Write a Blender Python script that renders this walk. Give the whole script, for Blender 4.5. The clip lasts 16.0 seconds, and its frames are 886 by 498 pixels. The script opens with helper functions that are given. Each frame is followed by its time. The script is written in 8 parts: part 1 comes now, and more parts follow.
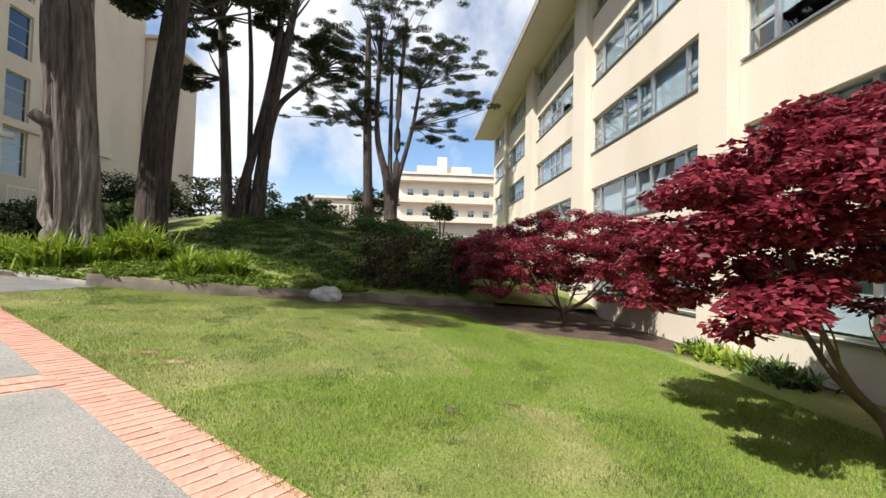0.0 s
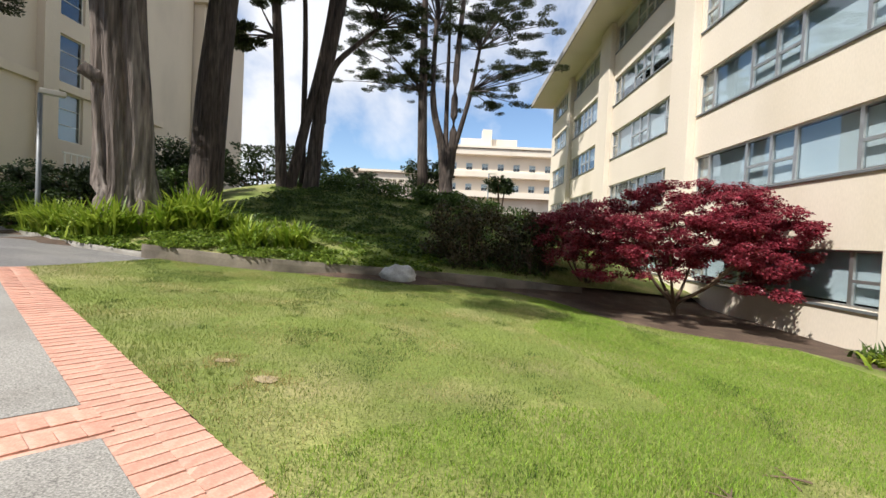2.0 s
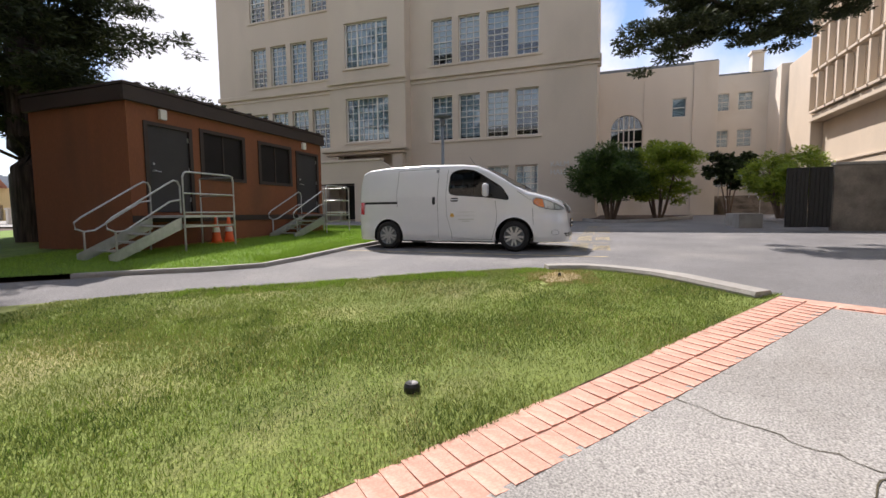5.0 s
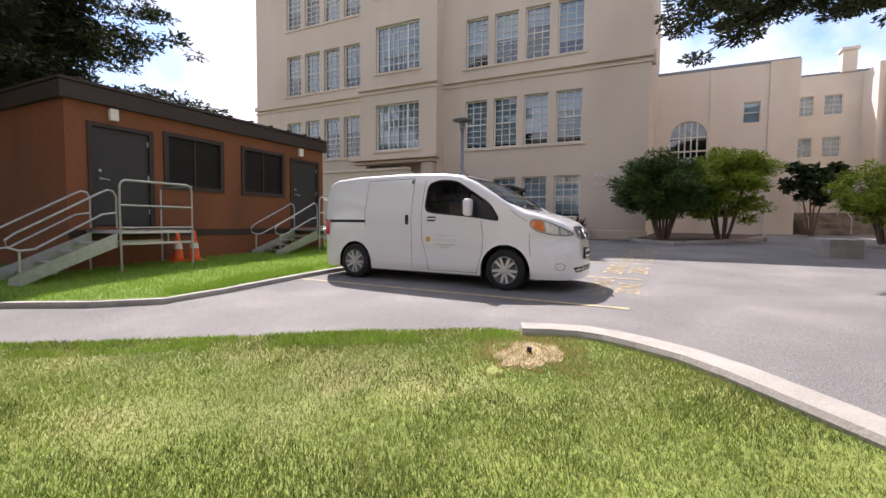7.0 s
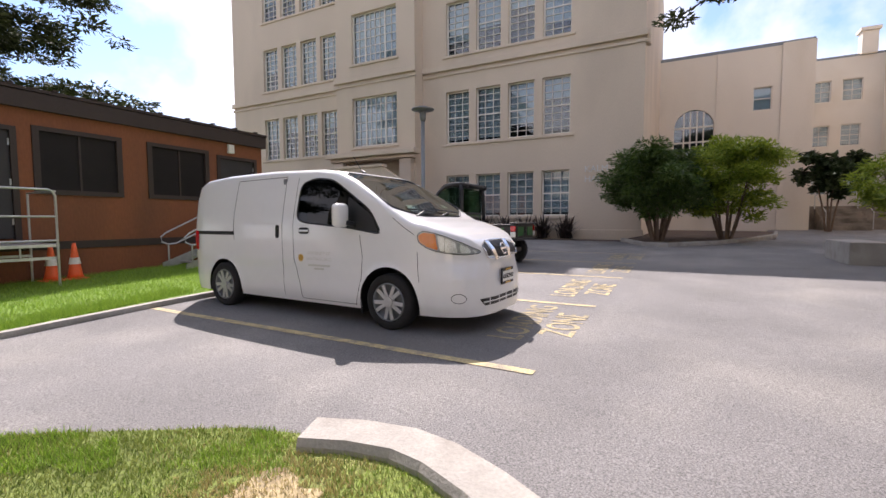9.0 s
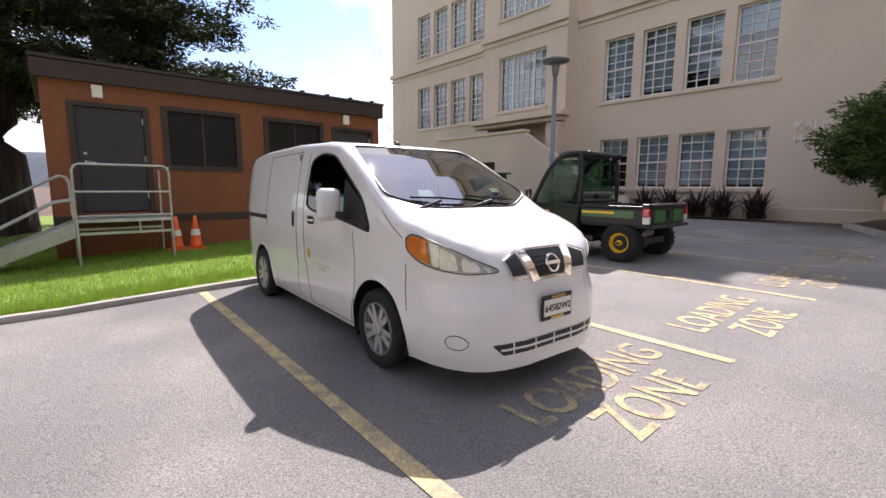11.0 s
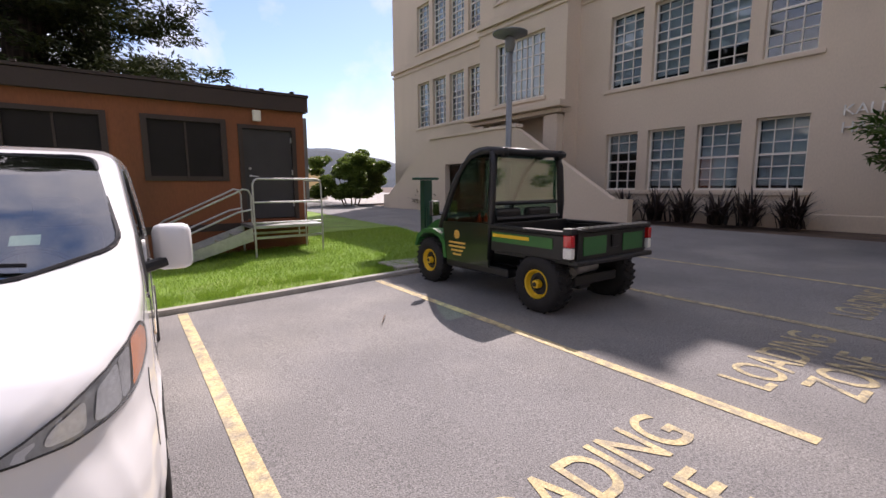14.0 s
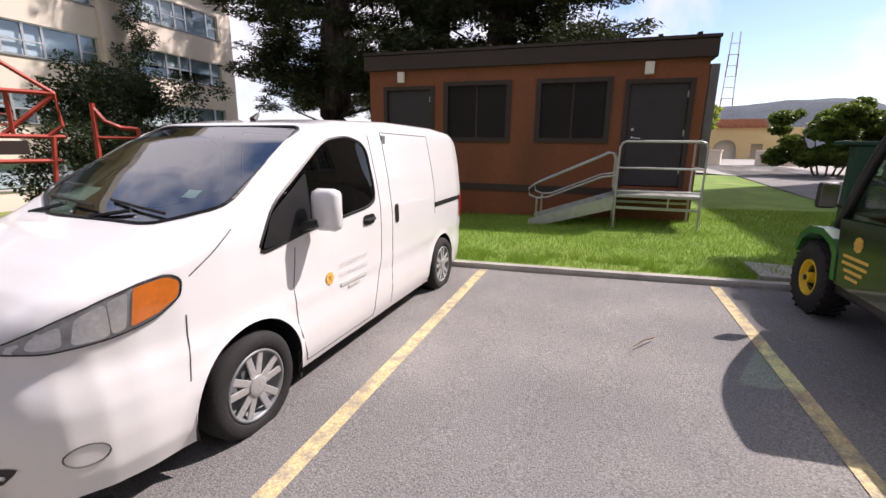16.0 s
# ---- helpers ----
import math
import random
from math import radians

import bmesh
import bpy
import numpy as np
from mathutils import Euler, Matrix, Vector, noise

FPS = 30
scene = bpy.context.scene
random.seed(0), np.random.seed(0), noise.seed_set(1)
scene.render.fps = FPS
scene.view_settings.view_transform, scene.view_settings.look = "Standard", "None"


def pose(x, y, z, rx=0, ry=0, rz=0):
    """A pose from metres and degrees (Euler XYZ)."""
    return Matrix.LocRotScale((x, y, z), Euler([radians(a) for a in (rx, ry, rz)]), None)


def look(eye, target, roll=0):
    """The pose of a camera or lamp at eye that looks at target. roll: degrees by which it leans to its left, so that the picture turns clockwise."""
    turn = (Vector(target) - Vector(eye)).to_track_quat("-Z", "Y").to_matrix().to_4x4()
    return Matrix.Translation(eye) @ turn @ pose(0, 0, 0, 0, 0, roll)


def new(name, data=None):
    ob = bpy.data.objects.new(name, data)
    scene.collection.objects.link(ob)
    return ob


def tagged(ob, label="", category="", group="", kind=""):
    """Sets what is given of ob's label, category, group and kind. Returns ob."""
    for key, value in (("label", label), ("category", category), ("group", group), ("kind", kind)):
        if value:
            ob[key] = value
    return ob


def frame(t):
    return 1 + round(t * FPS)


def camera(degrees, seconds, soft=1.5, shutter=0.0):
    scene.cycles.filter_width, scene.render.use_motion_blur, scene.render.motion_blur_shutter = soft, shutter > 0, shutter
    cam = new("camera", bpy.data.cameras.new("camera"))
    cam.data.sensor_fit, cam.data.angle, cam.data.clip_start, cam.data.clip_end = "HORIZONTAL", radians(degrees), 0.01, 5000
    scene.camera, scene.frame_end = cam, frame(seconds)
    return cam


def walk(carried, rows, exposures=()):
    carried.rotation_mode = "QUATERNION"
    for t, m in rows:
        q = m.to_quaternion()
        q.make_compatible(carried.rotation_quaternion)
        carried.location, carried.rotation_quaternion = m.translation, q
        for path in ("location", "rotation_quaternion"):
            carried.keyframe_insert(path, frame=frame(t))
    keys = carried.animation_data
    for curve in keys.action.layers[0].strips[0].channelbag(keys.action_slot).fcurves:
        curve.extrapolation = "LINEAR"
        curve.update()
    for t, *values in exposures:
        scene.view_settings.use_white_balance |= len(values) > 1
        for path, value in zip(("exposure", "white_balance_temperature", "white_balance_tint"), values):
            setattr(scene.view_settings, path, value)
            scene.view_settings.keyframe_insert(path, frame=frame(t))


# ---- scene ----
cam = camera(89.9, 16.0)
PATH = [
    (0, (0.27, -0.463, 1.36), (0.381, 1.533, 1.421), 1.6),
    (0.5, (-0.12, -0.043, 1.391), (-0.171, 1.956, 1.426), 1.7),
    (1, (-0.369, 0.395, 1.368), (-0.316, 2.394, 1.381), 1.7),
    (1.5, (-0.641, 0.876, 1.354), (-0.568, 2.875, 1.322), 2.8),
    (1.9, (-0.96, 1.234, 1.337), (-0.933, 3.234, 1.302), 3.1),
    (2, (-1.05, 1.385, 1.347), (-1.095, 3.384, 1.291), 2.8),
    (2.3, (-1.286, 1.761, 1.371), (-1.705, 3.716, 1.295), 2.2),
    (2.5, (-1.476, 1.967, 1.385), (-2.235, 3.815, 1.286), 1.9),
    (3, (-2.022, 2.316, 1.425), (-3.292, 3.856, 1.29), 1.4),
    (3.5, (-2.579, 2.663, 1.444), (-4.274, 3.711, 1.282), 0.6),
    (4, (-3.079, 2.88, 1.437), (-5.047, 3.177, 1.237), 0.2),
    (4.5, (-3.621, 3.03, 1.476), (-5.586, 2.714, 1.282), -1.0),
    (4.7, (-3.778, 3.127, 1.507), (-5.696, 2.592, 1.322), -1.0),
    (6.8, (-6.416, 3.658, 1.721), (-8.203, 2.767, 1.602), 0.4),
    (7, (-6.658, 3.722, 1.762), (-8.447, 2.835, 1.647), 0.6),
    (7.5, (-7.281, 3.882, 1.819), (-9.082, 3.019, 1.707), 0.8),
    (8, (-7.874, 4.064, 1.886), (-9.67, 3.191, 1.778), 0.6),
    (8.5, (-8.484, 4.207, 1.906), (-10.265, 3.306, 1.78), 0.5),
    (9, (-9.106, 4.361, 1.954), (-10.871, 3.43, 1.826), -0.2),
    (9.5, (-9.663, 4.435, 1.983), (-11.328, 3.34, 1.816), -0.6),
    (10, (-10.229, 4.458, 2.083), (-11.78, 3.215, 1.862), -1.3),
    (10.2, (-10.455, 4.502, 2.085), (-11.916, 3.155, 1.854), -1.6),
    (12.3, (-12.635, 4.263, 2.313), (-13.879, 2.725, 2.022), 0.9),
    (12.5, (-12.88, 4.243, 2.305), (-14.193, 2.762, 2.018), 0.7),
    (13, (-13.483, 4.25, 2.334), (-14.848, 2.816, 2.049), 0.8),
    (13.5, (-14.125, 4.168, 2.354), (-15.497, 2.738, 2.08), 1.0),
    (14, (-14.756, 4.142, 2.355), (-15.918, 2.538, 2.076), -0.3),
    (14.5, (-15.33, 3.971, 2.334), (-15.984, 2.11, 2.004), -1.1),
    (15, (-15.839, 3.861, 2.354), (-15.9, 1.9, 1.968), -0.8),
    (15.5, (-16.242, 3.69, 2.368), (-15.84, 1.779, 1.938), 1.3),
    (16, (-16.575, 3.509, 2.425), (-15.955, 1.663, 1.968), 0.7),
]
walk(cam, [(t, look(eye, target, roll)) for t, eye, target, roll in PATH], [(0.0, 0.45, 6400, 10), (4.0, 0.32, 6380, 14), (7.0, 0.86, 6420, 22), (8.5, 0.84, 6450, 22), (10.0, 0.90, 6480, 22), (12.5, 0.94, 6520, 25), (13.5, 0.62, 6520, 26), (14.5, 0.52, 6520, 25), (16.0, 0.46, 6520, 24)])

# ---- world, sun ----
SUN_DIR = Vector((-0.63, -0.57, 1.0)).normalized()      # towards the sun
world = bpy.data.worlds.new("sky")
scene.world = world
world.use_nodes = True
wn, wl = world.node_tree.nodes, world.node_tree.links
wn.clear()
w_out = wn.new("ShaderNodeOutputWorld")
w_bg = wn.new("ShaderNodeBackground")
w_bg.inputs["Strength"].default_value = 0.13
w_sky = wn.new("ShaderNodeTexSky")
w_sky.sky_type = "NISHITA"
w_sky.sun_disc = False
w_sky.sun_elevation = math.asin(SUN_DIR.z)
w_sky.sun_rotation = math.atan2(SUN_DIR.x, SUN_DIR.y)
w_sky.air_density, w_sky.dust_density, w_sky.ozone_density = 1.0, 0.35, 3.0
w_noise = wn.new("ShaderNodeTexNoise")
w_noise.inputs["Scale"].default_value = 2.3
w_noise.inputs["Detail"].default_value = 7.0
w_noise.inputs["Roughness"].default_value = 0.55
w_noise.inputs["Distortion"].default_value = 0.15
w_ramp = wn.new("ShaderNodeValToRGB")
w_ramp.color_ramp.elements[0].position = 0.43
w_ramp.color_ramp.elements[1].position = 0.57
w_mix = wn.new("ShaderNodeMix")
w_mix.data_type = "RGBA"
w_mix.inputs["B"].default_value = (5.9, 6.0, 6.2, 1)
wl.new(w_noise.outputs["Fac"], w_ramp.inputs["Fac"])
wl.new(w_ramp.outputs["Color"], w_mix.inputs["Factor"])
wl.new(w_sky.outputs["Color"], w_mix.inputs["A"])
wl.new(w_mix.outputs["Result"], w_bg.inputs["Color"])
wl.new(w_bg.outputs["Background"], w_out.inputs["Surface"])

sun_data = bpy.data.lights.new("sun", "SUN")
sun_data.energy = 5.0
sun_data.angle = radians(0.53)
sun_data.color = (1.0, 0.95, 0.87)
sun = new("sun", sun_data)
sun.matrix_world = look(SUN_DIR * 60, (0, 0, 0))

# ---- materials ----


def mat(name, base, rough=0.7, metal=0.0, var=0.15, scale=4.0, fine=60.0, fine_var=0.12, bump=0.2, bump_scale=None,
        dirt=None, dirt_at=0.62, dirt_scale=0.6, coat=0.0, spec=0.5, stretch=(1, 1, 1), per_object=0.0, depth=0.01, groove_shade=0.0):
    """A surface: base colour, broad and fine variation, a stain colour and a bump, in metres."""
    m = bpy.data.materials.new(name)
    m.use_nodes = True
    n, l = m.node_tree.nodes, m.node_tree.links
    b = n["Principled BSDF"]
    b.inputs["Roughness"].default_value = rough
    b.inputs["Metallic"].default_value = metal
    b.inputs["Coat Weight"].default_value = coat
    b.inputs["Coat Roughness"].default_value = 0.04
    b.inputs["Specular IOR Level"].default_value = spec
    tc = n.new("ShaderNodeTexCoord")
    mp = n.new("ShaderNodeMapping")
    mp.inputs["Scale"].default_value = stretch
    l.new(tc.outputs["Object"], mp.inputs["Vector"])

    def noise_node(sc, detail=5.0):
        t = n.new("ShaderNodeTexNoise")
        t.inputs["Scale"].default_value = sc
        t.inputs["Detail"].default_value = detail
        l.new(mp.outputs["Vector"], t.inputs["Vector"])
        return t

    def mul(col, fac_out, amount):
        r = n.new("ShaderNodeMapRange")
        r.inputs["From Min"].default_value, r.inputs["From Max"].default_value = 0.25, 0.75
        r.inputs["To Min"].default_value, r.inputs["To Max"].default_value = 1 - amount, 1 + amount
        l.new(fac_out, r.inputs["Value"])
        v = n.new("ShaderNodeVectorMath")
        v.operation = "SCALE"
        l.new(col, v.inputs[0])
        l.new(r.outputs["Result"], v.inputs["Scale"])
        return v.outputs["Vector"]

    rgb = n.new("ShaderNodeRGB")
    rgb.outputs[0].default_value = (*base, 1)
    col = rgb.outputs[0]
    big, small = noise_node(scale), noise_node(fine, 3.0)
    if dirt:
        spot = noise_node(dirt_scale, 8.0)
        ramp = n.new("ShaderNodeValToRGB")
        ramp.color_ramp.elements[0].position = dirt_at - 0.1
        ramp.color_ramp.elements[1].position = dirt_at + 0.12
        l.new(spot.outputs["Fac"], ramp.inputs["Fac"])
        mx = n.new("ShaderNodeMix")
        mx.data_type = "RGBA"
        l.new(ramp.outputs["Color"], mx.inputs["Factor"])
        l.new(col, mx.inputs["A"])
        mx.inputs["B"].default_value = (*dirt, 1)
        col = mx.outputs["Result"]
    col = mul(col, big.outputs["Fac"], var)
    col = mul(col, small.outputs["Fac"], fine_var)
    if per_object:
        oi = n.new("ShaderNodeObjectInfo")
        col = mul(col, oi.outputs["Random"], per_object)
    # crevice shade put into the colour, following the bump's own noise
    if groove_shade:
        col = mul(col, noise_node(bump_scale or fine, 4.0).outputs["Fac"], groove_shade)
    l.new(col, b.inputs["Base Color"])
    if bump:
        bt = noise_node(bump_scale or fine, 4.0)
        bp = n.new("ShaderNodeBump")
        bp.inputs["Strength"].default_value = bump
        bp.inputs["Distance"].default_value = depth
        l.new(bt.outputs["Fac"], bp.inputs["Height"])
        l.new(bp.outputs["Normal"], b.inputs["Normal"])
    return m


def leaf_mat(name, dark, light, rough=0.55, trans=0.25):
    """Leaves: every loose leaf takes its own shade, and some light passes through."""
    m = bpy.data.materials.new(name)
    m.use_nodes = True
    n, l = m.node_tree.nodes, m.node_tree.links
    b = n["Principled BSDF"]
    g = n.new("ShaderNodeNewGeometry")
    mx = n.new("ShaderNodeMix")
    mx.data_type = "RGBA"
    l.new(g.outputs["Random Per Island"], mx.inputs["Factor"])
    mx.inputs["A"].default_value, mx.inputs["B"].default_value = (*dark, 1), (*light, 1)
    l.new(mx.outputs["Result"], b.inputs["Base Color"])
    b.inputs["Roughness"].default_value = rough
    b.inputs["Specular IOR Level"].default_value = 0.35
    tr = n.new("ShaderNodeBsdfTranslucent")
    l.new(mx.outputs["Result"], tr.inputs["Color"])
    ms = n.new("ShaderNodeMixShader")
    ms.inputs["Fac"].default_value = trans
    l.new(b.outputs["BSDF"], ms.inputs[1])
    l.new(tr.outputs["BSDF"], ms.inputs[2])
    l.new(ms.outputs["Shader"], n["Material Output"].inputs["Surface"])
    return m


def glass_mat(name, tint, clear=0.6, gloss=0.08):
    """Window glass: see-through, with a sharp gloss that grows towards grazing views."""
    m = bpy.data.materials.new(name)
    m.use_nodes = True
    n, l = m.node_tree.nodes, m.node_tree.links
    n.remove(n["Principled BSDF"])
    tb = n.new("ShaderNodeBsdfTransparent")
    tb.inputs["Color"].default_value = (*[c * clear for c in tint], 1)
    gl = n.new("ShaderNodeBsdfGlossy")
    gl.inputs["Roughness"].default_value = 0.01
    fr = n.new("ShaderNodeLayerWeight")
    fr.inputs["Blend"].default_value = 0.5
    pw = n.new("ShaderNodeMath")
    pw.operation = "POWER"
    pw.inputs[1].default_value = 4.0
    l.new(fr.outputs["Facing"], pw.inputs[0])
    rg = n.new("ShaderNodeMapRange")
    rg.inputs["To Min"].default_value, rg.inputs["To Max"].default_value = gloss, 0.95
    l.new(pw.outputs["Value"], rg.inputs["Value"])
    ms = n.new("ShaderNodeMixShader")
    l.new(rg.outputs["Result"], ms.inputs["Fac"])
    l.new(tb.outputs["BSDF"], ms.inputs[1])
    l.new(gl.outputs["BSDF"], ms.inputs[2])
    l.new(ms.outputs["Shader"], n["Material Output"].inputs["Surface"])
    return m


M_ASPHALT = mat("asphalt", (0.178, 0.172, 0.168), 0.9, var=0.16, scale=0.9, fine=85, fine_var=0.52, bump=0.9, bump_scale=110, dirt=(0.225, 0.215, 0.2), dirt_at=0.58, dirt_scale=0.6)
M_CONCRETE = mat("path_concrete", (0.305, 0.292, 0.268), 0.9, var=0.12, scale=1.3, fine=85, fine_var=0.6, bump=0.5, bump_scale=80, dirt=(0.255, 0.24, 0.215), dirt_at=0.6, dirt_scale=1.1)
M_KERB = mat("kerb_concrete", (0.34, 0.32, 0.285), 0.9, var=0.2, scale=2.0, fine=50, bump=0.5, dirt=(0.25, 0.23, 0.2), dirt_at=0.62, dirt_scale=3)
M_PAVER = mat("brick_paver", (0.62, 0.33, 0.245), 0.85, var=0.18, scale=5, fine=70, fine_var=0.18, bump=0.35, dirt=(0.56, 0.40, 0.33), dirt_at=0.6, dirt_scale=4, per_object=0.07)
M_MORTAR = mat("mortar", (0.59, 0.36, 0.275), 0.95, var=0.2, scale=4, bump=0.4, dirt=(0.36, 0.22, 0.15), dirt_at=0.66, dirt_scale=5)
M_SOIL = mat("soil", (0.085, 0.055, 0.038), 0.95, var=0.3, scale=3, fine=40, fine_var=0.4, bump=1.0, bump_scale=25, dirt=(0.14, 0.10, 0.065), dirt_scale=2)
M_TURF = mat("turf", (0.165, 0.21, 0.042), 0.95, var=0.3, scale=0.9, fine=45, fine_var=0.45, bump=1.0, bump_scale=50, dirt=(0.31, 0.285, 0.12), dirt_at=0.57, dirt_scale=0.75)
M_TURF_LUSH = mat("turf_lush", (0.14, 0.23, 0.03), 0.95, var=0.3, scale=1.2, fine=40, fine_var=0.45, bump=1.0, bump_scale=45, dirt=(0.2, 0.22, 0.06), dirt_at=0.66, dirt_scale=0.8)
M_HALL = mat("beige_stucco", (0.62, 0.52, 0.40), 0.9, var=0.06, scale=0.35, fine=25, fine_var=0.05, bump=0.15, dirt=(0.51, 0.43, 0.33), dirt_at=0.6, dirt_scale=0.25, stretch=(1, 1, 0.45))
M_CREAM = mat("cream_stucco", (0.74, 0.66, 0.55), 0.9, var=0.05, scale=0.35, fine=25, fine_var=0.05, bump=0.12, dirt=(0.66, 0.58, 0.46), dirt_at=0.62, dirt_scale=0.3, stretch=(1, 1, 0.4))
M_PALE = mat("pale_stucco", (0.70, 0.63, 0.52), 0.9, var=0.06, scale=0.3, fine=20, fine_var=0.05, bump=0.1, dirt=(0.6, 0.52, 0.4), dirt_scale=0.2)
M_BROWN = mat("brown_siding", (0.21, 0.07, 0.026), 0.75, var=0.12, scale=1.0, fine=30, fine_var=0.12, bump=0.15, dirt=(0.16, 0.058, 0.024), dirt_at=0.6, dirt_scale=0.8, stretch=(1, 1, 0.3))
M_DARKBROWN = mat("dark_brown_paint", (0.035, 0.022, 0.017), 0.6, var=0.12, scale=2, fine=30, bump=0.1)
M_WHITEFRAME = mat("cream_window_paint", (0.72, 0.68, 0.6), 0.6, var=0.06, scale=3, bump=0.05)
M_ALU = mat("aluminium", (0.62, 0.62, 0.61), 0.35, 0.85, var=0.1, scale=6, bump=0.05)
M_GALV = mat("galvanised_steel", (0.48, 0.48, 0.47), 0.42, 0.8, var=0.15, scale=8, bump=0.08)
M_GREYMETAL = mat("grey_painted_metal", (0.20, 0.215, 0.225), 0.5, 0.3, var=0.1, scale=5, bump=0.05)
M_BLACK = mat("black_plastic", (0.012, 0.012, 0.013), 0.45, var=0.2, scale=8, bump=0.05)
M_RUBBER = mat("tyre_rubber", (0.016, 0.015, 0.015), 0.85, var=0.25, scale=10, bump=0.3)
M_VANWHITE = mat("white_car_paint", (0.76, 0.76, 0.76), 0.35, var=0.02, scale=1.5, fine=10, fine_var=0.01, bump=0.0, coat=1.0, spec=0.5)
M_GREEN = mat("green_paint", (0.02, 0.135, 0.03), 0.4, var=0.08, scale=4, bump=0.03, coat=0.5)
M_DKGREEN = mat("dark_green_paint", (0.012, 0.055, 0.035), 0.45, var=0.12, scale=4, bump=0.05)
M_YELLOW = mat("yellow_paint", (0.80, 0.52, 0.02), 0.45, var=0.08, scale=6, bump=0.03)
M_LINE = mat("yellow_road_paint", (0.50, 0.41, 0.22), 0.85, var=0.12, scale=3, fine=60, fine_var=0.35, bump=0.5, bump_scale=100, dirt=(0.30, 0.26, 0.19), dirt_at=0.53, dirt_scale=9)
M_LINEFADED = mat("faded_road_paint", (0.42, 0.35, 0.2), 0.88, var=0.15, scale=3, fine=60, fine_var=0.4, bump=0.5, bump_scale=100, dirt=(0.2, 0.18, 0.14), dirt_at=0.54, dirt_scale=10)
# both barks carry painted shade in their furrows besides the bump
M_BARK = mat("cypress_bark", (0.058, 0.044, 0.037), 0.95, var=0.3, scale=2.5, fine=18, fine_var=0.35, bump=1.0, bump_scale=9, stretch=(1, 1, 0.11), dirt=(0.10, 0.085, 0.075), dirt_at=0.62, dirt_scale=1.5, depth=0.09, groove_shade=0.6)
M_BARKGREY = mat("grey_bark", (0.13, 0.105, 0.09), 0.95, var=0.35, scale=2.5, fine=18, fine_var=0.35, bump=1.0, bump_scale=8, stretch=(1, 1, 0.10), dirt=(0.27, 0.235, 0.21), dirt_at=0.58, dirt_scale=2.2, depth=0.10, groove_shade=0.65)
M_TWIG = mat("shrub_wood", (0.16, 0.11, 0.075), 0.9, var=0.25, scale=8, bump=0.4)
M_ROCK = mat("pale_rock", (0.42, 0.42, 0.41), 0.9, var=0.3, scale=4, fine=30, fine_var=0.2, bump=0.8, bump_scale=14)
M_WALLCONC = mat("weathered_concrete", (0.24, 0.205, 0.165), 0.92, var=0.22, scale=1.6, fine=30, bump=0.5, dirt=(0.13, 0.11, 0.085), dirt_scale=1.4, dirt_at=0.55)
M_BLIND = mat("window_blind", (0.80, 0.80, 0.78), 0.8, var=0.06, scale=2, bump=0.02)
# near-black colour standing in for the gloom of unlit rooms
M_ROOMGLOOM = mat("painted_room_gloom", (0.05, 0.05, 0.05), 0.9, var=0.2, scale=1, bump=0)
M_RED = mat("red_paint", (0.36, 0.05, 0.03), 0.5, var=0.15, scale=4, bump=0.05)
M_ORANGE = mat("orange_plastic", (0.85, 0.13, 0.03), 0.5, var=0.1, scale=5, bump=0.02)
M_TILE = mat("terracotta", (0.33, 0.13, 0.07), 0.85, var=0.2, scale=3, bump=0.2)
# woodland with the blue of distance haze mixed into its colour
M_HILL = mat("haze_tinted_woodland", (0.045, 0.06, 0.078), 0.95, var=0.3, scale=0.03, fine=0.25, fine_var=0.35, bump=0)
L_CYPRESS = leaf_mat("cypress_leaf", (0.018, 0.028, 0.012), (0.06, 0.075, 0.026), 0.7, 0.15)
L_MAPLE = leaf_mat("red_maple_leaf", (0.11, 0.012, 0.022), (0.40, 0.06, 0.09), 0.4, 0.35)
L_LIGHT = leaf_mat("light_green_leaf", (0.14, 0.22, 0.02), (0.40, 0.47, 0.06), 0.5, 0.45)
L_ROUND = leaf_mat("broad_green_leaf", (0.07, 0.12, 0.02), (0.21, 0.28, 0.055), 0.5, 0.35)
L_MID = leaf_mat("mid_green_leaf", (0.035, 0.075, 0.015), (0.11, 0.17, 0.035), 0.5, 0.3)
L_DARK = leaf_mat("dark_green_leaf", (0.018, 0.035, 0.012), (0.06, 0.085, 0.03), 0.55, 0.2)
L_LILY = leaf_mat("strap_leaf", (0.13, 0.23, 0.015), (0.38, 0.46, 0.06), 0.45, 0.4)
L_IVY = leaf_mat("ivy_leaf", (0.06, 0.12, 0.012), (0.27, 0.36, 0.05), 0.45, 0.35)
L_GRASS = leaf_mat("grass_blade", (0.105, 0.17, 0.026), (0.365, 0.405, 0.115), 0.6, 0.22)
L_LUSH = leaf_mat("lush_grass_blade", (0.12, 0.24, 0.022), (0.35, 0.50, 0.07), 0.55, 0.28)
L_DRY = leaf_mat("dry_grass_blade", (0.30, 0.25, 0.09), (0.55, 0.46, 0.22), 0.7, 0.25)
L_PURPLE = leaf_mat("dark_strap_leaf", (0.02, 0.016, 0.016), (0.075, 0.055, 0.045), 0.5, 0.15)
G_WINDOW = glass_mat("window_glass", (0.78, 0.87, 0.92), 0.92, 0.10)
G_DARK = glass_mat("tinted_glass", (0.10, 0.13, 0.13), 0.3, 0.035)
G_CAR = glass_mat("car_glass", (0.58, 0.74, 0.66), 0.85, 0.3)

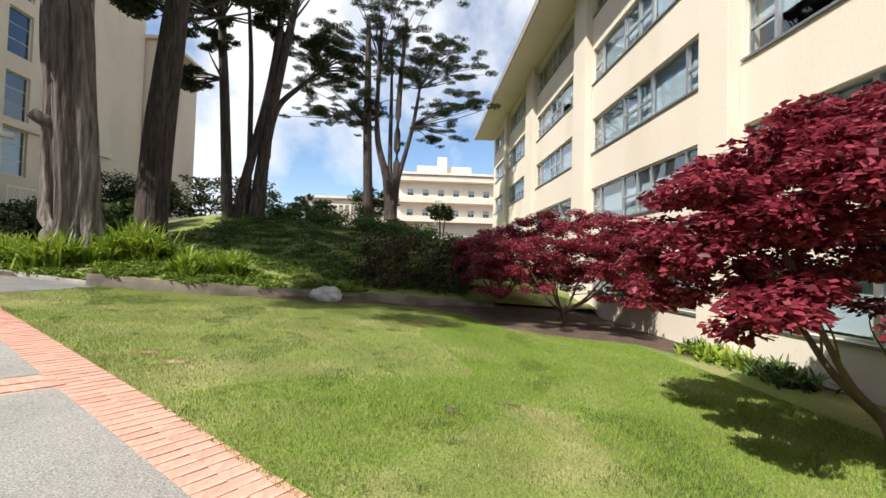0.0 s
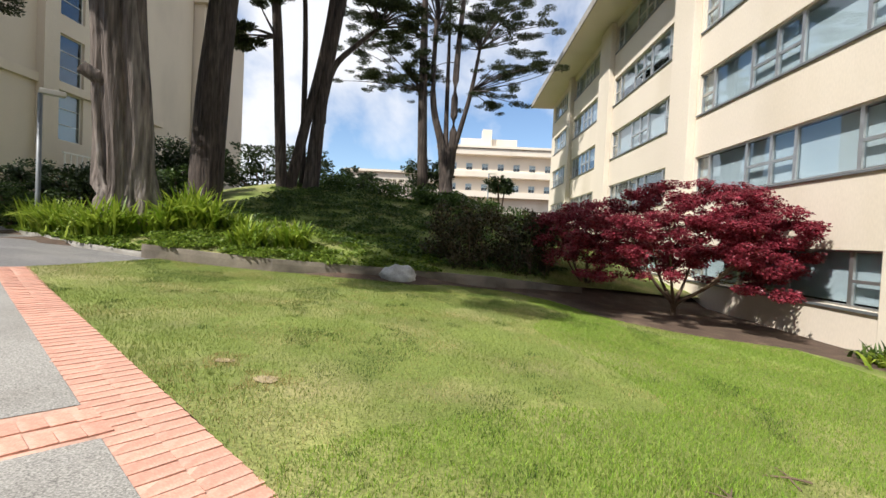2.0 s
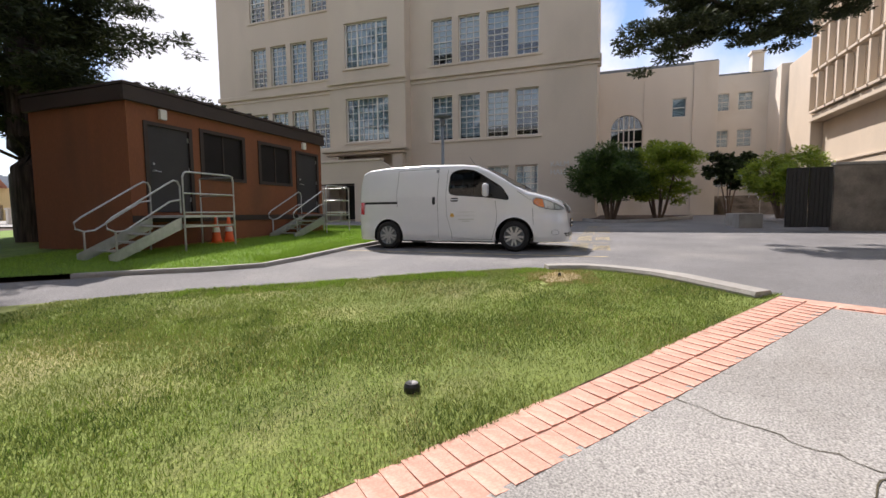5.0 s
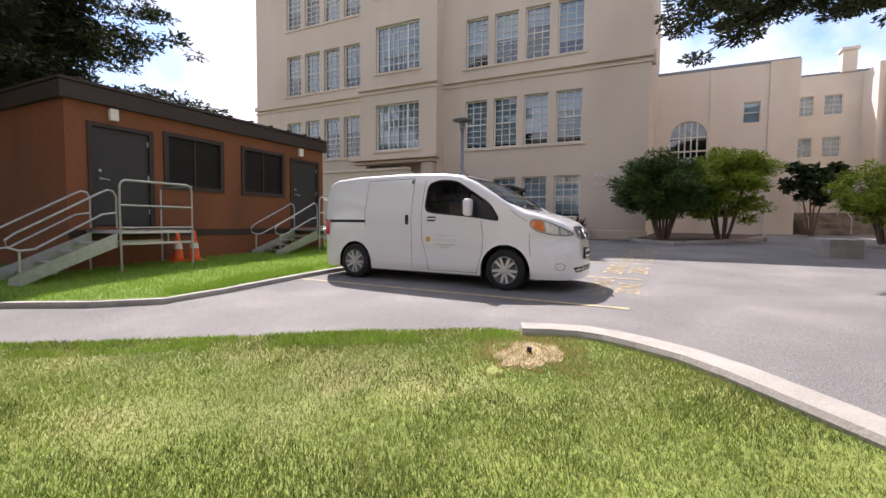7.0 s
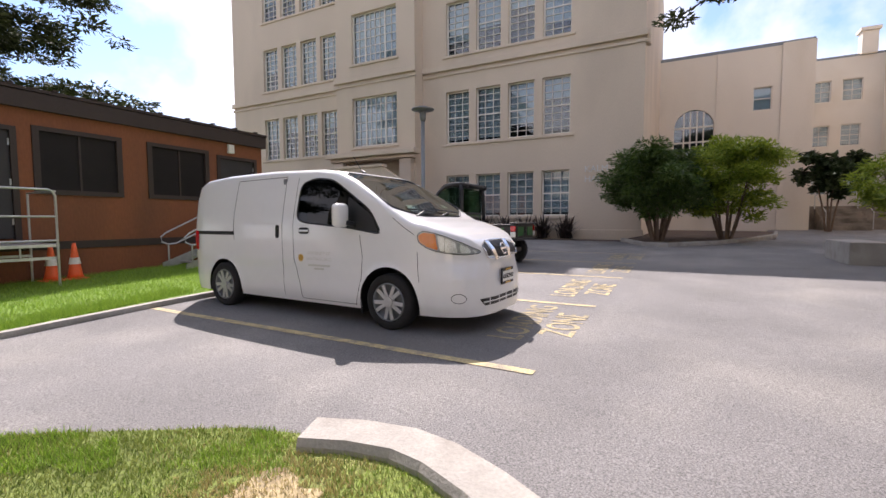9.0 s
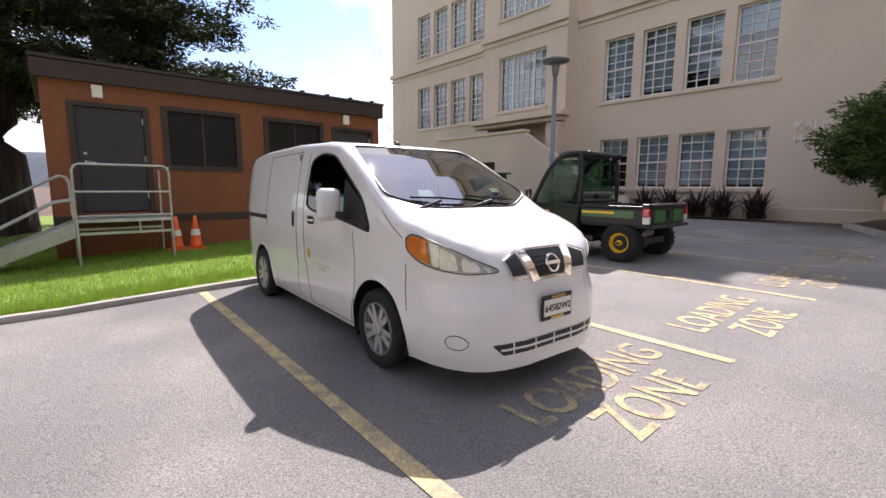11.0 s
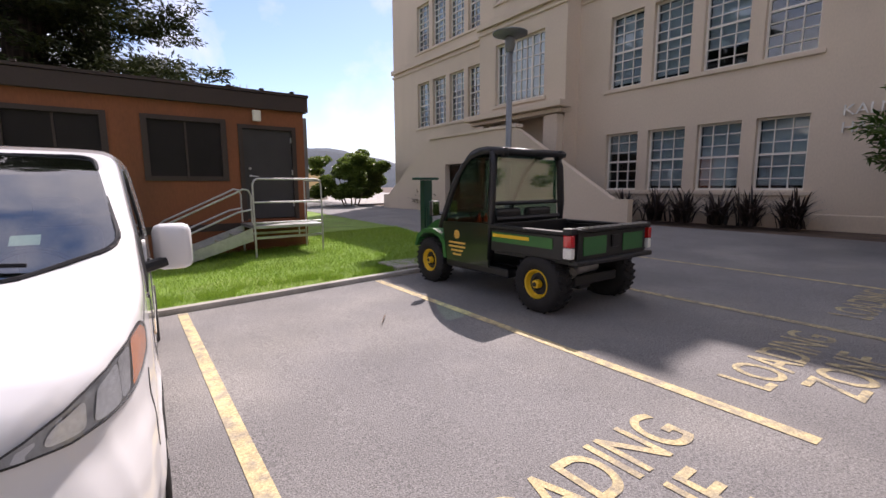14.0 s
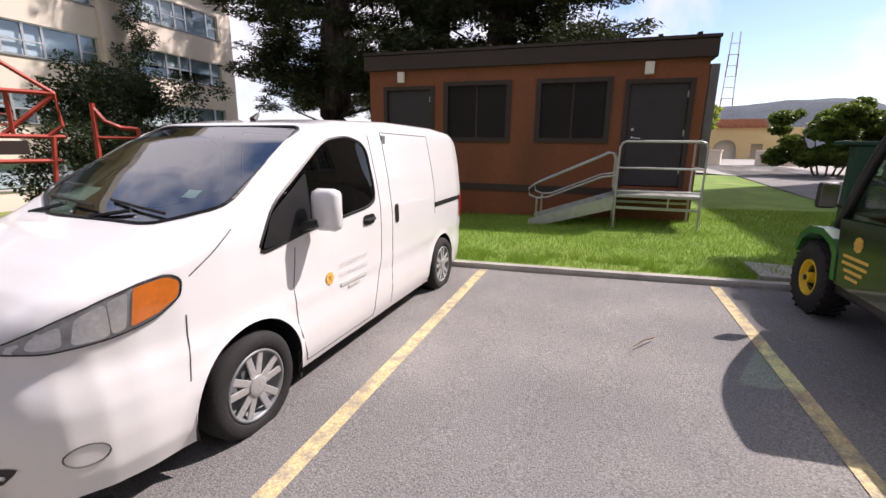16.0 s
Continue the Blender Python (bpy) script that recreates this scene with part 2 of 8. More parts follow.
# ---- ground ----
FX = [-400, -60, -31, -25, -17.8, -15.3, -12.5, -10.5, -8.5, -6.6, -4, -2, 0, 2.4, 4.8, 7.2, 40, 400]
FZ = [1.4, 1.25, 1.13, 1.02, 0.865, 0.805, 0.735, 0.635, 0.47, 0.32, 0.17, 0.05, -0.08, -0.33, -0.45, -0.58, -0.8, -1.0]
KX = [-400, -40, -28, -20, -16.5, -13.0, -10.5, -8.2, -5.5, -3.0, 1.2, 4.0, 7.2, 400]
KY = [24, 22.5, 20.5, 18.3, 16.2, 13.9, 12.4, 12.05, 12.3, 13.2, 14.9, 15.5, 16.0, 16.0]


def kerb_y(x):
    return float(np.interp(x, KX, KY))


def level(x, y):
    """Height of road, path and lawns."""
    return float(np.interp(x, FX, FZ))


def height(x, y):
    """Height of the ground with the planted slope to the north."""
    d = max(0.0, y - kerb_y(x))
    steep = float(np.interp(x, [-40, -26, -16, -10, 3, 7.2, 12], [0.10, 0.16, 0.20, 0.26, 0.24, 0.12, 0.10]))
    rise = steep * min(d, 11.5) + 0.01 * max(0.0, d - 11.5)
    return level(x, y) + rise + min(d * 3, 0.28 if x > -9 else 0.08)


def part(name, bm, material, parent=None, label="", smooth=False):
    """Links a bmesh as one mesh object, under a thing or part."""
    me = bpy.data.meshes.new(name)
    bm.normal_update()
    bm.to_mesh(me)
    bm.free()
    if smooth:
        me.polygons.foreach_set("use_smooth", [True] * len(me.polygons))
    for m in (material if isinstance(material, (list, tuple)) else [material]):
        me.materials.append(m)
    ob = new(name, me)
    if parent is not None:
        ob.parent = parent
    if label:
        ob["label"] = label
    return ob


def mesh_part(name, verts, faces, material, parent=None, label="", smooth=False):
    me = bpy.data.meshes.new(name)
    me.from_pydata(verts, [], faces)
    if smooth:
        me.polygons.foreach_set("use_smooth", [True] * len(me.polygons))
    me.materials.append(material)
    ob = new(name, me)
    if parent is not None:
        ob.parent = parent
    if label:
        ob["label"] = label
    return ob


def thing(name, at, label, category, group="", kind="", turn=0.0):
    ob = new(name)
    ob.empty_display_size = 0.1
    ob.matrix_basis = pose(*at, 0, 0, turn)
    return tagged(ob, label, category, group, kind)


def box(bm, x0, x1, y0, y1, z0, z1, bevel=0.0, m=None):
    """An upright box, edges rounded by bevel, moved by the matrix m."""
    vs = [bm.verts.new((x, y, z)) for z in (z0, z1) for y in (y0, y1) for x in (x0, x1)]
    fs = [bm.faces.new([vs[i] for i in q]) for q in ((0, 2, 3, 1), (4, 5, 7, 6), (0, 1, 5, 4), (2, 6, 7, 3), (0, 4, 6, 2), (1, 3, 7, 5))]
    if bevel:
        es = list({e for f in fs for e in f.edges})
        made = bmesh.ops.bevel(bm, geom=es, offset=bevel, segments=2, profile=0.5, affect="EDGES")
        vs = list({v for f in made["faces"] for v in f.verts} | {v for v in vs if v.is_valid})
    if m is not None:
        bmesh.ops.transform(bm, matrix=m, verts=vs)
    return vs


def tube(bm, pts, r, seg=8, close=True):
    """A round bar along points; r is a radius or one for each point."""
    pts = [Vector(p) for p in pts]
    rs = r if isinstance(r, (list, tuple)) else [r] * len(pts)
    rings = []
    for i, p in enumerate(pts):
        d = (pts[min(i + 1, len(pts) - 1)] - pts[max(i - 1, 0)]).normalized()
        q = d.to_track_quat("Z", "Y")
        rings.append([bm.verts.new(p + q @ Vector((rs[i] * math.cos(a), rs[i] * math.sin(a), 0))) for a in (2 * math.pi * k / seg for k in range(seg))])
    for a, b in zip(rings, rings[1:]):
        for k in range(seg):
            bm.faces.new((a[k], a[(k + 1) % seg], b[(k + 1) % seg], b[k]))
    if close:
        bm.faces.new(rings[0][::-1])
        bm.faces.new(rings[-1])


def lathe(bm, profile, seg=24, m=None):
    """A turned body round z from (radius, z) pairs."""
    rings = []
    for r, z in profile:
        rings.append([bm.verts.new((r * math.cos(2 * math.pi * k / seg), r * math.sin(2 * math.pi * k / seg), z)) for k in range(seg)])
    for a, b in zip(rings, rings[1:]):
        for k in range(seg):
            bm.faces.new((a[k], a[(k + 1) % seg], b[(k + 1) % seg], b[k]))
    bm.faces.new(rings[0][::-1])
    bm.faces.new(rings[-1])
    if m is not None:
        bmesh.ops.transform(bm, matrix=m, verts=[v for ring in rings for v in ring])


def inside(poly, x, y):
    hit = False
    for (ax, ay), (bx, by) in zip(poly, poly[1:] + poly[:1]):
        if (ay > y) != (by > y) and x < (bx - ax) * (y - ay) / (by - ay) + ax:
            hit = not hit
    return hit


def sheet(name, poly, lift, material, step=1.0, label="", top=level, parent=None, rough_z=0.0):
    """A piece of ground: a polygon cut into a grid that follows the land."""
    bm = bmesh.new()
    bm.faces.new([bm.verts.new((x, y, 0)) for x, y in poly])
    xs, ys = [p[0] for p in poly], [p[1] for p in poly]
    for axis, lo, hi in ((0, min(xs), max(xs)), (1, min(ys), max(ys))):
        k = math.floor(lo / step) + 1
        while k * step < hi:
            co, no = [0, 0, 0], [0, 0, 0]
            co[axis], no[axis] = k * step, 1
            bmesh.ops.bisect_plane(bm, geom=bm.verts[:] + bm.edges[:] + bm.faces[:], plane_co=co, plane_no=no)
            k += 1
    for x in FX:
        if top is level and min(xs) < x < max(xs):
            bmesh.ops.bisect_plane(bm, geom=bm.verts[:] + bm.edges[:] + bm.faces[:], plane_co=(x, 0, 0), plane_no=(1, 0, 0))
    for v in bm.verts:
        wob = rough_z * (noise.noise((v.co.x * 0.9, v.co.y * 0.9, 3.1)) + 0.5 * noise.noise((v.co.x * 3, v.co.y * 3, 1.7))) if rough_z else 0
        v.co.z = top(v.co.x, v.co.y) + lift + wob
    for f in bm.faces:
        if f.normal.z < 0:
            f.normal_flip()
    ob = part(name, bm, material, parent, smooth=True)
    if parent is not None:
        return tagged(ob, label)
    return tagged(ob, label, "ground", kind="structure")


def kerb(name, line, width, lift0, lift1, label, top=level, material=None):
    """A kerb with rounded edges that follows a line on the ground."""
    bm = bmesh.new()
    pts = []
    for (ax, ay), (bx, by) in zip(line, line[1:]):
        n = max(1, int(math.hypot(bx - ax, by - ay) / 0.35))
        pts += [(ax + (bx - ax) * k / n, ay + (by - ay) * k / n) for k in range(n)]
    pts.append(line[-1])
    rings = []
    prof = [(-0.5, 0), (-0.5, 0.8), (-0.42, 1), (0.42, 1), (0.5, 0.8), (0.5, 0)]
    for i, (x, y) in enumerate(pts):
        a, b = pts[max(i - 1, 0)], pts[min(i + 1, len(pts) - 1)]
        d = Vector((b[0] - a[0], b[1] - a[1], 0)).normalized()
        nrm = Vector((-d.y, d.x, 0))
        z = top(x, y)
        rings.append([bm.verts.new((x + nrm.x * u * width, y + nrm.y * u * width, z + lift0 + (lift1 - lift0) * v + 0.006 * noise.noise((x * 3, y * 3, v * 5)))) for u, v in prof])
    for a, b in zip(rings, rings[1:]):
        for k in range(len(prof) - 1):
            bm.faces.new((a[k], a[k + 1], b[k + 1], b[k]))
    bm.faces.new(rings[0])
    bm.faces.new(rings[-1][::-1])
    bmesh.ops.recalc_face_normals(bm, faces=bm.faces)
    return tagged(part(name, bm, material or M_KERB), label, "kerb", kind="structure")


# one sheet to the horizon, under everything
bm = bmesh.new()
gx = sorted({-2500, -900, -300, -120, -80, *range(-60, 32, 2), 45, 80, 150, 400, 1200})
gy = sorted({-2500, -900, -300, -120, -70, *range(-44, 62, 2), 80, 120, 250, 700, 1500})
grid = [[bm.verts.new((x, y, height(max(-60, min(x, 40)), min(y, 60)) - 0.10)) for x in gx] for y in gy]
for ra, rb in zip(grid, grid[1:]):
    for k in range(len(gx) - 1):
        bm.faces.new((ra[k], ra[k + 1], rb[k + 1], rb[k]))
tagged(part("ground", bm, M_SOIL, smooth=True), "brown earth that lies under lawns, road and buildings", "ground", kind="structure")

# asphalt drive and parking bays
ROAD = [(-9.7, 5.1), (-8.4, 8.75), (-8.15, 12.05), (-10.5, 12.4), (-13.0, 13.9), (-16.5, 16.2), (-20, 18.3), (-28, 20.5), (-42, 22.5), (-62, 24), (-62, 12.0), (-44, 9.5), (-31.4, 8.0), (-27.5, 5.2), (-26.3, 3.6), (-28.4, 2.2), (-29.0, -22), (-30.0, -40), (-24.5, -40), (-23.8, -24), (-22.5, -9), (-20.8, -2.3), (-12.4, -2.2), (-11.2, -2.2), (-10.4, -2.35), (-9.3, -4.3), (-8.0, -7.0), (-7.0, -12), (-5.0, -20), (-1.5, -20), (-4.5, -10), (-7.4, -4.2), (-8.7, -2.2), (-9.2, -0.8), (-10.1, 0.68), (-10.75, 2.0), (-10.95, 2.9), (-10.65, 3.75), (-10.0, 4.45)]
sheet("road", ROAD, 0.0, M_ASPHALT, 1.0, "worn grey asphalt drive with parking bays")

# lawns
LAWN_S = [(-9.97, 5.2), (-9.85, 4.9), (-10.3, 4.45), (-10.8, 3.88), (-11.08, 3.15), (-11.08, 2.75), (-10.9, 2.0), (-10.2, 0.68), (-9.35, -0.8), (-8.65, -2.2), (-7.3, -4.2), (-4.3, -10), (-1.3, -20), (6.8, -20), (6.8, -4.6), (-0.1, -2.2), (-5.2, 1.77)]
sheet("lawn_south", LAWN_S, 0.02, M_TURF, 0.8, "mown lawn with dry patches beside the path", rough_z=0.015)
LAWN_N = [(-8.35, 8.8), (-2.66, 4.17), (-0.7, 2.45), (4.6, -2.2), (7.1, -2.2), (7.1, 6.2), (6.3, 8.0), (5.6, 9.8), (3.9, 10.2), (2.6, 11.2), (1.6, 13.2), (0.6, 13.8), (-3.0, 13.2), (-5.5, 12.3), (-8.2, 12.05)]
sheet("lawn_north", LAWN_N, 0.02, M_TURF, 0.8, "mown lawn sloping down to the office block", rough_z=0.015)
LAWN_T = [(-10.4, -2.45), (-11.2, -2.3), (-12.4, -2.27), (-20.8, -2.37), (-22.3, -9), (-23.5, -24), (-7.5, -24), (-7.3, -12), (-8.3, -7.0), (-9.5, -4.4)]
sheet("lawn_west", LAWN_T, 0.05, M_TURF_LUSH, 0.8, "lush unmown grass round the site cabin", rough_z=0.02)
MULCH = [(0.6, 13.8), (1.6, 13.2), (2.6, 11.2), (3.9, 10.2), (5.6, 9.8), (6.3, 8.0), (7.1, 6.2), (7.3, 6.2), (7.3, 17), (1.0, 15.5)]
sheet("mulch_bed", MULCH, 0.015, M_SOIL, 0.8, "brown mulch bed along the office block", rough_z=0.03)
SLOPE = [(-28, 20.6), (-20, 18.4), (-16.5, 16.3), (-13.0, 14.0), (-10.5, 12.5), (-8.2, 12.17), (-5.5, 12.42), (-3.0, 13.35), (1.2, 15.05), (4.0, 15.7), (7.2, 16.2), (7.2, 46), (-28, 46)]
sheet("planted_slope", SLOPE, 0.0, M_TURF, 1.0, "shaded grassy slope under the cypress trees", top=height, rough_z=0.04)

kerb("kerb_lawn", [(-9.78, 4.95), (-10.12, 4.63), (-10.5, 4.26), (-10.76, 3.96), (-10.96, 3.6), (-11.08, 3.3), (-11.12, 3.05), (-11.08, 2.75), (-10.98, 2.47)], 0.31, -0.12, 0.085, "pale concrete kerb curving round the lawn")
kerb("kerb_cabin", [(-9.0, -5.2), (-9.45, -4.3), (-9.9, -3.2), (-10.4, -2.4), (-11.2, -2.25), (-12.4, -2.2), (-16, -2.2), (-20.8, -2.3)], 0.14, -0.1, 0.07, "low concrete kerb along the cabin lawn")
kerb("kerb_bed", [(-20, 18.3), (-16.5, 16.2), (-13.0, 13.9), (-10.5, 12.4), (-8.2, 12.05)], 0.15, -0.1, 0.12, "concrete kerb of the planted bed")
kerb("retaining_wall", [(-8.6, 12.05), (-8.2, 12.05), (-5.5, 12.3), (-3.0, 13.2), (1.2, 14.9), (3.0, 15.3)], 0.16, -0.2, 0.33, "low weathered concrete retaining wall", material=M_WALLCONC)

# ---- buildings ----


def put(ob, m, parent=None):
    """Sets ob at the world pose m, under parent if there is one."""
    if parent is not None:
        ob.parent = parent
        world_m = parent.matrix_basis if parent.parent is None else parent.parent.matrix_basis @ parent.matrix_basis
        ob.matrix_basis = world_m.inverted() @ m
    else:
        ob.matrix_basis = m
    return ob


def pierced(width, z0, z1, thick, holes):
    """A wall in the plane y=0, body towards +y, with holes (u0, u1, v0, v1) right through it."""
    us = sorted({0.0, width, *[h[k] for h in holes for k in (0, 1)]})
    vs = sorted({z0, z1, *[h[k] for h in holes for k in (2, 3)]})
    us, vs = [u for u in us if 0 <= u <= width], [v for v in vs if z0 <= v <= z1]

    def solid(i, j):
        if not (0 <= i < len(us) - 1 and 0 <= j < len(vs) - 1):
            return False
        cu, cv = (us[i] + us[i + 1]) / 2, (vs[j] + vs[j + 1]) / 2
        return not any(h[0] < cu < h[1] and h[2] < cv < h[3] for h in holes)

    bm = bmesh.new()
    made = {}

    def vert(u, y, v):
        key = (round(u, 4), y, round(v, 4))
        if key not in made:
            made[key] = bm.verts.new((u, y, v))
        return made[key]

    for i in range(len(us) - 1):
        for j in range(len(vs) - 1):
            if not solid(i, j):
                continue
            a, b, c, d = us[i], us[i + 1], vs[j], vs[j + 1]
            bm.faces.new([vert(a, 0, c), vert(b, 0, c), vert(b, 0, d), vert(a, 0, d)])
            bm.faces.new([vert(a, thick, d), vert(b, thick, d), vert(b, thick, c), vert(a, thick, c)])
            for di, dj, p, q in ((-1, 0, (a, d), (a, c)), (1, 0, (b, c), (b, d)), (0, -1, (a, c), (b, c)), (0, 1, (b, d), (a, d))):
                if not solid(i + di, j + dj):
                    bm.faces.new([vert(p[0], 0, p[1]), vert(p[0], thick, p[1]), vert(q[0], thick, q[1]), vert(q[0], 0, q[1])])
    return bm


WINDOW_MESHES = {}


def window(kind, m, parent, blind=0.0, lean=None):
    """One window of a kind (width, height, bars across, bars up, frame thickness, style) at the pose m, with its panes and blind."""
    w, h, nx, ny, fr, style = kind
    key = (kind, round(blind, 2))
    if key not in WINDOW_MESHES:
        t = 0.016
        cols, rows_, cells = [(fr, w - fr)], [(fr, h - fr)], []
        if style in ("sash", "triple"):
            if style == "sash":
                cuts = [(w * k / nx, t) for k in range(1, nx)]
                rungs = [(h * k / ny, 0.035 if k * 2 == ny else t) for k in range(1, ny)]
            else:
                cuts = [(w * u, 0.05 if u in (0.28, 0.72) else t) for u in (0.14, 0.28, 0.39, 0.5, 0.61, 0.72, 0.86)]
                rungs = [(h * k / ny, t) for k in range(1, ny)]
            edges = [(0, fr)] + cuts + [(w, fr)]
            cols = [(a + da, b - db) for (a, da), (b, db) in zip(edges, edges[1:])]
            edges = [(0, fr)] + rungs + [(h, fr)]
            rows_ = [(a + da, b - db) for (a, da), (b, db) in zip(edges, edges[1:])]
        if style == "strip":
            for a, b, split in ((0, 0.10, 1), (0.10, 0.36, 0), (0.36, 0.50, 1), (0.50, 0.62, 1), (0.62, 0.87, 0), (0.87, 1.0, 1)):
                u0, u1 = max(w * a + 0.05, fr), min(w * b - 0.05, w - fr)
                cells += [(u0, u1, fr, h * 0.46 - 0.035), (u0, u1, h * 0.46 + 0.035, h - fr)] if split else [(u0, u1, fr, h - fr)]
        else:
            cells = [(*c, *r) for c in cols for r in rows_]
        bm = pierced(w, 0.0, h, 0.08, cells)
        bmesh.ops.translate(bm, verts=bm.verts, vec=(0, -0.02, 0))
        frame_me = bpy.data.meshes.new("window")
        bm.to_mesh(frame_me), bm.free()
        frame_me.materials.append(M_ALU if style == "strip" else M_WHITEFRAME)
        bm = bmesh.new()
        box(bm, fr * 0.6, w - fr * 0.6, 0.026, 0.034, fr * 0.6, h - fr * 0.6)
        pane_me = bpy.data.meshes.new("pane")
        bm.to_mesh(pane_me), bm.free()
        pane_me.materials.append(G_WINDOW)
        bm = bmesh.new()
        box(bm, fr, w - fr, 0.16, 0.17, h * (1 - blind) if blind else h - 0.05, h - fr)
        blind_me = bpy.data.meshes.new("blind")
        bm.to_mesh(blind_me), bm.free()
        blind_me.materials.append(M_BLIND)
        WINDOW_MESHES[key] = (frame_me, pane_me, blind_me)
    f_me, p_me, b_me = WINDOW_MESHES[key]
    win = put(new("window", f_me), m, parent)
    pane = new("pane", p_me)
    pane.parent = win
    pane.visible_shadow = False
    if blind:
        new("blind", b_me).parent = win
    return win


def slab(name, m, x0, x1, y0, y1, z0, z1, material, parent, bevel=0.0, label=""):
    bm = bmesh.new()
    box(bm, x0, x1, y0, y1, z0, z1, bevel)
    return put(part(name, bm, material, label=label), m, parent)


# the old teaching hall, beige stucco, four storeys
hall = thing("teaching_hall", (-31.26, -10.8, 1.1), "four-storey beige stucco hall with multi-pane sash windows", "building")
HM = pose(-31.26, -24.5, 0, 0, 0, 90)
SASH = (1.38, 2.78, 3, 8, 0.07, "sash")
SASH_LOW = (1.38, 2.25, 3, 6, 0.07, "sash")
TRIPLE = (3.15, 2.85, 8, 6, 0.08, "triple")
holes, wins = [], []
for z, kind in ((2.18, SASH_LOW), (6.2, SASH), (10.94, SASH), (15.6, SASH)):
    for y in (-21.4, -19.65, -17.9, -16.17, -7.1, -5.31, -3.52, -1.73):
        if z < 5 and y in (-17.9, -16.17):
            continue
        u = y + 24.5
        holes.append((u, u + kind[0], z, z + kind[1]))
        wins.append((u, z, kind))
put(part("wall", pierced(27.4, 0.6, 19.7, 0.45, holes), M_HALL), HM, hall)
rb = random.Random(4)
for u, z, kind in wins:
    window(kind, HM @ pose(u, 0.2, z), hall, rb.choice((0.35, 0.55, 0.75, 0.93, 0.93, 0.93)))
# recessed panels of window groups: sills, courses, parapet
for u0, u1 in ((2.9, 9.9), (17.2, 24.35)):
    for z in (6.2, 10.94, 15.6, 2.18):
        if z < 5 and u0 < 5:
            u1 = 6.5
        slab("window_sill", HM, u0, u1, -0.07, -0.002, z - 0.16, z - 0.02, M_HALL, hall, 0.015)
for name, z0, z1, out in (("string_course", 10.12, 10.42, 0.16), ("lower_course", 9.86, 10.0, 0.07), ("parapet_course", 19.2, 19.75, 0.22), ("base_course", 0.8, 1.5, 0.06)):
    slab(name, HM, -0.1, 10.35, -out, -0.003, z0, z1, M_HALL, hall, 0.03)
    slab(name, HM, 15.95, 27.5, -out, -0.003, z0, z1, M_HALL, hall, 0.03)
# projecting centre bay
BM_ = pose(-30.38, -14.12, 0, 0, 0, 90)
bay_holes = [(1.2, 4.35, z, z + 2.85) for z in (6.33, 11.15, 15.8)] + [(0.9, 4.6, 1.2, 5.5)]
put(part("bay_wall", pierced(5.55, 0.7, 20.1, 0.45, bay_holes), M_HALL), BM_, hall)
for z in (6.33, 11.15, 15.8):
    window(TRIPLE, BM_ @ pose(1.2, 0.2, z), hall, 0.93)
    slab("window_sill", BM_, 1.05, 4.5, -0.08, -0.002, z - 0.16, z - 0.02, M_HALL, hall, 0.015)
for s, u in (("bay_side", -0.002), ("bay_side", 5.152)):
    slab(s, BM_, u, u + 0.4, 0.452, 0.89, 0.7, 20.1, M_HALL, hall)
for name, z0, z1, out in (("string_course", 10.12, 10.42, 0.16), ("lower_course", 9.86, 10.0, 0.07), ("parapet_course", 19.5, 20.1, 0.2)):
    slab(name, BM_, -0.12, 5.67, -out, -0.003, z0, z1, M_HALL, hall, 0.03)
slab("canopy", BM_, -0.35, 5.9, -0.75, -0.004, 5.62, 5.9, M_HALL, hall, 0.04, "moulded stucco canopy over the entrance")
slab("canopy_bed", BM_, -0.15, 5.7, -0.5, -0.004, 5.42, 5.6, M_HALL, hall, 0.03)
for u in (0.05, 4.75):
    slab("pilaster", BM_, u, u + 0.75, -0.42, -0.004, 0.8, 5.38, M_HALL, hall, 0.03)
# sides, back, roof, and near-black sheets behind the glass painting the rooms' dimness
slab("side_wall", Matrix(), -52, -31.72, 2.45, 2.9, 0.6, 19.7, M_HALL, hall)
slab("side_wall", Matrix(), -52, -31.72, -24.5, -24.05, 0.6, 19.7, M_HALL, hall)
slab("back_wall", Matrix(), -52, -51.6, -24.04, 2.44, 0.6, 19.7, M_HALL, hall)
slab("roof", Matrix(), -51.9, -31.3, -24.4, 2.8, 19.2, 19.5, M_WALLCONC, hall)
slab("partition", Matrix(), -35.2, -35.0, -24.0, 2.4, 0.6, 19.1, M_ROOMGLOOM, hall)
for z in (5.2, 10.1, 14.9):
    slab("floor_slab", Matrix(), -34.9, -31.75, -24.0, 2.4, z, z + 0.25, M_ROOMGLOOM, hall)
slab("corner_moulding", HM, 27.41, 27.62, 0.1, 0.5, 9.8, 10.5, M_HALL, hall, 0.05)
# letters on the wall
for word, z, v in (("KALM", 4.25, 0.3), ("HALL", 3.78, 0.3)):
    cu = bpy.data.curves.new("lettering", "FONT")
    cu.body, cu.size, cu.extrude = word, 0.42, 0.02
    me = bpy.data.meshes.new_from_object(bpy.data.objects.new("tmp", cu))
    me.materials.append(M_ALU)
    put(new("lettering", me), HM @ pose(24.85, -0.025, z, 90, 0, 0), hall)["label"] = "raised pale letters on the hall"

# entrance stair with solid parapets
stair = thing("entrance_stair", (-29.2, -11.3, 1.1), "beige stucco double stair with solid parapets and a doorway beneath", "stair")


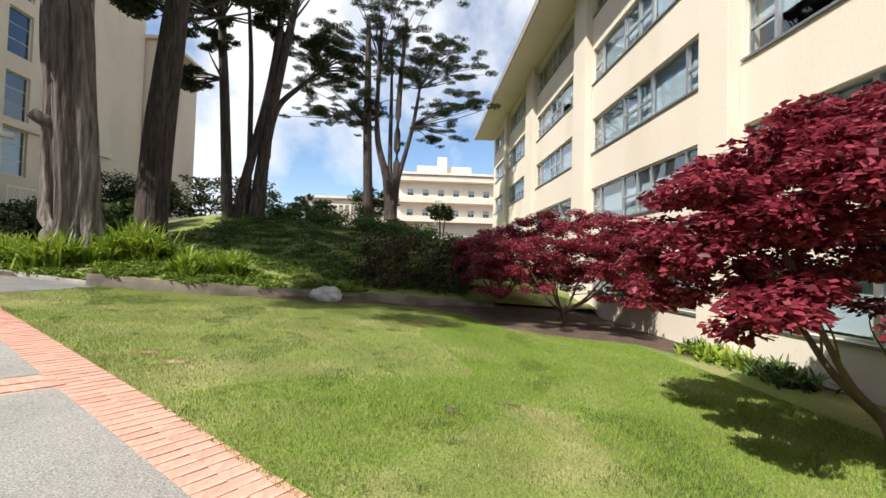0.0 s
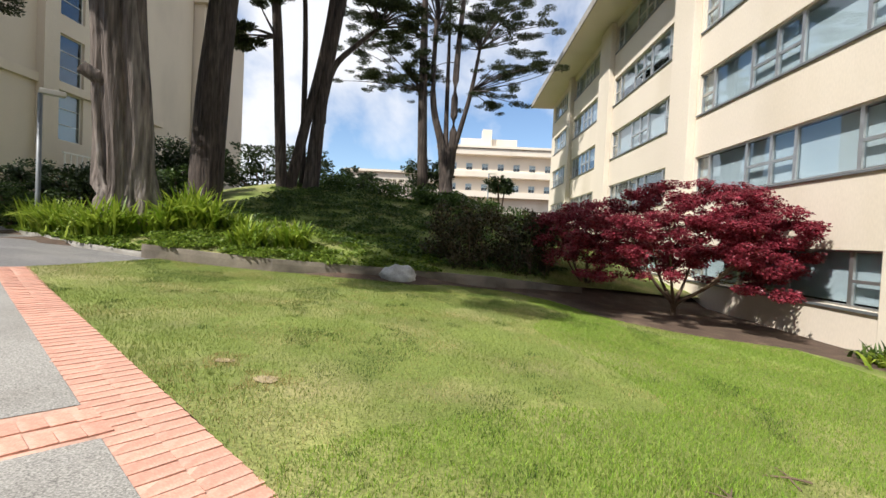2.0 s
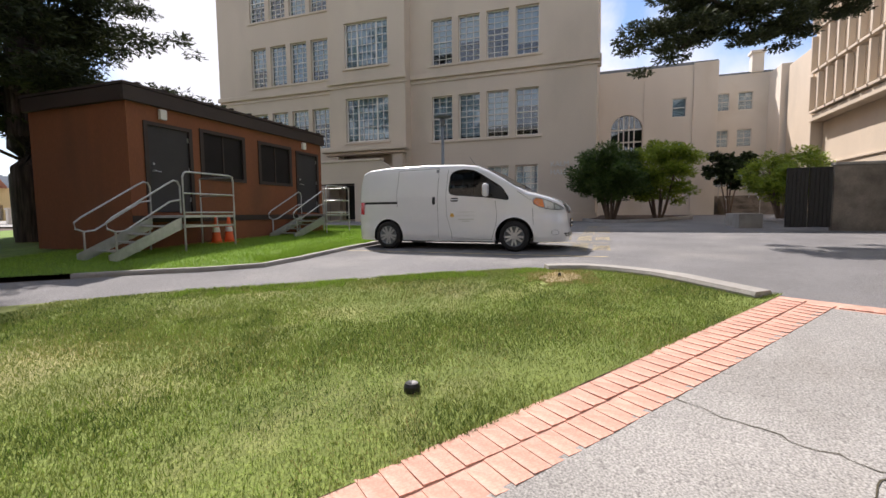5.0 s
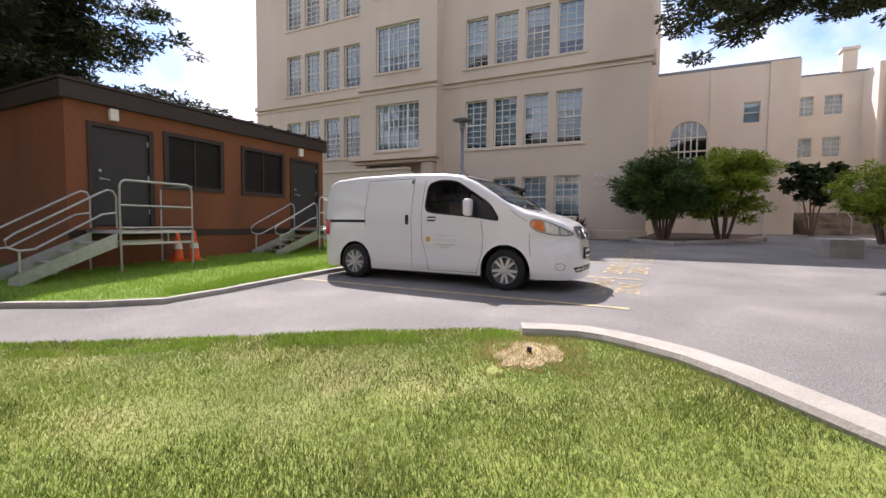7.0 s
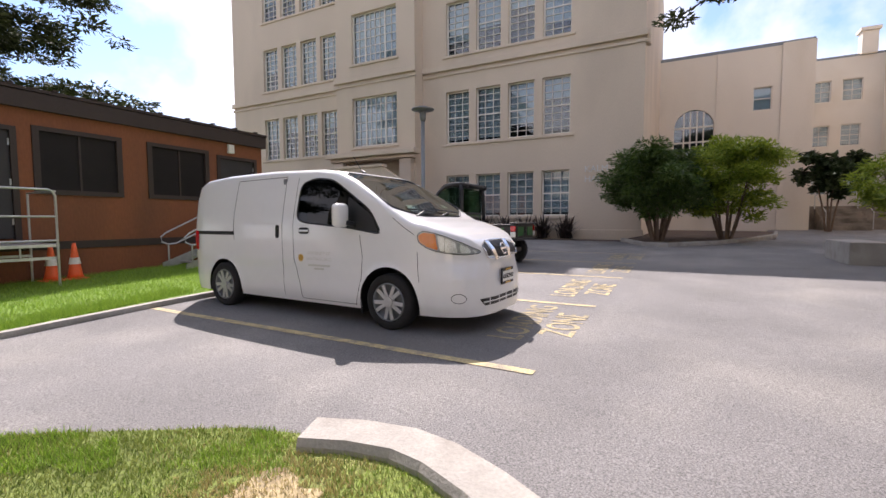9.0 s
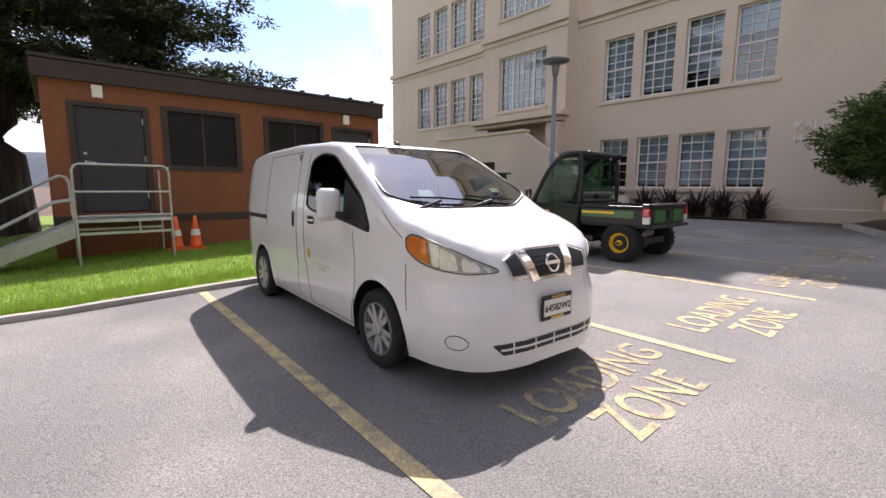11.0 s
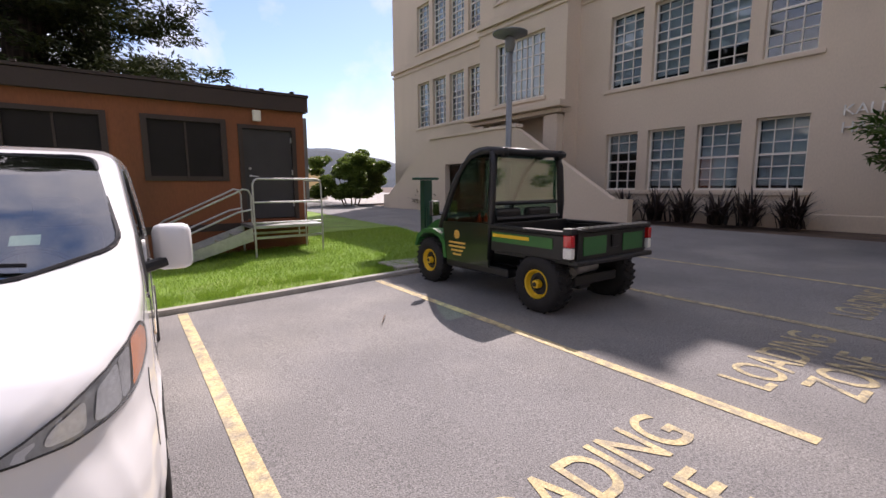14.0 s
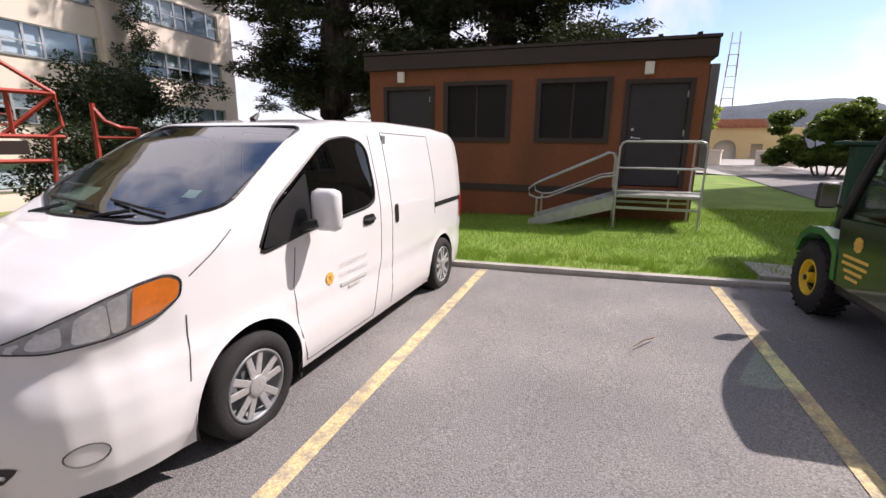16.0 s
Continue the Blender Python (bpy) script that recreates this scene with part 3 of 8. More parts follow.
def prism(bm, pts, y0, y1):
    """A slab with the outline pts in x and z, between y0 and y1."""
    a = [bm.verts.new((x, y0, z)) for x, z in pts]
    b = [bm.verts.new((x, y1, z)) for x, z in pts]
    bm.faces.new(a[::-1]), bm.faces.new(b)
    for k in range(len(pts)):
        bm.faces.new((a[k], a[(k + 1) % len(pts)], b[(k + 1) % len(pts)], b[k]))
    bmesh.ops.recalc_face_normals(bm, faces=bm.faces)


SM = pose(-28.2, -15.5, 0, 0, 0, 90)
put(part("landing_wall", pierced(6.2, 0.8, 4.75, 0.3, [(1.3, 4.4, 0.8, 3.45)]), M_HALL), SM, stair)
slab("landing_cap", SM, -0.08, 6.28, -0.07, 0.37, 4.76, 4.9, M_HALL, stair, 0.02)
slab("landing", SM, 0.05, 6.15, 0.32, 2.1, 3.5, 3.75, M_WALLCONC, stair)
for sgn, u0 in ((-1, 0.0), (1, 6.2)):
    bm = bmesh.new()
    prism(bm, [(u0, 0.8), (u0 + sgn * 5.2, 0.8), (u0 + sgn * 5.2, 1.9), (u0 + sgn * 4.6, 1.9), (u0, 4.75)], 0.0, 0.28)
    put(part("stair_parapet", bm, M_HALL), SM, stair)
    for k in range(15):
        slab("tread", SM, *sorted((u0 + sgn * 0.3 * k, u0 + sgn * 0.3 * (k + 1) - sgn * 0.004)), 0.34, 2.0, 0.9, 3.5 - 0.17 * k, M_WALLCONC, stair)
# near-black sheet in place of the shade inside the passage
slab("passage_back", SM, 1.0, 4.8, 2.4, 2.5, 0.8, 3.5, M_ROOMGLOOM, stair)

# the office block of cream stucco
block = thing("office_block", (7.2, 9.0, -0.6), "five-storey cream stucco block with long strip windows and deep eaves", "building")
OM = pose(7.2, 41.0, 0, 0, 0, -90)
BAYS = [(34.9, 40.2), (27.7, 33.9), (18.8, 25.7), (9.94, 17.1), (1.2, 8.65), (-5.9, 0.0), (-13.4, -7.2), (-21.2, -15.0)]
SILLS = [(0.28, 1.2), (3.12, 1.4), (5.96, 1.4), (8.8, 1.42), (11.62, 1.35)]
holes, wins = [], []
for y0, y1 in BAYS:
    for z, h in SILLS:
        holes.append((41.0 - y1, 41.0 - y0, z, z + h))
        wins.append((41.0 - y1, z, (round(y1 - y0, 3), h, 0, 0, 0.05, "strip")))
put(part("wall", pierced(63.3, -1.2, 13.35, 0.35, holes), M_CREAM), OM, block)
rb = random.Random(9)
for u, z, kind in wins:
    window(kind, OM @ pose(u, 0.12, z), block, rb.choice((0.93, 0.93, 0.93, 0.55)))
    slab("window_sill", OM, u - 0.05, u + kind[0] + 0.05, -0.05, 0.1, z - 0.06, z - 0.004, M_GREYMETAL, block)
for (a0, a1), (b0, b1) in zip(BAYS, BAYS[1:]):
    slab("pilaster", OM, 41.0 - a0 + 0.12, 41.0 - b1 - 0.12, -0.28, -0.003, -1.2, 13.3, M_CREAM, block, 0.02)
slab("eave", OM, -1.2, 64.5, -1.75, 12.5, 13.37, 13.62, M_CREAM, block, 0.03, "wide flat eave")
slab("fascia", OM, -1.25, 64.55, -1.82, -1.752, 13.3, 13.7, M_KERB, block)
slab("end_wall", Matrix(), 7.56, 19, 40.6, 41.0, -1.2, 13.35, M_CREAM, block)
slab("end_wall", Matrix(), 7.56, 19, -22.3, -21.9, -1.2, 13.35, M_CREAM, block)
slab("back_wall", Matrix(), 18.6, 19, -21.9, 40.6, -1.2, 13.35, M_CREAM, block)
# inner wall and floors coloured near black for unlit depth
slab("partition", Matrix(), 10.2, 10.4, -21.9, 40.6, -1.2, 13.3, M_ROOMGLOOM, block)
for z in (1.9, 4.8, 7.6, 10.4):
    slab("floor_slab", Matrix(), 7.58, 10.1, -21.9, 40.6, z, z + 0.25, M_ROOMGLOOM, block)

# the library-like block with a deep grid of fins
school = thing("science_building", (-25.8, 20.5, 3.0), "sand-coloured concrete building with a deep grid of window fins", "building")
slab("base_storey", Matrix(), -52.2, -26.2, 21.3, 38, 0.6, 9.2, M_HALL, school)
slab("soffit_ledge", Matrix(), -52.4, -25.6, 20.3, 38, 9.21, 9.75, M_HALL, school, 0.03)
SC = pose(-52.2, 20.5, 0, 0, 0, 0)
holes = []
for r in range(4):
    for k in range(17):
        holes.append((0.5 + k * 1.53, 1.5 + k * 1.53, 10.3 + r * 3.35, 12.7 + r * 3.35))
put(part("wall", pierced(26.4, 9.76, 24.0, 0.5, holes), M_HALL), SC, school)
fin = bmesh.new()
box(fin, -0.10, 0.10, -0.42, -0.003, 0, 2.9, 0.02)
fin0 = put(part("fin", fin, M_HALL), SC @ pose(0.25, 0, 10.1), school)
hood = bmesh.new()
box(hood, -0.66, 0.66, -0.42, -0.003, 0, 0.2, 0.02)
hood0 = put(part("hood", hood, M_HALL), SC @ pose(1.0, 0, 9.86), school)
fixed = (1.0, 2.4, 1, 2, 0.05, "plain")
for r in range(4):
    for k in range(17):
        u = 0.5 + k * 1.53
        window(fixed, SC @ pose(u, 0.3, 10.3 + r * 3.35), school)
        if (r, k) != (0, 0):
            put(new("hood", hood0.data), SC @ pose(u + 0.5, 0, 9.86 + r * 3.35), school)
        for du in (-0.22, 1.22):
            if (r, k, du) != (0, 0, -0.22):
                put(new("fin", fin0.data), SC @ pose(u + du, 0, 10.1 + r * 3.35), school)
# near-black sheet painting the dim rooms behind the fins
slab("partition", Matrix(), -52, -26.4, 23, 23.2, 9.8, 24, M_ROOMGLOOM, school)
EM = pose(-25.8, 20.5, 0, 0, 0, 90)
EH = [(7.9, 9.75, z, z + 3.0) for z in (6.2, 9.75, 13.9, 17.8)]
put(part("east_wall", pierced(21.5, 2.0, 24.0, 0.4, EH), M_HALL), EM @ pose(0.0, 0, 0), school)
for k, (u0, u1, z0, z1) in enumerate(EH):
    window((1.85, 3.0, 1, 3, 0.06, "sash"), EM @ pose(u0, 0.2, z0), school)
for k in range(9):
    slab("rail_bar", EM, 6.9 + 0.42 * k, 6.96 + 0.42 * k, -1.4, -1.34, 3.6, 5.2, M_WHITEFRAME, school)
slab("rail_top", EM, 6.8, 10.4, -1.42, -1.32, 5.21, 5.3, M_WHITEFRAME, school)
slab("balcony", EM, 6.7, 10.5, -1.5, -0.51, 3.2, 3.58, M_HALL, school, 0.02)
slab("east_partition", Matrix(), -29, -28.8, 21, 42, 2, 24, M_ROOMGLOOM, school)
slab("pier", EM, 6.4, 7.4, -0.5, -0.003, 2.0, 24.0, M_HALL, school)
slab("roof", Matrix(), -52.2, -25.8, 20.6, 42, 24.01, 24.4, M_HALL, school, 0.03)
slab("north_wall", Matrix(), -52.2, -26.3, 41.6, 42, 2, 24, M_HALL, school)
slab("step_wing", Matrix(), -58, -52.5, 20.5, 34, 1.2, 15.8, M_HALL, school, 0.03)
slab("stair_wing", Matrix(), -33, -24.9, 42.2, 50, 3, 21.6, M_HALL, school, 0.03)
slab("stair_wing_eave", Matrix(), -33.5, -23.9, 41.9, 50.5, 21.61, 21.9, M_HALL, school)
for x, w in ((-39.3, 2.0), (-34.3, 1.6)):
    slab("louvre_frame", Matrix(), x - 0.08, x + w + 0.08, 21.2, 21.298, 3.45, 5.2, M_DARKBROWN, school)
    for k in range(9):
        slab("louvre_slat", pose(0, 21.16, 3.58 + k * 0.17, 25, 0, 0), x, x + w, -0.06, 0.06, 0, 0.03, M_GREYMETAL, school)
slab("plinth_ledge", Matrix(), -51.9, -40.2, 21.18, 21.298, 5.45, 5.62, M_HALL, school, 0.02)
slab("conduit", Matrix(), -40.0, -35.0, 21.22, 21.298, 5.75, 5.85, M_GREYMETAL, school)


# ---- path: concrete slabs between brick borders ----
PO, PD, PN = Vector((-9.1, 6.97, 0)), Vector((0.79, -0.613, 0)), Vector((0.613, 0.79, 0))


def on_path(s, n):
    p = PO + PD * s + PN * n
    return p.x, p.y


def half_width(s):
    return 1.93 - 0.03 * s


def top_end(n):
    return -0.03 - 0.302 * n


S_END = 13.0
slab_poly = [on_path(top_end(-1.48) + 0.3, -1.48), on_path(6.24, -half_width(6.2) + 0.47), on_path(6.24, half_width(6.2) - 0.47), on_path(top_end(1.48) + 0.3, 1.48)]
path = sheet("path", [on_path(top_end(-1.9), -1.93), on_path(S_END, -half_width(S_END)), on_path(S_END, half_width(S_END)), on_path(top_end(1.9), 1.93)], 0.0185, M_MORTAR, 0.6, "brick-edged concrete footpath")
sheet("path_slab", slab_poly, 0.0235, M_CONCRETE, 0.6, "cracked exposed-aggregate concrete slab", parent=path)
sheet("path_slab", [on_path(6.80, -half_width(7) + 0.47), on_path(S_END, -half_width(S_END) + 0.47), on_path(S_END, half_width(S_END) - 0.47), on_path(6.80, half_width(7) - 0.47)], 0.0235, M_CONCRETE, 0.6, parent=path)


def ribbon(name, pts, width, lift, material, parent=None, label="", seed=1, jag=0.03, rounds=14):
    """A thin uneven strip along points on the ground: a crack or a painted line."""
    rr = random.Random(seed)
    line = []
    for (ax, ay), (bx, by) in zip(pts, pts[1:]):
        line += [(ax + (bx - ax) * k / rounds + rr.uniform(-jag, jag), ay + (by - ay) * k / rounds + rr.uniform(-jag, jag)) for k in range(rounds)]
    line.append(pts[-1])
    verts, faces = [], []
    for i, (x, y) in enumerate(line):
        a, b = line[max(i - 1, 0)], line[min(i + 1, len(line) - 1)]
        d = Vector((b[0] - a[0], b[1] - a[1])).normalized()
        w = width * (rr.uniform(0.4, 1.0) if jag else 1.0) / 2
        verts += [(x - d.y * w, y + d.x * w, level(x, y) + lift), (x + d.y * w, y - d.x * w, level(x, y) + lift)]
        if i:
            k = 2 * i
            faces.append((k - 2, k - 1, k + 1, k))
    return mesh_part(name, verts, faces, material, parent, label)


M_CRACK = mat("crack_dirt", (0.07, 0.06, 0.035), 0.95, var=0.3, scale=8, bump=0.3)
for k, pts in enumerate(([(-7.08, 3.67), (-6.8, 4.1), (-6.55, 4.51), (-6.2, 5.3), (-5.79, 6.08)], [(-6.55, 4.51), (-6.0, 4.1), (-5.5, 3.76), (-5.0, 3.4), (-4.4, 2.95)])):
    ribbon("crack", pts, 0.010, 0.027, M_CRACK, path, "", 5 + k, 0.025, 8)

brick_me = []
for k in range(4):
    bm = bmesh.new()
    rr = random.Random(k)
    vs = box(bm, -0.1212, 0.1212, -0.0592, 0.0592, -0.03, 0.022)
    for v in bm.verts:
        if v.co.z > 0:
            v.co.x *= 0.995
            v.co.y *= 0.99
            v.co += Vector((rr.uniform(-0.003, 0.003), rr.uniform(-0.003, 0.003), rr.uniform(-0.001, 0.001)))
    me = bpy.data.meshes.new("brick")
    bm.to_mesh(me), bm.free()
    me.materials.append(M_PAVER)
    brick_me.append(me)
PATH_YAW = math.degrees(math.atan2(PD.y, PD.x))


def lay(s, n, turn, parent, rr):
    x, y = on_path(s, n)
    ob = new("brick", brick_me[rr.randrange(4)])
    ob.parent = parent
    ob.matrix_basis = pose(x, y, level(x, y) + rr.uniform(-0.001, 0.003), rr.uniform(-0.3, 0.3), rr.uniform(-0.3, 0.3), PATH_YAW + turn + rr.uniform(-0.6, 0.6))


def lay_bricks():
    rr = random.Random(21)
    for side in (-1, 1):
        border = tagged(new("brick_border"), "row of worn orange-red paving bricks edging the path", "paving", kind="structure")
        s = top_end(side * 1.8) + 0.1
        while s < 10.4:
            for row in (0, 1):
                lay(s + 0.02 * row, side * (half_width(s) - 0.125 - 0.246 * row), 90, border, rr)
            s += 0.122
    for name, rows, n0 in (("brick_band", (6.385, 6.63), 1.30), ("brick_head", None, 1.36)):
        band = tagged(new(name), "band of paving bricks across the path", "paving", kind="structure")
        n = -n0
        while n < n0:
            for row in (0, 1):
                lay(rows[row] if rows else top_end(n) + 0.13 + 0.245 * row * 0, n, 0 if rows else 17, band, rr)
                if not rows:
                    break
            n += 0.122


# bay lines and lettering on the asphalt
for k, x in enumerate((-12.66, -15.27, -17.99, -20.45, -22.9)):
    ob = ribbon("bay_line", [(x, -2.1), (x + (0.14 if k == 0 else 0.05), 3.38 + 0.05 * k)], 0.11, 0.004, M_LINE if k < 3 else M_LINEFADED, None, "", k, 0.0, 10)
    tagged(ob, "faded yellow bay line painted on the asphalt", "road marking", "bay lines", "structure")
for k, (x, y, m) in enumerate(((-13.3, 2.87, M_LINEFADED), (-15.75, 2.90, M_LINE), (-18.4, 2.95, M_LINEFADED), (-21.0, 3.0, M_LINEFADED))):
    for row, word in enumerate(("LOADING", "ZONE")):
        cu = bpy.data.curves.new("road_lettering", "FONT")
        cu.body, cu.size, cu.offset = word, 0.44, 0.005
        me = bpy.data.meshes.new_from_object(bpy.data.objects.new("tmp", cu))
        wide = max(v.co.x for v in me.vertices) or 1
        want = 1.70 if row == 0 else 1.05
        off = 0.0 if row == 0 else 0.32
        for v in me.vertices:
            px, py = x - (v.co.x / wide * want + off), y + 0.45 * row - v.co.y * 1.15 + 0.12
            v.co = (px, py, level(px, py) + 0.005)
        me.flip_normals()
        me.materials.append(m)
        tagged(new("road_lettering", me), f"yellow painted word {word} on the asphalt", "road marking", "", "structure")

# ---- site cabin ----
cabin = thing("site_cabin", (-14.9, -6.76, 0.8), "brown-painted portable site cabin with dark doors and windows", "cabin")
CM = pose(-18.5, -6.76, 0, 0, 0, 180) @ pose(-7.3, 0, 0)       # local x runs towards the cabin's west end, outward is -y
CABIN_DOORS = [(0.42, 1.62), (5.87, 7.05)]
CABIN_WINS = [(1.98, 3.4), (4.1, 5.5)]
holes = [(a, b, 1.62, 3.72) for a, b in CABIN_DOORS] + [(a, b, 2.58, 3.75) for a, b in CABIN_WINS]
put(part("wall", pierced(7.3, 0.75, 4.42, 0.12, holes), M_BROWN), CM, cabin)
slab("skirt_trim", CM, 0.0, 7.3, -0.02, -0.002, 1.40, 1.56, M_DARKBROWN, cabin)
slab("fascia", CM, -0.1, 7.4, -0.1, -0.003, 4.12, 4.45, M_DARKBROWN, cabin, 0.01, "dark brown roof fascia")
slab("east_wall", CM, 0.0, 0.12, 0.121, 3.3, 0.75, 4.42, M_BROWN, cabin)
slab("west_wall", CM, 7.18, 7.3, 0.121, 3.3, 0.75, 4.42, M_BROWN, cabin)
slab("back_wall", CM, 0.0, 7.3, 3.31, 3.42, 0.75, 4.42, M_BROWN, cabin)
slab("east_fascia", CM, -0.1, -0.003, -0.003, 3.5, 4.12, 4.45, M_DARKBROWN, cabin, 0.01)
slab("west_fascia", CM, 7.303, 7.4, -0.003, 3.5, 4.12, 4.45, M_DARKBROWN, cabin, 0.01)
slab("roof", CM, -0.12, 7.42, -0.12, 3.55, 4.46, 4.52, M_DARKBROWN, cabin)
slab("cabin_floor", CM, 0.13, 7.17, 0.13, 3.3, 1.3, 1.4, M_ROOMGLOOM, cabin)
slab("utility_box", CM, 7.42, 7.6, 0.6, 1.6, 2.0, 4.1, M_GREYMETAL, cabin, 0.02)
for k in range(11):
    slab("roof_clip", CM, 0.2 + k * 0.68, 0.28 + k * 0.68, -0.14, -0.02, 4.525, 4.56, M_DARKBROWN, cabin)
M_SCREEN = mat("dark_window_screen", (0.012, 0.0095, 0.009), 0.55, var=0.3, scale=1.5, fine=90, bump=0.05, spec=0.25)
M_DOOR = mat("dark_door_paint", (0.028, 0.026, 0.027), 0.55, var=0.15, scale=2, bump=0.08)
for a, b in CABIN_DOORS:
    door = slab("door", CM, a + 0.05, b - 0.05, 0.02, 0.07, 1.64, 3.67, M_DOOR, cabin, 0.006, "dark brown steel door")
    bm = bmesh.new()
    tube(bm, [(a + 0.16, -0.05, 2.62), (a + 0.32, -0.05, 2.60)], 0.012, 6)
    tube(bm, [(a + 0.16, 0.02, 2.62), (a + 0.16, -0.05, 2.62)], 0.022, 8)
    tube(bm, [(a + 0.16, 0.02, 2.78), (a + 0.16, -0.02, 2.78)], 0.03, 10)
    handle = part("door_handle", bm, M_GALV, door)
    put(handle, CM, None)
    handle.parent = door
    handle.matrix_basis = Matrix()
    for z in (1.9, 2.65, 3.4):
        h = slab("hinge", CM, b - 0.075, b - 0.04, 0.0, 0.019, z, z + 0.12, M_GALV, None)
        h.parent, h.matrix_basis = door, Matrix()
    bm = bmesh.new()
    box(bm, a - 0.05, a + 0.045, -0.03, 0.1, 1.6, 3.76), box(bm, b - 0.045, b + 0.05, -0.03, 0.1, 1.6, 3.76), box(bm, a + 0.046, b - 0.046, -0.03, 0.1, 3.675, 3.76)
    put(part("door_frame", bm, M_DARKBROWN), CM, cabin)
for a, b in CABIN_WINS:
    bm = bmesh.new()
    for q in ((a - 0.08, a + 0.03, 2.5, 3.83), (b - 0.03, b + 0.08, 2.5, 3.83), (a + 0.031, b - 0.031, 3.74, 3.83), (a + 0.031, b - 0.031, 2.5, 2.6)):
        box(bm, q[0], q[1], -0.035, 0.08, q[2], q[3])
    win = put(part("window", bm, M_DARKBROWN), CM, cabin)
    for name, x0, x1, y0, y1, z0, z1, m in (("pane", a + 0.03, b - 0.03, 0.03, 0.04, 2.6, 3.74, M_SCREEN), ("mullion", (a + b) / 2 - 0.02, (a + b) / 2 + 0.02, 0.01, 0.028, 2.6, 3.74, M_DARKBROWN)):
        p = slab(name, Matrix(), x0, x1, y0, y1, z0, z1, m, None)
        p.parent = win
for u in (0.85, 6.23):
    bm = bmesh.new()
    box(bm, u - 0.085, u + 0.085, -0.10, -0.003, 3.84, 4.08, 0.015)
    light = put(part("wall_light", bm, M_WHITEFRAME, label="white box lamp above the door"), CM, cabin)


def cabin_steps(name, u, flip):
    """A galvanised stair with landing and rails before a cabin door, rising in the +u direction."""
    st = thing(name, (-11.2 - u, -6.2, 0.7), "galvanised steel steps with landing and tube rails at the cabin door", "stair", "cabin steps")
    W = CM @ pose(u, -0.06, 0)

    def add(nm, bm, m=M_GALV, label=""):
        return put(part(nm, bm, m, label=label), W, st)

    g = level(-11.2 - u, -6)
    bm = bmesh.new()
    box(bm, 0, 1.5, -1.15, 0, 1.50, 1.56, 0.005)
    add("landing", bm)
    for y in (-1.12, -0.06):
        bm = bmesh.new()
        box(bm, 0.02, 1.48, y - 0.02, y + 0.02, 1.28, 1.33)
        add("landing_beam", bm)
    for x, y in ((0.03, -1.15), (1.47, -1.15), (0.03, -0.05), (1.47, -0.05)):
        bm = bmesh.new()
        tube(bm, [(x, y, g - 0.1), (x, y, 1.5)], 0.022)
        add("leg", bm)
    bm = bmesh.new()
    c = [(0.03, -1.15, 1.5), (0.03, -1.15, 2.42), (0.07, -1.15, 2.50), (0.13, -1.15, 2.53), (1.37, -1.15, 2.53), (1.43, -1.15, 2.50), (1.47, -1.15, 2.42), (1.47, -1.15, 1.5)]
    tube(bm, c, 0.022)
    for z in (2.05, 1.62):
        tube(bm, [(0.03, -1.15, z), (1.47, -1.15, z)], 0.018)
    add("front_rail", bm)
    bm = bmesh.new()
    tube(bm, [(1.47, -1.15, 2.5), (1.47, -0.05, 2.5), (1.47, -0.05, 1.5)], 0.02)
    tube(bm, [(1.47, -1.15, 2.05), (1.47, -0.05, 2.05)], 0.018)
    tube(bm, [(0.95, -1.13, 1.5), (0.95, -1.13, 1.3)], 0.015)
    add("side_rail", bm)
    n = 5
    for k in range(n - 1):
        bm = bmesh.new()
        z = 1.5 - (1.5 - g) * (k + 1) / n
        box(bm, -0.30 * (k + 1), -0.30 * k - 0.02, -1.02, -0.2, z - 0.035, z, 0.004)
        add("tread", bm, M_GALV)
    for y in (-1.09, -0.17):
        bm = bmesh.new()
        prism(bm, [(0, 1.52), (0, 1.25), (-1.45, g - 0.02), (-1.6, g + 0.02), (-1.6, g + 0.12)], y - 0.02, y + 0.02)
        add("stringer", bm, M_GALV)
        bm = bmesh.new()
        tube(bm, [(0.0, y, 1.6), (0.0, y, 2.2), (-0.05, y, 2.3), (-0.15, y, 2.32), (-0.3, y, 2.24), (-1.5, y, g + 0.84), (-1.62, y, g + 0.74), (-1.6, y, g + 0.62), (-1.45, y, g + 0.56), (-1.25, y, g + 0.58), (-0.25, y, 1.86), (0.0, y, 1.9)], 0.02)
        tube(bm, [(-1.45, y, g + 0.56), (-1.45, y, g)], 0.02)
        add("hand_rail", bm)
    return st


cabin_steps("cabin_steps", 0.28, 1)
cabin_steps("cabin_steps", 5.75, 1)


def traffic_cone(x, y, h=0.72):
    cone = thing("traffic_cone", (x, y, height(x, y) + 0.05), "orange traffic cone with pale bands beside the cabin", "cone", "cones")
    bm = bmesh.new()
    box(bm, -0.18, 0.18, -0.18, 0.18, 0, 0.03, 0.01)
    part("foot", bm, M_ORANGE, cone)
    bm = bmesh.new()
    lathe(bm, [(0.14, 0.031), (0.115, 0.12), (0.05, h * 0.8), (0.03, h), (0.02, h)], 20)
    part("body", bm, M_ORANGE, cone, smooth=True)
    bm = bmesh.new()
    lathe(bm, [(0.101, h * 0.42), (0.077, h * 0.6)], 20)
    part("band", bm, M_WHITEFRAME, cone, "pale reflective band")


for x, y in ((-13.15, -6.38), (-13.5, -6.3)):
    traffic_cone(x, y)

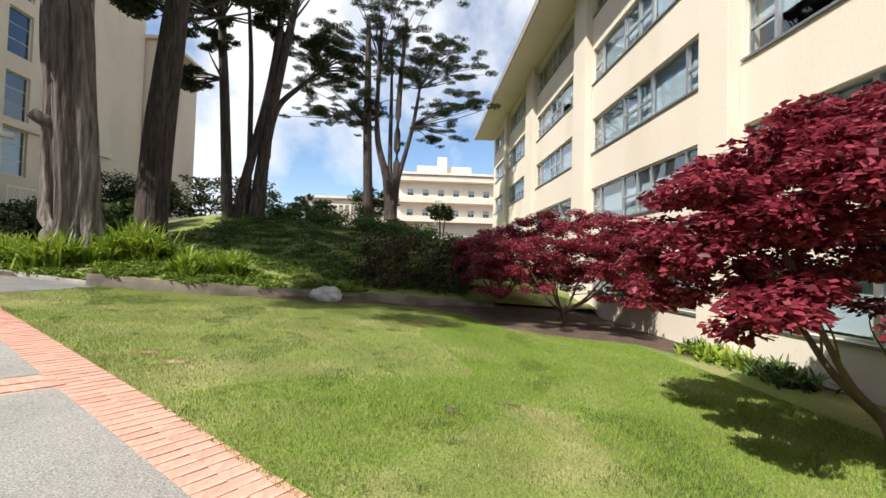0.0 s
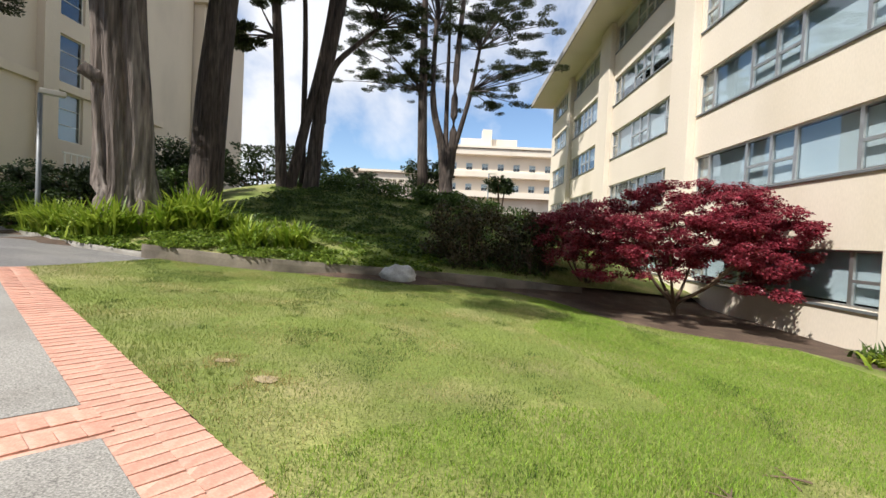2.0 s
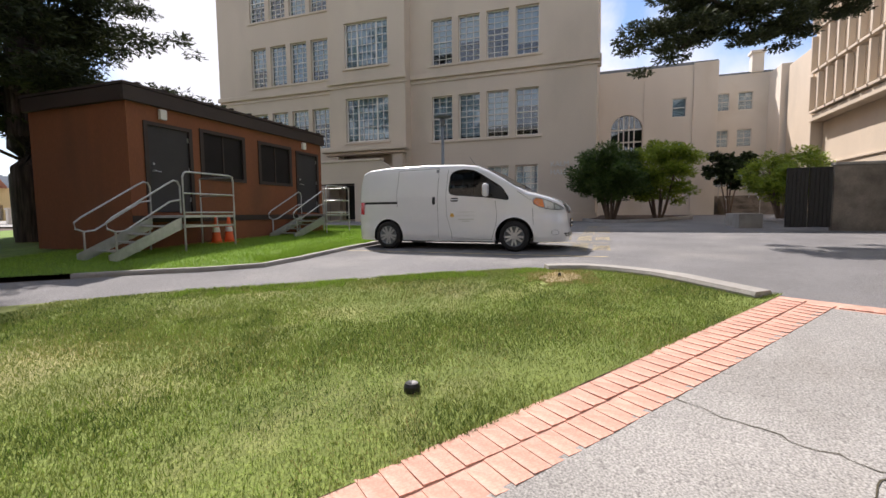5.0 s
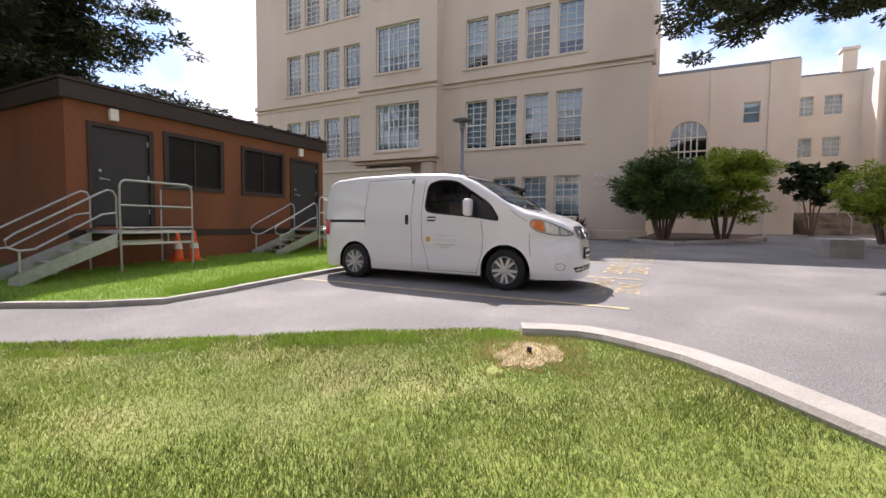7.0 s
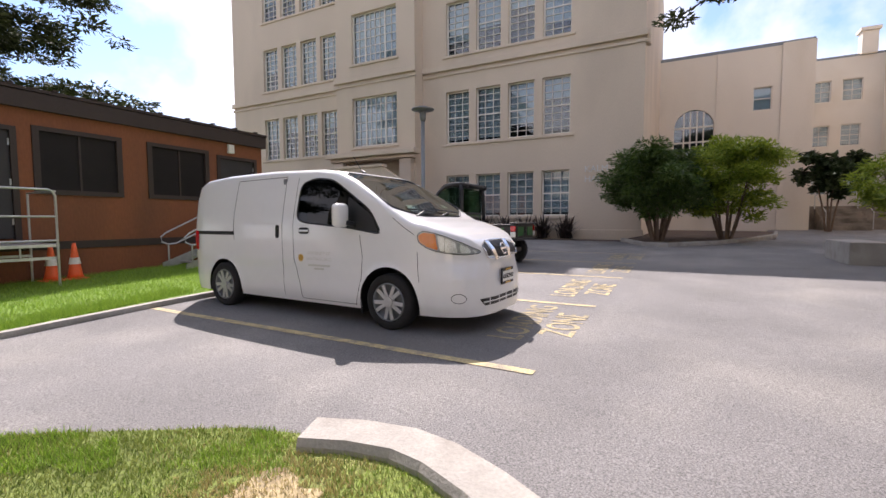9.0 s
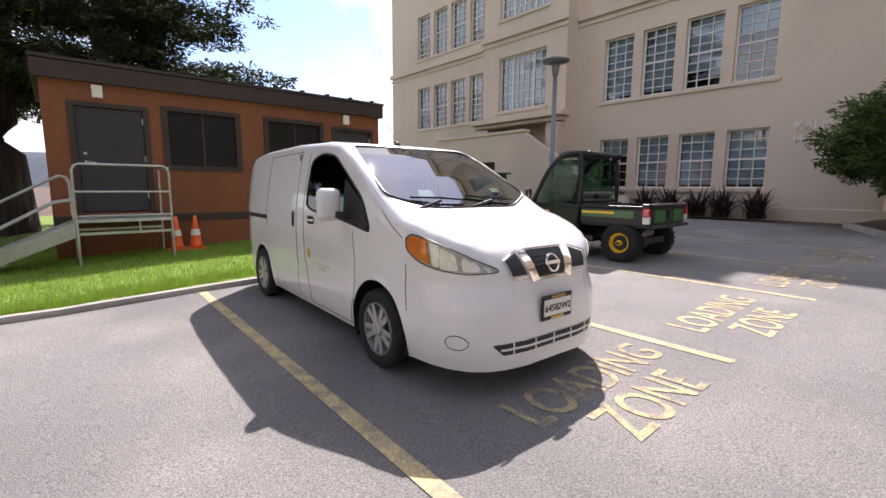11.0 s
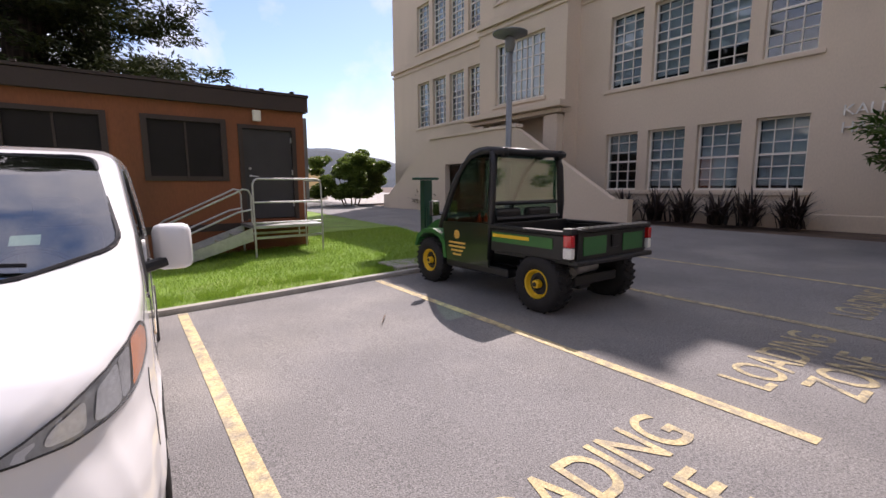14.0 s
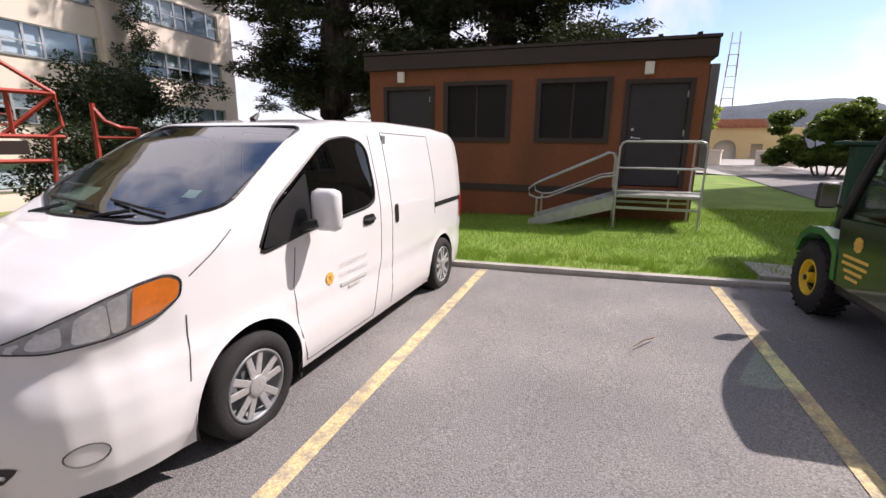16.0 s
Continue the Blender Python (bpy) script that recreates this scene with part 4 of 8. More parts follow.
# ---- delivery van ----
VAN_TOP = ([-2.27, -2.24, -2.15, -2.0, -1.5, -0.5, 0.3, 0.62, 0.9, 1.25, 1.60, 1.72, 1.9, 2.1, 2.25, 2.34, 2.41, 2.45, 2.48],
           [1.00, 1.45, 1.76, 1.82, 1.86, 1.875, 1.85, 1.81, 1.70, 1.50, 1.285, 1.225, 1.18, 1.115, 1.05, 0.985, 0.89, 0.76, 0.56])
VAN_LOW = ([-2.27, -2.2, -2.0, -1.2, 1.4, 1.8, 2.05, 2.2, 2.32, 2.40, 2.45, 2.48], [0.75, 0.82, 0.85, 0.872, 0.885, 0.88, 0.85, 0.80, 0.72, 0.615, 0.48, 0.30])
VAN_HIGH = ([-2.27, -2.2, -2.0, -1.2, 1.3, 1.6, 1.85, 2.05, 2.2, 2.3, 2.37, 2.42, 2.45, 2.48], [0.75, 0.82, 0.85, 0.868, 0.868, 0.865, 0.845, 0.80, 0.73, 0.645, 0.55, 0.44, 0.32, 0.14])


def van_top(y):
    return float(np.interp(y, *VAN_TOP))


def van_half(y, z):
    """Half the van's width at a place along it and a height."""
    t = max(0.0, min(1.0, (z - 0.58) / 0.22))
    t = t * t * (3 - 2 * t)
    w = float(np.interp(y, *VAN_LOW)) * (1 - t) + float(np.interp(y, *VAN_HIGH)) * t
    return w * float(np.interp(z, [0.18, 0.3, 0.45, 0.62, 0.70, 0.95, 1.15, 1.4, 1.7, 1.85], [0.93, 0.975, 0.99, 0.985, 1.0, 1.0, 0.99, 0.955, 0.895, 0.85]))


def near_poly(p, poly):
    """The point of a polygon's outline that is nearest to p."""
    best = None
    for a, b in zip(poly, poly[1:] + poly[:1]):
        a, b, q = Vector(a), Vector(b), Vector(p)
        t = max(0.0, min(1.0, (q - a).dot(b - a) / max((b - a).length_squared, 1e-9)))
        c = a + (b - a) * t
        if best is None or (c - q).length < (best - q).length:
            best = c
    return best


def rounded(poly, r, n=4):
    """A polygon with its corners rounded."""
    out = []
    for i, p in enumerate(poly):
        p, a, b = Vector(p), Vector(poly[i - 1]), Vector(poly[(i + 1) % len(poly)])
        q0 = p + (a - p).normalized() * min(r, (a - p).length / 2.2)
        q1 = p + (b - p).normalized() * min(r, (b - p).length / 2.2)
        out += [tuple(q0.lerp(p, t / n).lerp(p.lerp(q1, t / n), t / n)) for t in range(n + 1)]
    return out


SIDE_GLASS = rounded([(0.02, 1.24), (0.06, 1.67), (0.30, 1.735), (0.60, 1.70), (1.20, 1.33), (1.38, 1.06), (0.9, 1.13), (0.14, 1.19)], 0.10)
ARCHES = ((1.462, 0.31, 0.395), (-1.463, 0.31, 0.37))
SCREEN = rounded([(-0.655, 0.66), (0.655, 0.66), (0.785, 1.47), (0.42, 1.66), (-0.42, 1.66), (-0.785, 1.47)], 0.09)


def van_skin():
    """The van's shell as a grid over its length, with arches and window openings cut out."""
    bm = bmesh.new()
    ys = sorted({-2.27, -2.24, -2.2, -2.15, -2.08, *[round(-2.02 + 0.04 * k, 3) for k in range(105)], *[round(2.17 + 0.02 * k, 3) for k in range(14)], 2.44, 2.45, 2.455, 2.46, 2.465, 2.47, 2.475, 2.48})
    rows = []
    for y in ys:
        zt = van_top(y)
        zs = [0.20 + (zt - 0.07 - 0.20) * k / 34 for k in range(35)]
        ring = [(van_half(y, z), z) for z in zs]
        w = ring[-1][0]
        ring += [(w * 0.985, zt - 0.045), (w * 0.955, zt - 0.022), (w * 0.91, zt - 0.006), (w * 0.84, zt + 0.002), (w * 0.70, zt + 0.006), (w * 0.52, zt + 0.008), (w * 0.35, zt + 0.009), (w * 0.17, zt + 0.01), (0, zt + 0.01)]
        full = [bm.verts.new((x, y, z)) for x, z in ring] + [bm.verts.new((-x, y, z)) for x, z in ring[-2::-1]]
        rows.append(full)
    for a, b in zip(rows, rows[1:]):
        for k in range(len(a) - 1):
            bm.faces.new((a[k], a[k + 1], b[k + 1], b[k]))
    bm.faces.new(rows[0][::-1])
    bm.faces.new(rows[-1])

    def cut(face_in, snap):
        gone = [f for f in bm.faces if face_in(f.calc_center_median())]
        edge = {v for f in gone for v in f.verts}
        bmesh.ops.delete(bm, geom=gone, context="FACES")
        for v in edge:
            if v.is_valid and v.link_faces:
                snap(v)

    for yc, zc, r in ARCHES:
        def in_arch(c):
            return math.hypot(c.y - yc, c.z - zc) < r and abs(c.x) > 0.5

        def to_arch(v):
            d = Vector((v.co.y - yc, v.co.z - zc))
            if d.length > 0.1:
                d = d.normalized() * r
                v.co.y, v.co.z = yc + d.x, max(0.2, zc + d.y)
                v.co.x = math.copysign(van_half(v.co.y, v.co.z) + 0.012, v.co.x)
        cut(in_arch, to_arch)

    def to_side(v):
        q = near_poly((v.co.y, v.co.z), SIDE_GLASS)
        v.co.y, v.co.z = q
        v.co.x = math.copysign(van_half(q[0], q[1]), v.co.x)
    cut(lambda c: abs(c.x) > 0.60 and inside(SIDE_GLASS, c.y, c.z) and c.z < van_top(c.y) - 0.06, to_side)

    def to_screen(v):
        q = near_poly((v.co.x, v.co.y), SCREEN)
        v.co.x, v.co.y = q
        v.co.z = van_top(q[1]) - 0.012 * (q[0] / 0.7) ** 2
    cut(lambda c: inside(SCREEN, c.x, c.y) and c.z > van_top(c.y) - 0.06, to_screen)
    bmesh.ops.recalc_face_normals(bm, faces=bm.faces)
    return bm


def side_patch(bm, poly, sgn, off, step=0.05):
    """A thin skin that lies off the van's side, with the outline poly in y and z."""
    f = bm.faces.new([bm.verts.new((0, y, z)) for y, z in poly])
    geom = [f, *f.edges, *f.verts]
    for axis, lo, hi in ((1, min(p[0] for p in poly), max(p[0] for p in poly)), (2, min(p[1] for p in poly), max(p[1] for p in poly))):
        k = lo + step
        while k < hi - 0.01:
            co, no = [0, 0, 0], [0, 0, 0]
            co[axis], no[axis] = k, 1
            new_geom = bmesh.ops.bisect_plane(bm, geom=[g for g in bm.verts[:] + bm.edges[:] + bm.faces[:] if all(abs(v.co.x) < 1e-9 for v in ([g] if isinstance(g, bmesh.types.BMVert) else g.verts))], plane_co=co, plane_no=no)
            k += step
    for v in bm.verts:
        if abs(v.co.x) < 1e-9:
            v.co.x = sgn * (van_half(v.co.y, v.co.z) + off)


def side_line(bm, pts, sgn, w=0.008, off=0.003):
    """A dark seam along the van's side."""
    dense = []
    for a, b in zip(pts, pts[1:]):
        n = max(1, int((Vector(a) - Vector(b)).length / 0.05))
        dense += [tuple(Vector(a).lerp(Vector(b), k / n)) for k in range(n)]
    dense.append(pts[-1])
    tube(bm, [(sgn * (van_half(y, z) + off - w / 2), y, z) for y, z in dense], w / 2, 5)


def top_z(x, y):
    return van_top(y) - 0.012 * (x / 0.7) ** 2


M_LAMPGLASS = glass_mat("headlamp_glass", (0.92, 0.94, 0.96), 0.97, 0.05)
M_CHROME = mat("chrome", (0.75, 0.75, 0.76), 0.08, 1.0, var=0.03, scale=6, bump=0)
M_AMBER = mat("amber_lens", (0.85, 0.22, 0.02), 0.15, var=0.1, scale=20, bump=0.2, bump_scale=70, coat=1.0)
M_REDLENS = mat("red_lens", (0.55, 0.012, 0.015), 0.15, var=0.1, scale=20, bump=0.1, coat=1.0)
M_SEAM = mat("panel_gap", (0.10, 0.10, 0.10), 0.8, var=0.1, scale=9, bump=0)
M_RIM = mat("silver_wheel", (0.50, 0.50, 0.50), 0.35, 0.55, var=0.06, scale=8, bump=0)
M_PLATE = mat("licence_plate", (0.78, 0.78, 0.74), 0.5, var=0.05, scale=9, bump=0)
M_LETTER = mat("grey_lettering", (0.56, 0.56, 0.52), 0.6, var=0.05, scale=9, bump=0)
M_LAMPBOWL = mat("lamp_silver", (0.85, 0.86, 0.87), 0.3, 0.8, var=0.15, scale=14, bump=0.1)
M_LAMPBACK = mat("lamp_housing", (0.42, 0.43, 0.44), 0.3, 0.5, var=0.25, scale=16, bump=0.15)
M_GOLD = mat("gold_lettering", (0.75, 0.45, 0.10), 0.5, var=0.05, scale=9, bump=0)


def text_mesh(word, size, depth=0.002):
    cu = bpy.data.curves.new("lettering", "FONT")
    cu.body, cu.size, cu.extrude, cu.align_x = word, size, depth, "CENTER"
    return bpy.data.meshes.new_from_object(bpy.data.objects.new("tmp", cu))


def wheel(parent, x, y, z, r, width, sgn, spokes, rim_mat, rim_r):
    """A tyre with a dished rim; sgn is the side that it faces."""
    m = pose(x, y, z, 0, 90 * sgn, 0)
    bm = bmesh.new()
    h = width / 2
    lathe(bm, [(rim_r, -h * 0.9), (r * 0.9, -h), (r * 0.985, -h * 0.7), (r, -h * 0.3), (r, h * 0.3), (r * 0.985, h * 0.7), (r * 0.9, h), (rim_r + 0.02, h * 0.96), (rim_r, h * 0.85), (rim_r * 0.98, h * 0.2)], 48, m)
    tyre = part("wheel", bm, M_RUBBER, parent, "black rubber tyre", smooth=True)
    bm = bmesh.new()
    lathe(bm, [(rim_r * 0.995, h * 0.2), (rim_r * 0.995, h * 0.9), (rim_r * 0.93, h * 0.92), (rim_r * 0.9, h * 0.7), (rim_r * 0.86, h * 0.35), (rim_r * 0.3, h * 0.3), (rim_r * 0.27, h * 0.3)], 40, m)
    part("rim_dish", bm, M_GREYMETAL if spokes else rim_mat, tyre, smooth=True)
    bm = bmesh.new()
    if spokes:
        for k in range(spokes):
            a = 2 * math.pi * k / spokes
            for da in (-0.24, 0.24):
                s = m @ Matrix.Rotation(a + da, 4, "Z")
                box(bm, rim_r * 0.2, rim_r * 0.95, -0.022, 0.022, h * 0.72, h * 0.86, 0.006, s)
                part("spoke", bm, rim_mat, tyre)
                bm = bmesh.new()
    lathe(bm, [(rim_r * 0.3, h * 0.5), (rim_r * 0.28, h * 0.95), (rim_r * 0.2, h * 1.0), (0.01, h * 1.02)], 24, m)
    part("hub_cap" if spokes else "hub", bm, rim_mat, tyre, "silver spoked wheel cover" if spokes else "yellow wheel hub", smooth=False)
    if not spokes:
        bm = bmesh.new()
        lathe(bm, [(rim_r * 0.16, h * 1.03), (rim_r * 0.14, h * 1.12), (0.01, h * 1.14)], 16, m)
        for k in range(4):
            a = math.pi * k / 2 + 0.4
            box(bm, -0.012, 0.012, -0.012, 0.012, h * 0.95, h * 1.05, 0, m @ pose(rim_r * 0.22 * math.cos(a) * 2.4, rim_r * 0.22 * math.sin(a) * 2.4, -h * 0.58))
        part("bolt", bm, M_BLACK, tyre)
        bm = bmesh.new()
        lathe(bm, [(rim_r * 0.74, h * 0.36), (rim_r * 0.74, h * 0.5), (rim_r * 0.52, h * 0.5), (rim_r * 0.52, h * 0.36)], 28, m)
        part("rim_gap", bm, M_BLACK, tyre, smooth=False)
    return tyre


def build_van():
    van = thing("delivery_van", (-14.03, 0.155, 0.745), "white compact delivery van with silver wheel covers", "van", turn=-2.6)
    body = part("body", van_skin(), M_VANWHITE, van, smooth=True)
    for yc, zc, r in ARCHES:
        for sgn in (-1, 1):
            bm = bmesh.new()
            pts = [(yc + (r + 0.006) * math.cos(a), zc + (r + 0.006) * math.sin(a)) for a in (math.pi * k / 18 - 0.25 for k in range(22))]
            for (ya, za), (yb, zb) in zip(pts, pts[1:]):
                x0, x1 = sgn * 0.45, sgn * (van_half(yc, 0.5) - 0.004)
                bm.faces.new([bm.verts.new(q) for q in ((x0, ya, za), (x1, ya, za), (x1, yb, zb), (x0, yb, zb))])
            bm.faces.new([bm.verts.new((sgn * 0.46, y, z)) for y, z in pts])
            part("wheel_well", bm, M_BLACK, van)
    for y in (1.462, -1.463):
        for sgn in (-1, 1):
            wheel(van, sgn * 0.785, y, 0.315, 0.315, 0.20, sgn, 5, M_RIM, 0.213)
    bm = bmesh.new()
    box(bm, -0.72, 0.72, -1.9, 1.9, 0.17, 0.26)
    part("underbody", bm, M_BLACK, van)
    # glass and cabin
    bm = bmesh.new()
    face = bm.faces.new([bm.verts.new((x, y, 0)) for x, y in SCREEN])
    for k in range(-15, 16):
        bmesh.ops.bisect_plane(bm, geom=bm.verts[:] + bm.edges[:] + bm.faces[:], plane_co=(k * 0.05, 0, 0), plane_no=(1, 0, 0))
    for k in range(14, 34):
        bmesh.ops.bisect_plane(bm, geom=bm.verts[:] + bm.edges[:] + bm.faces[:], plane_co=(0, k * 0.05, 0), plane_no=(0, 1, 0))
    for v in bm.verts:
        v.co.z = top_z(v.co.x, v.co.y) + 0.002
    screen = part("windscreen", bm, G_CAR, van, "clear windscreen", smooth=True)
    bm = bmesh.new()
    tube(bm, [(x, y, top_z(x, y) + 0.003) for x, y in SCREEN + SCREEN[:1]], 0.012, 6, False)
    part("screen_seal", bm, M_BLACK, screen)
    for k, (x, y, w) in enumerate(((0.38, 1.55, 0.13), (0.40, 1.60, 0.15), (-0.45, 1.52, 0.10))):
        bm = bmesh.new()
        box(bm, -w / 2, w / 2, -0.035, 0.035, 0, 0.002, 0, pose(x, y - 0.12, top_z(x, y - 0.12) - 0.012, -33, 0, 0))
        part("sticker", bm, M_BLIND, screen, "pale permit sticker")
    for sgn in (-1, 1):
        bm = bmesh.new()
        side_patch(bm, SIDE_GLASS, sgn, -0.004)
        win = part("side_window", bm, G_DARK, van, "dark side window", smooth=True)
        bm = bmesh.new()
        side_line(bm, SIDE_GLASS + SIDE_GLASS[:1], sgn, 0.022, 0.008)
        part("window_seal", bm, M_BLACK, win)
        bm = bmesh.new()
        side_patch(bm, rounded([(0.86, 1.50), (1.22, 1.28), (1.33, 1.09), (0.98, 1.11), (0.88, 1.14)], 0.03), sgn, 0.004)
        part("quarter_panel", bm, M_BLACK, win, "black mirror panel", smooth=True)
        # seams, handles, track
        for pts in ([(0.0, 1.75), (-0.04, 1.2), (-0.02, 0.75), (0.08, 0.42), (0.10, 0.24)], [(1.06, 1.05), (1.10, 0.8), (1.08, 0.55), (1.0, 0.30), (0.98, 0.24)], [(0.10, 0.245), (0.98, 0.245)], [(-0.22, 1.78), (-0.24, 1.1), (-0.22, 0.6), (-0.22, 0.26)], [(-0.22, 1.775), (-1.2, 1.76), (-1.24, 1.2), (-1.22, 0.95)], [(1.52, 1.24), (1.66, 1.14), (1.79, 1.06)], [(1.86, 0.55), (1.84, 0.72), (1.83, 0.88)]):
            bm = bmesh.new()
            side_line(bm, pts, sgn, 0.008, 0.0035)
            part("panel_seam", bm, M_SEAM, van)
        for yc, zc in ((0.16, 1.09),):
            bm = bmesh.new()
            side_patch(bm, rounded([(yc - 0.09, zc - 0.04), (yc + 0.09, zc - 0.04), (yc + 0.09, zc + 0.04), (yc - 0.09, zc + 0.04)], 0.04), sgn, 0.004)
            hp = part("handle_recess", bm, M_BLACK, van, smooth=True)
            bm = bmesh.new()
            x = sgn * (van_half(yc, zc) + 0.02)
            tube(bm, [(x - sgn * 0.015, yc - 0.08, zc), (x, yc - 0.06, zc), (x, yc + 0.06, zc), (x - sgn * 0.015, yc + 0.08, zc)], 0.013, 8)
            part("door_handle", bm, M_VANWHITE if sgn > 0 else M_BLACK, hp)
        bm = bmesh.new()
        side_patch(bm, rounded([(-0.36, 0.99), (-0.29, 0.99), (-0.29, 1.16), (-0.36, 1.16)], 0.03), sgn, 0.005)
        part("slide_handle", bm, M_BLACK, van, smooth=True)
        bm = bmesh.new()
        side_patch(bm, [(-2.12, 1.02), (-1.22, 1.02), (-1.22, 1.07), (-2.12, 1.07)], sgn, 0.004)
        part("door_track", bm, M_BLACK, van, smooth=True)
        bm = bmesh.new()
        side_patch(bm, rounded([(-2.21, 0.80), (-2.10, 0.78), (-2.08, 1.06), (-2.19, 1.08)], 0.02), sgn, 0.012)
        part("tail_lamp", bm, M_REDLENS, van, "red tail lamp", smooth=True)
        # mirror
        bm = bmesh.new()
        box(bm, -0.10, 0.10, -0.055, 0.055, -0.135, 0.135, 0.045, pose(sgn * 1.0, 0.90, 1.27))
        mirror = part("door_mirror", bm, M_VANWHITE, van, "white door mirror", smooth=True)
        bm = bmesh.new()
        box(bm, -0.075, 0.075, -0.004, 0.004, -0.105, 0.105, 0.003, pose(sgn * 1.0, 0.844, 1.27))
        part("mirror_glass", bm, M_CHROME, mirror)
        bm = bmesh.new()
        tube(bm, [(sgn * 0.83, 0.98, 1.16), (sgn * 0.96, 0.94, 1.19)], [0.035, 0.03], 8)
        part("mirror_arm", bm, M_BLACK, mirror)
        # headlamp: swept along the wing
        out = rounded([(1.83, 1.06), (1.89, 1.10), (2.02, 1.08), (2.15, 1.035), (2.28, 0.975), (2.39, 0.90), (2.405, 0.865), (2.30, 0.85), (2.12, 0.87), (1.96, 0.91), (1.85, 0.98)], 0.03)
        bm = bmesh.new()
        side_patch(bm, out, sgn, 0.003)
        lamp = part("headlamp", bm, M_LAMPBACK, van, "clear headlamp with amber corner", smooth=True)
        bm = bmesh.new()
        side_patch(bm, out, sgn, 0.014)
        part("lens", bm, M_LAMPGLASS, lamp, smooth=True)
        bm = bmesh.new()
        side_patch(bm, rounded([(1.845, 1.055), (1.90, 1.085), (2.03, 1.068), (2.06, 0.90), (1.95, 0.93), (1.86, 0.985)], 0.02), sgn, 0.008)
        part("indicator", bm, M_AMBER, lamp, "amber indicator lens", smooth=True)
        bm = bmesh.new()
        side_patch(bm, rounded([(2.05, 1.055), (2.12, 1.03), (2.12, 0.885), (2.075, 0.895)], 0.02), sgn, 0.007)
        part("inner_reflector", bm, M_LAMPBOWL, lamp, "bright silver reflector", smooth=True)
        for poly in ([(2.125, 1.025), (2.22, 0.985), (2.24, 0.87), (2.125, 0.88)], [(2.255, 0.965), (2.33, 0.92), (2.345, 0.87), (2.26, 0.868)]):
            bm = bmesh.new()
            side_patch(bm, rounded(poly, 0.025), sgn, 0.008)
            part("reflector_bowl", bm, M_LAMPBOWL, lamp, smooth=True)
        bm = bmesh.new()
        side_line(bm, out + out[:1], sgn, 0.007, 0.010)
        part("lamp_seal", bm, M_BLACK, lamp)
        bm = bmesh.new()
        yc, zc = 2.27, 0.40
        side_line(bm, [(yc + 0.065 * math.cos(a), zc + 0.05 * math.sin(a)) for a in (2 * math.pi * k / 20 for k in range(21))], sgn, 0.008, 0.004)
        part("fog_cover", bm, M_SEAM, van)
        bm = bmesh.new()
        box(bm, -0.11, 0.11, -0.012, 0.012, -0.12, 0.08, 0.008, pose(sgn * 0.74, 1.06, 0.27))
        part("mud_flap", bm, M_BLACK, van)
    # front: grille, badge, plate, lower intake
    def front(u, z, off=0.0):
        """A place on the nose, u metres across, at height z."""
        y = 2.48
        while y > 1.5 and (van_half(y, z) < abs(u) or van_top(y) < z):
            y -= 0.004
        return Vector((u, y + off, z))

    def nose_patch(name, poly, off, material, parent, label=""):
        bm = bmesh.new()
        bm.faces.new([bm.verts.new((u, 0, z)) for u, z in poly])
        u0, u1 = min(p[0] for p in poly), max(p[0] for p in poly)
        k = u0 + 0.03
        while k < u1:
            bmesh.ops.bisect_plane(bm, geom=bm.verts[:] + bm.edges[:] + bm.faces[:], plane_co=(k, 0, 0), plane_no=(1, 0, 0))
            k += 0.03
        k = min(p[1] for p in poly) + 0.025
        while k < max(p[1] for p in poly):
            bmesh.ops.bisect_plane(bm, geom=bm.verts[:] + bm.edges[:] + bm.faces[:], plane_co=(0, 0, k), plane_no=(0, 0, 1))
            k += 0.025
        for v in bm.verts:
            v.co = front(v.co.x, v.co.z, off)
        bmesh.ops.recalc_face_normals(bm, faces=bm.faces)
        return part(name, bm, material, parent, label, smooth=True)

    grille = nose_patch("grille", rounded([(-0.20, 0.985), (0.20, 0.985), (0.15, 0.805), (-0.15, 0.805)], 0.02), 0.012, M_BLACK, van, "black grille with chrome winged bars")
    for sgn in (-1, 1):
        nose_patch("grille_bar", [(sgn * 0.20, 0.995), (sgn * 0.285, 0.99), (sgn * 0.215, 0.775), (sgn * 0.14, 0.785)], 0.018, M_CHROME, grille)
        nose_patch("side_grille", [(sgn * 0.295, 0.975), (sgn * 0.43, 0.93), (sgn * 0.40, 0.83), (sgn * 0.25, 0.83)], 0.010, M_BLACK, grille)
        bm = bmesh.new()
        tube(bm, [front(sgn * u, z, 0.022) for u, z in ((0.285, 0.99), (0.36, 0.97), (0.445, 0.94), (0.425, 0.88), (0.405, 0.815), (0.33, 0.81), (0.24, 0.81))], 0.006, 6)
        part("chrome_trim", bm, M_CHROME, grille)
    bm = bmesh.new()
    tube(bm, [front(u / 20, 0.995, 0.026) for u in range(-4, 5)], 0.007, 6)
    part("chrome_trim", bm, M_CHROME, grille)
    bm = bmesh.new()
    tube(bm, [front(u / 20, 0.795, 0.026) for u in range(-3, 4)], 0.009, 6)
    part("chrome_trim", bm, M_CHROME, grille)
    for k in range(5):
        bm = bmesh.new()
        tube(bm, [front(u / 20, 0.825 + 0.03 * k, 0.023) for u in range(-3, 4)], 0.0035, 4)
        part("grille_slat", bm, M_BLACK, grille)
    bm = bmesh.new()
    c = front(0, 0.892, 0.042)
    tilt = Matrix.Translation(c) @ pose(0, 0, 0, 20, 0, 0)
    tube(bm, [tilt @ Vector((0.062 * math.cos(a), 0, 0.062 * math.sin(a))) for a in (2 * math.pi * k / 28 for k in range(29))], 0.009, 8, False)
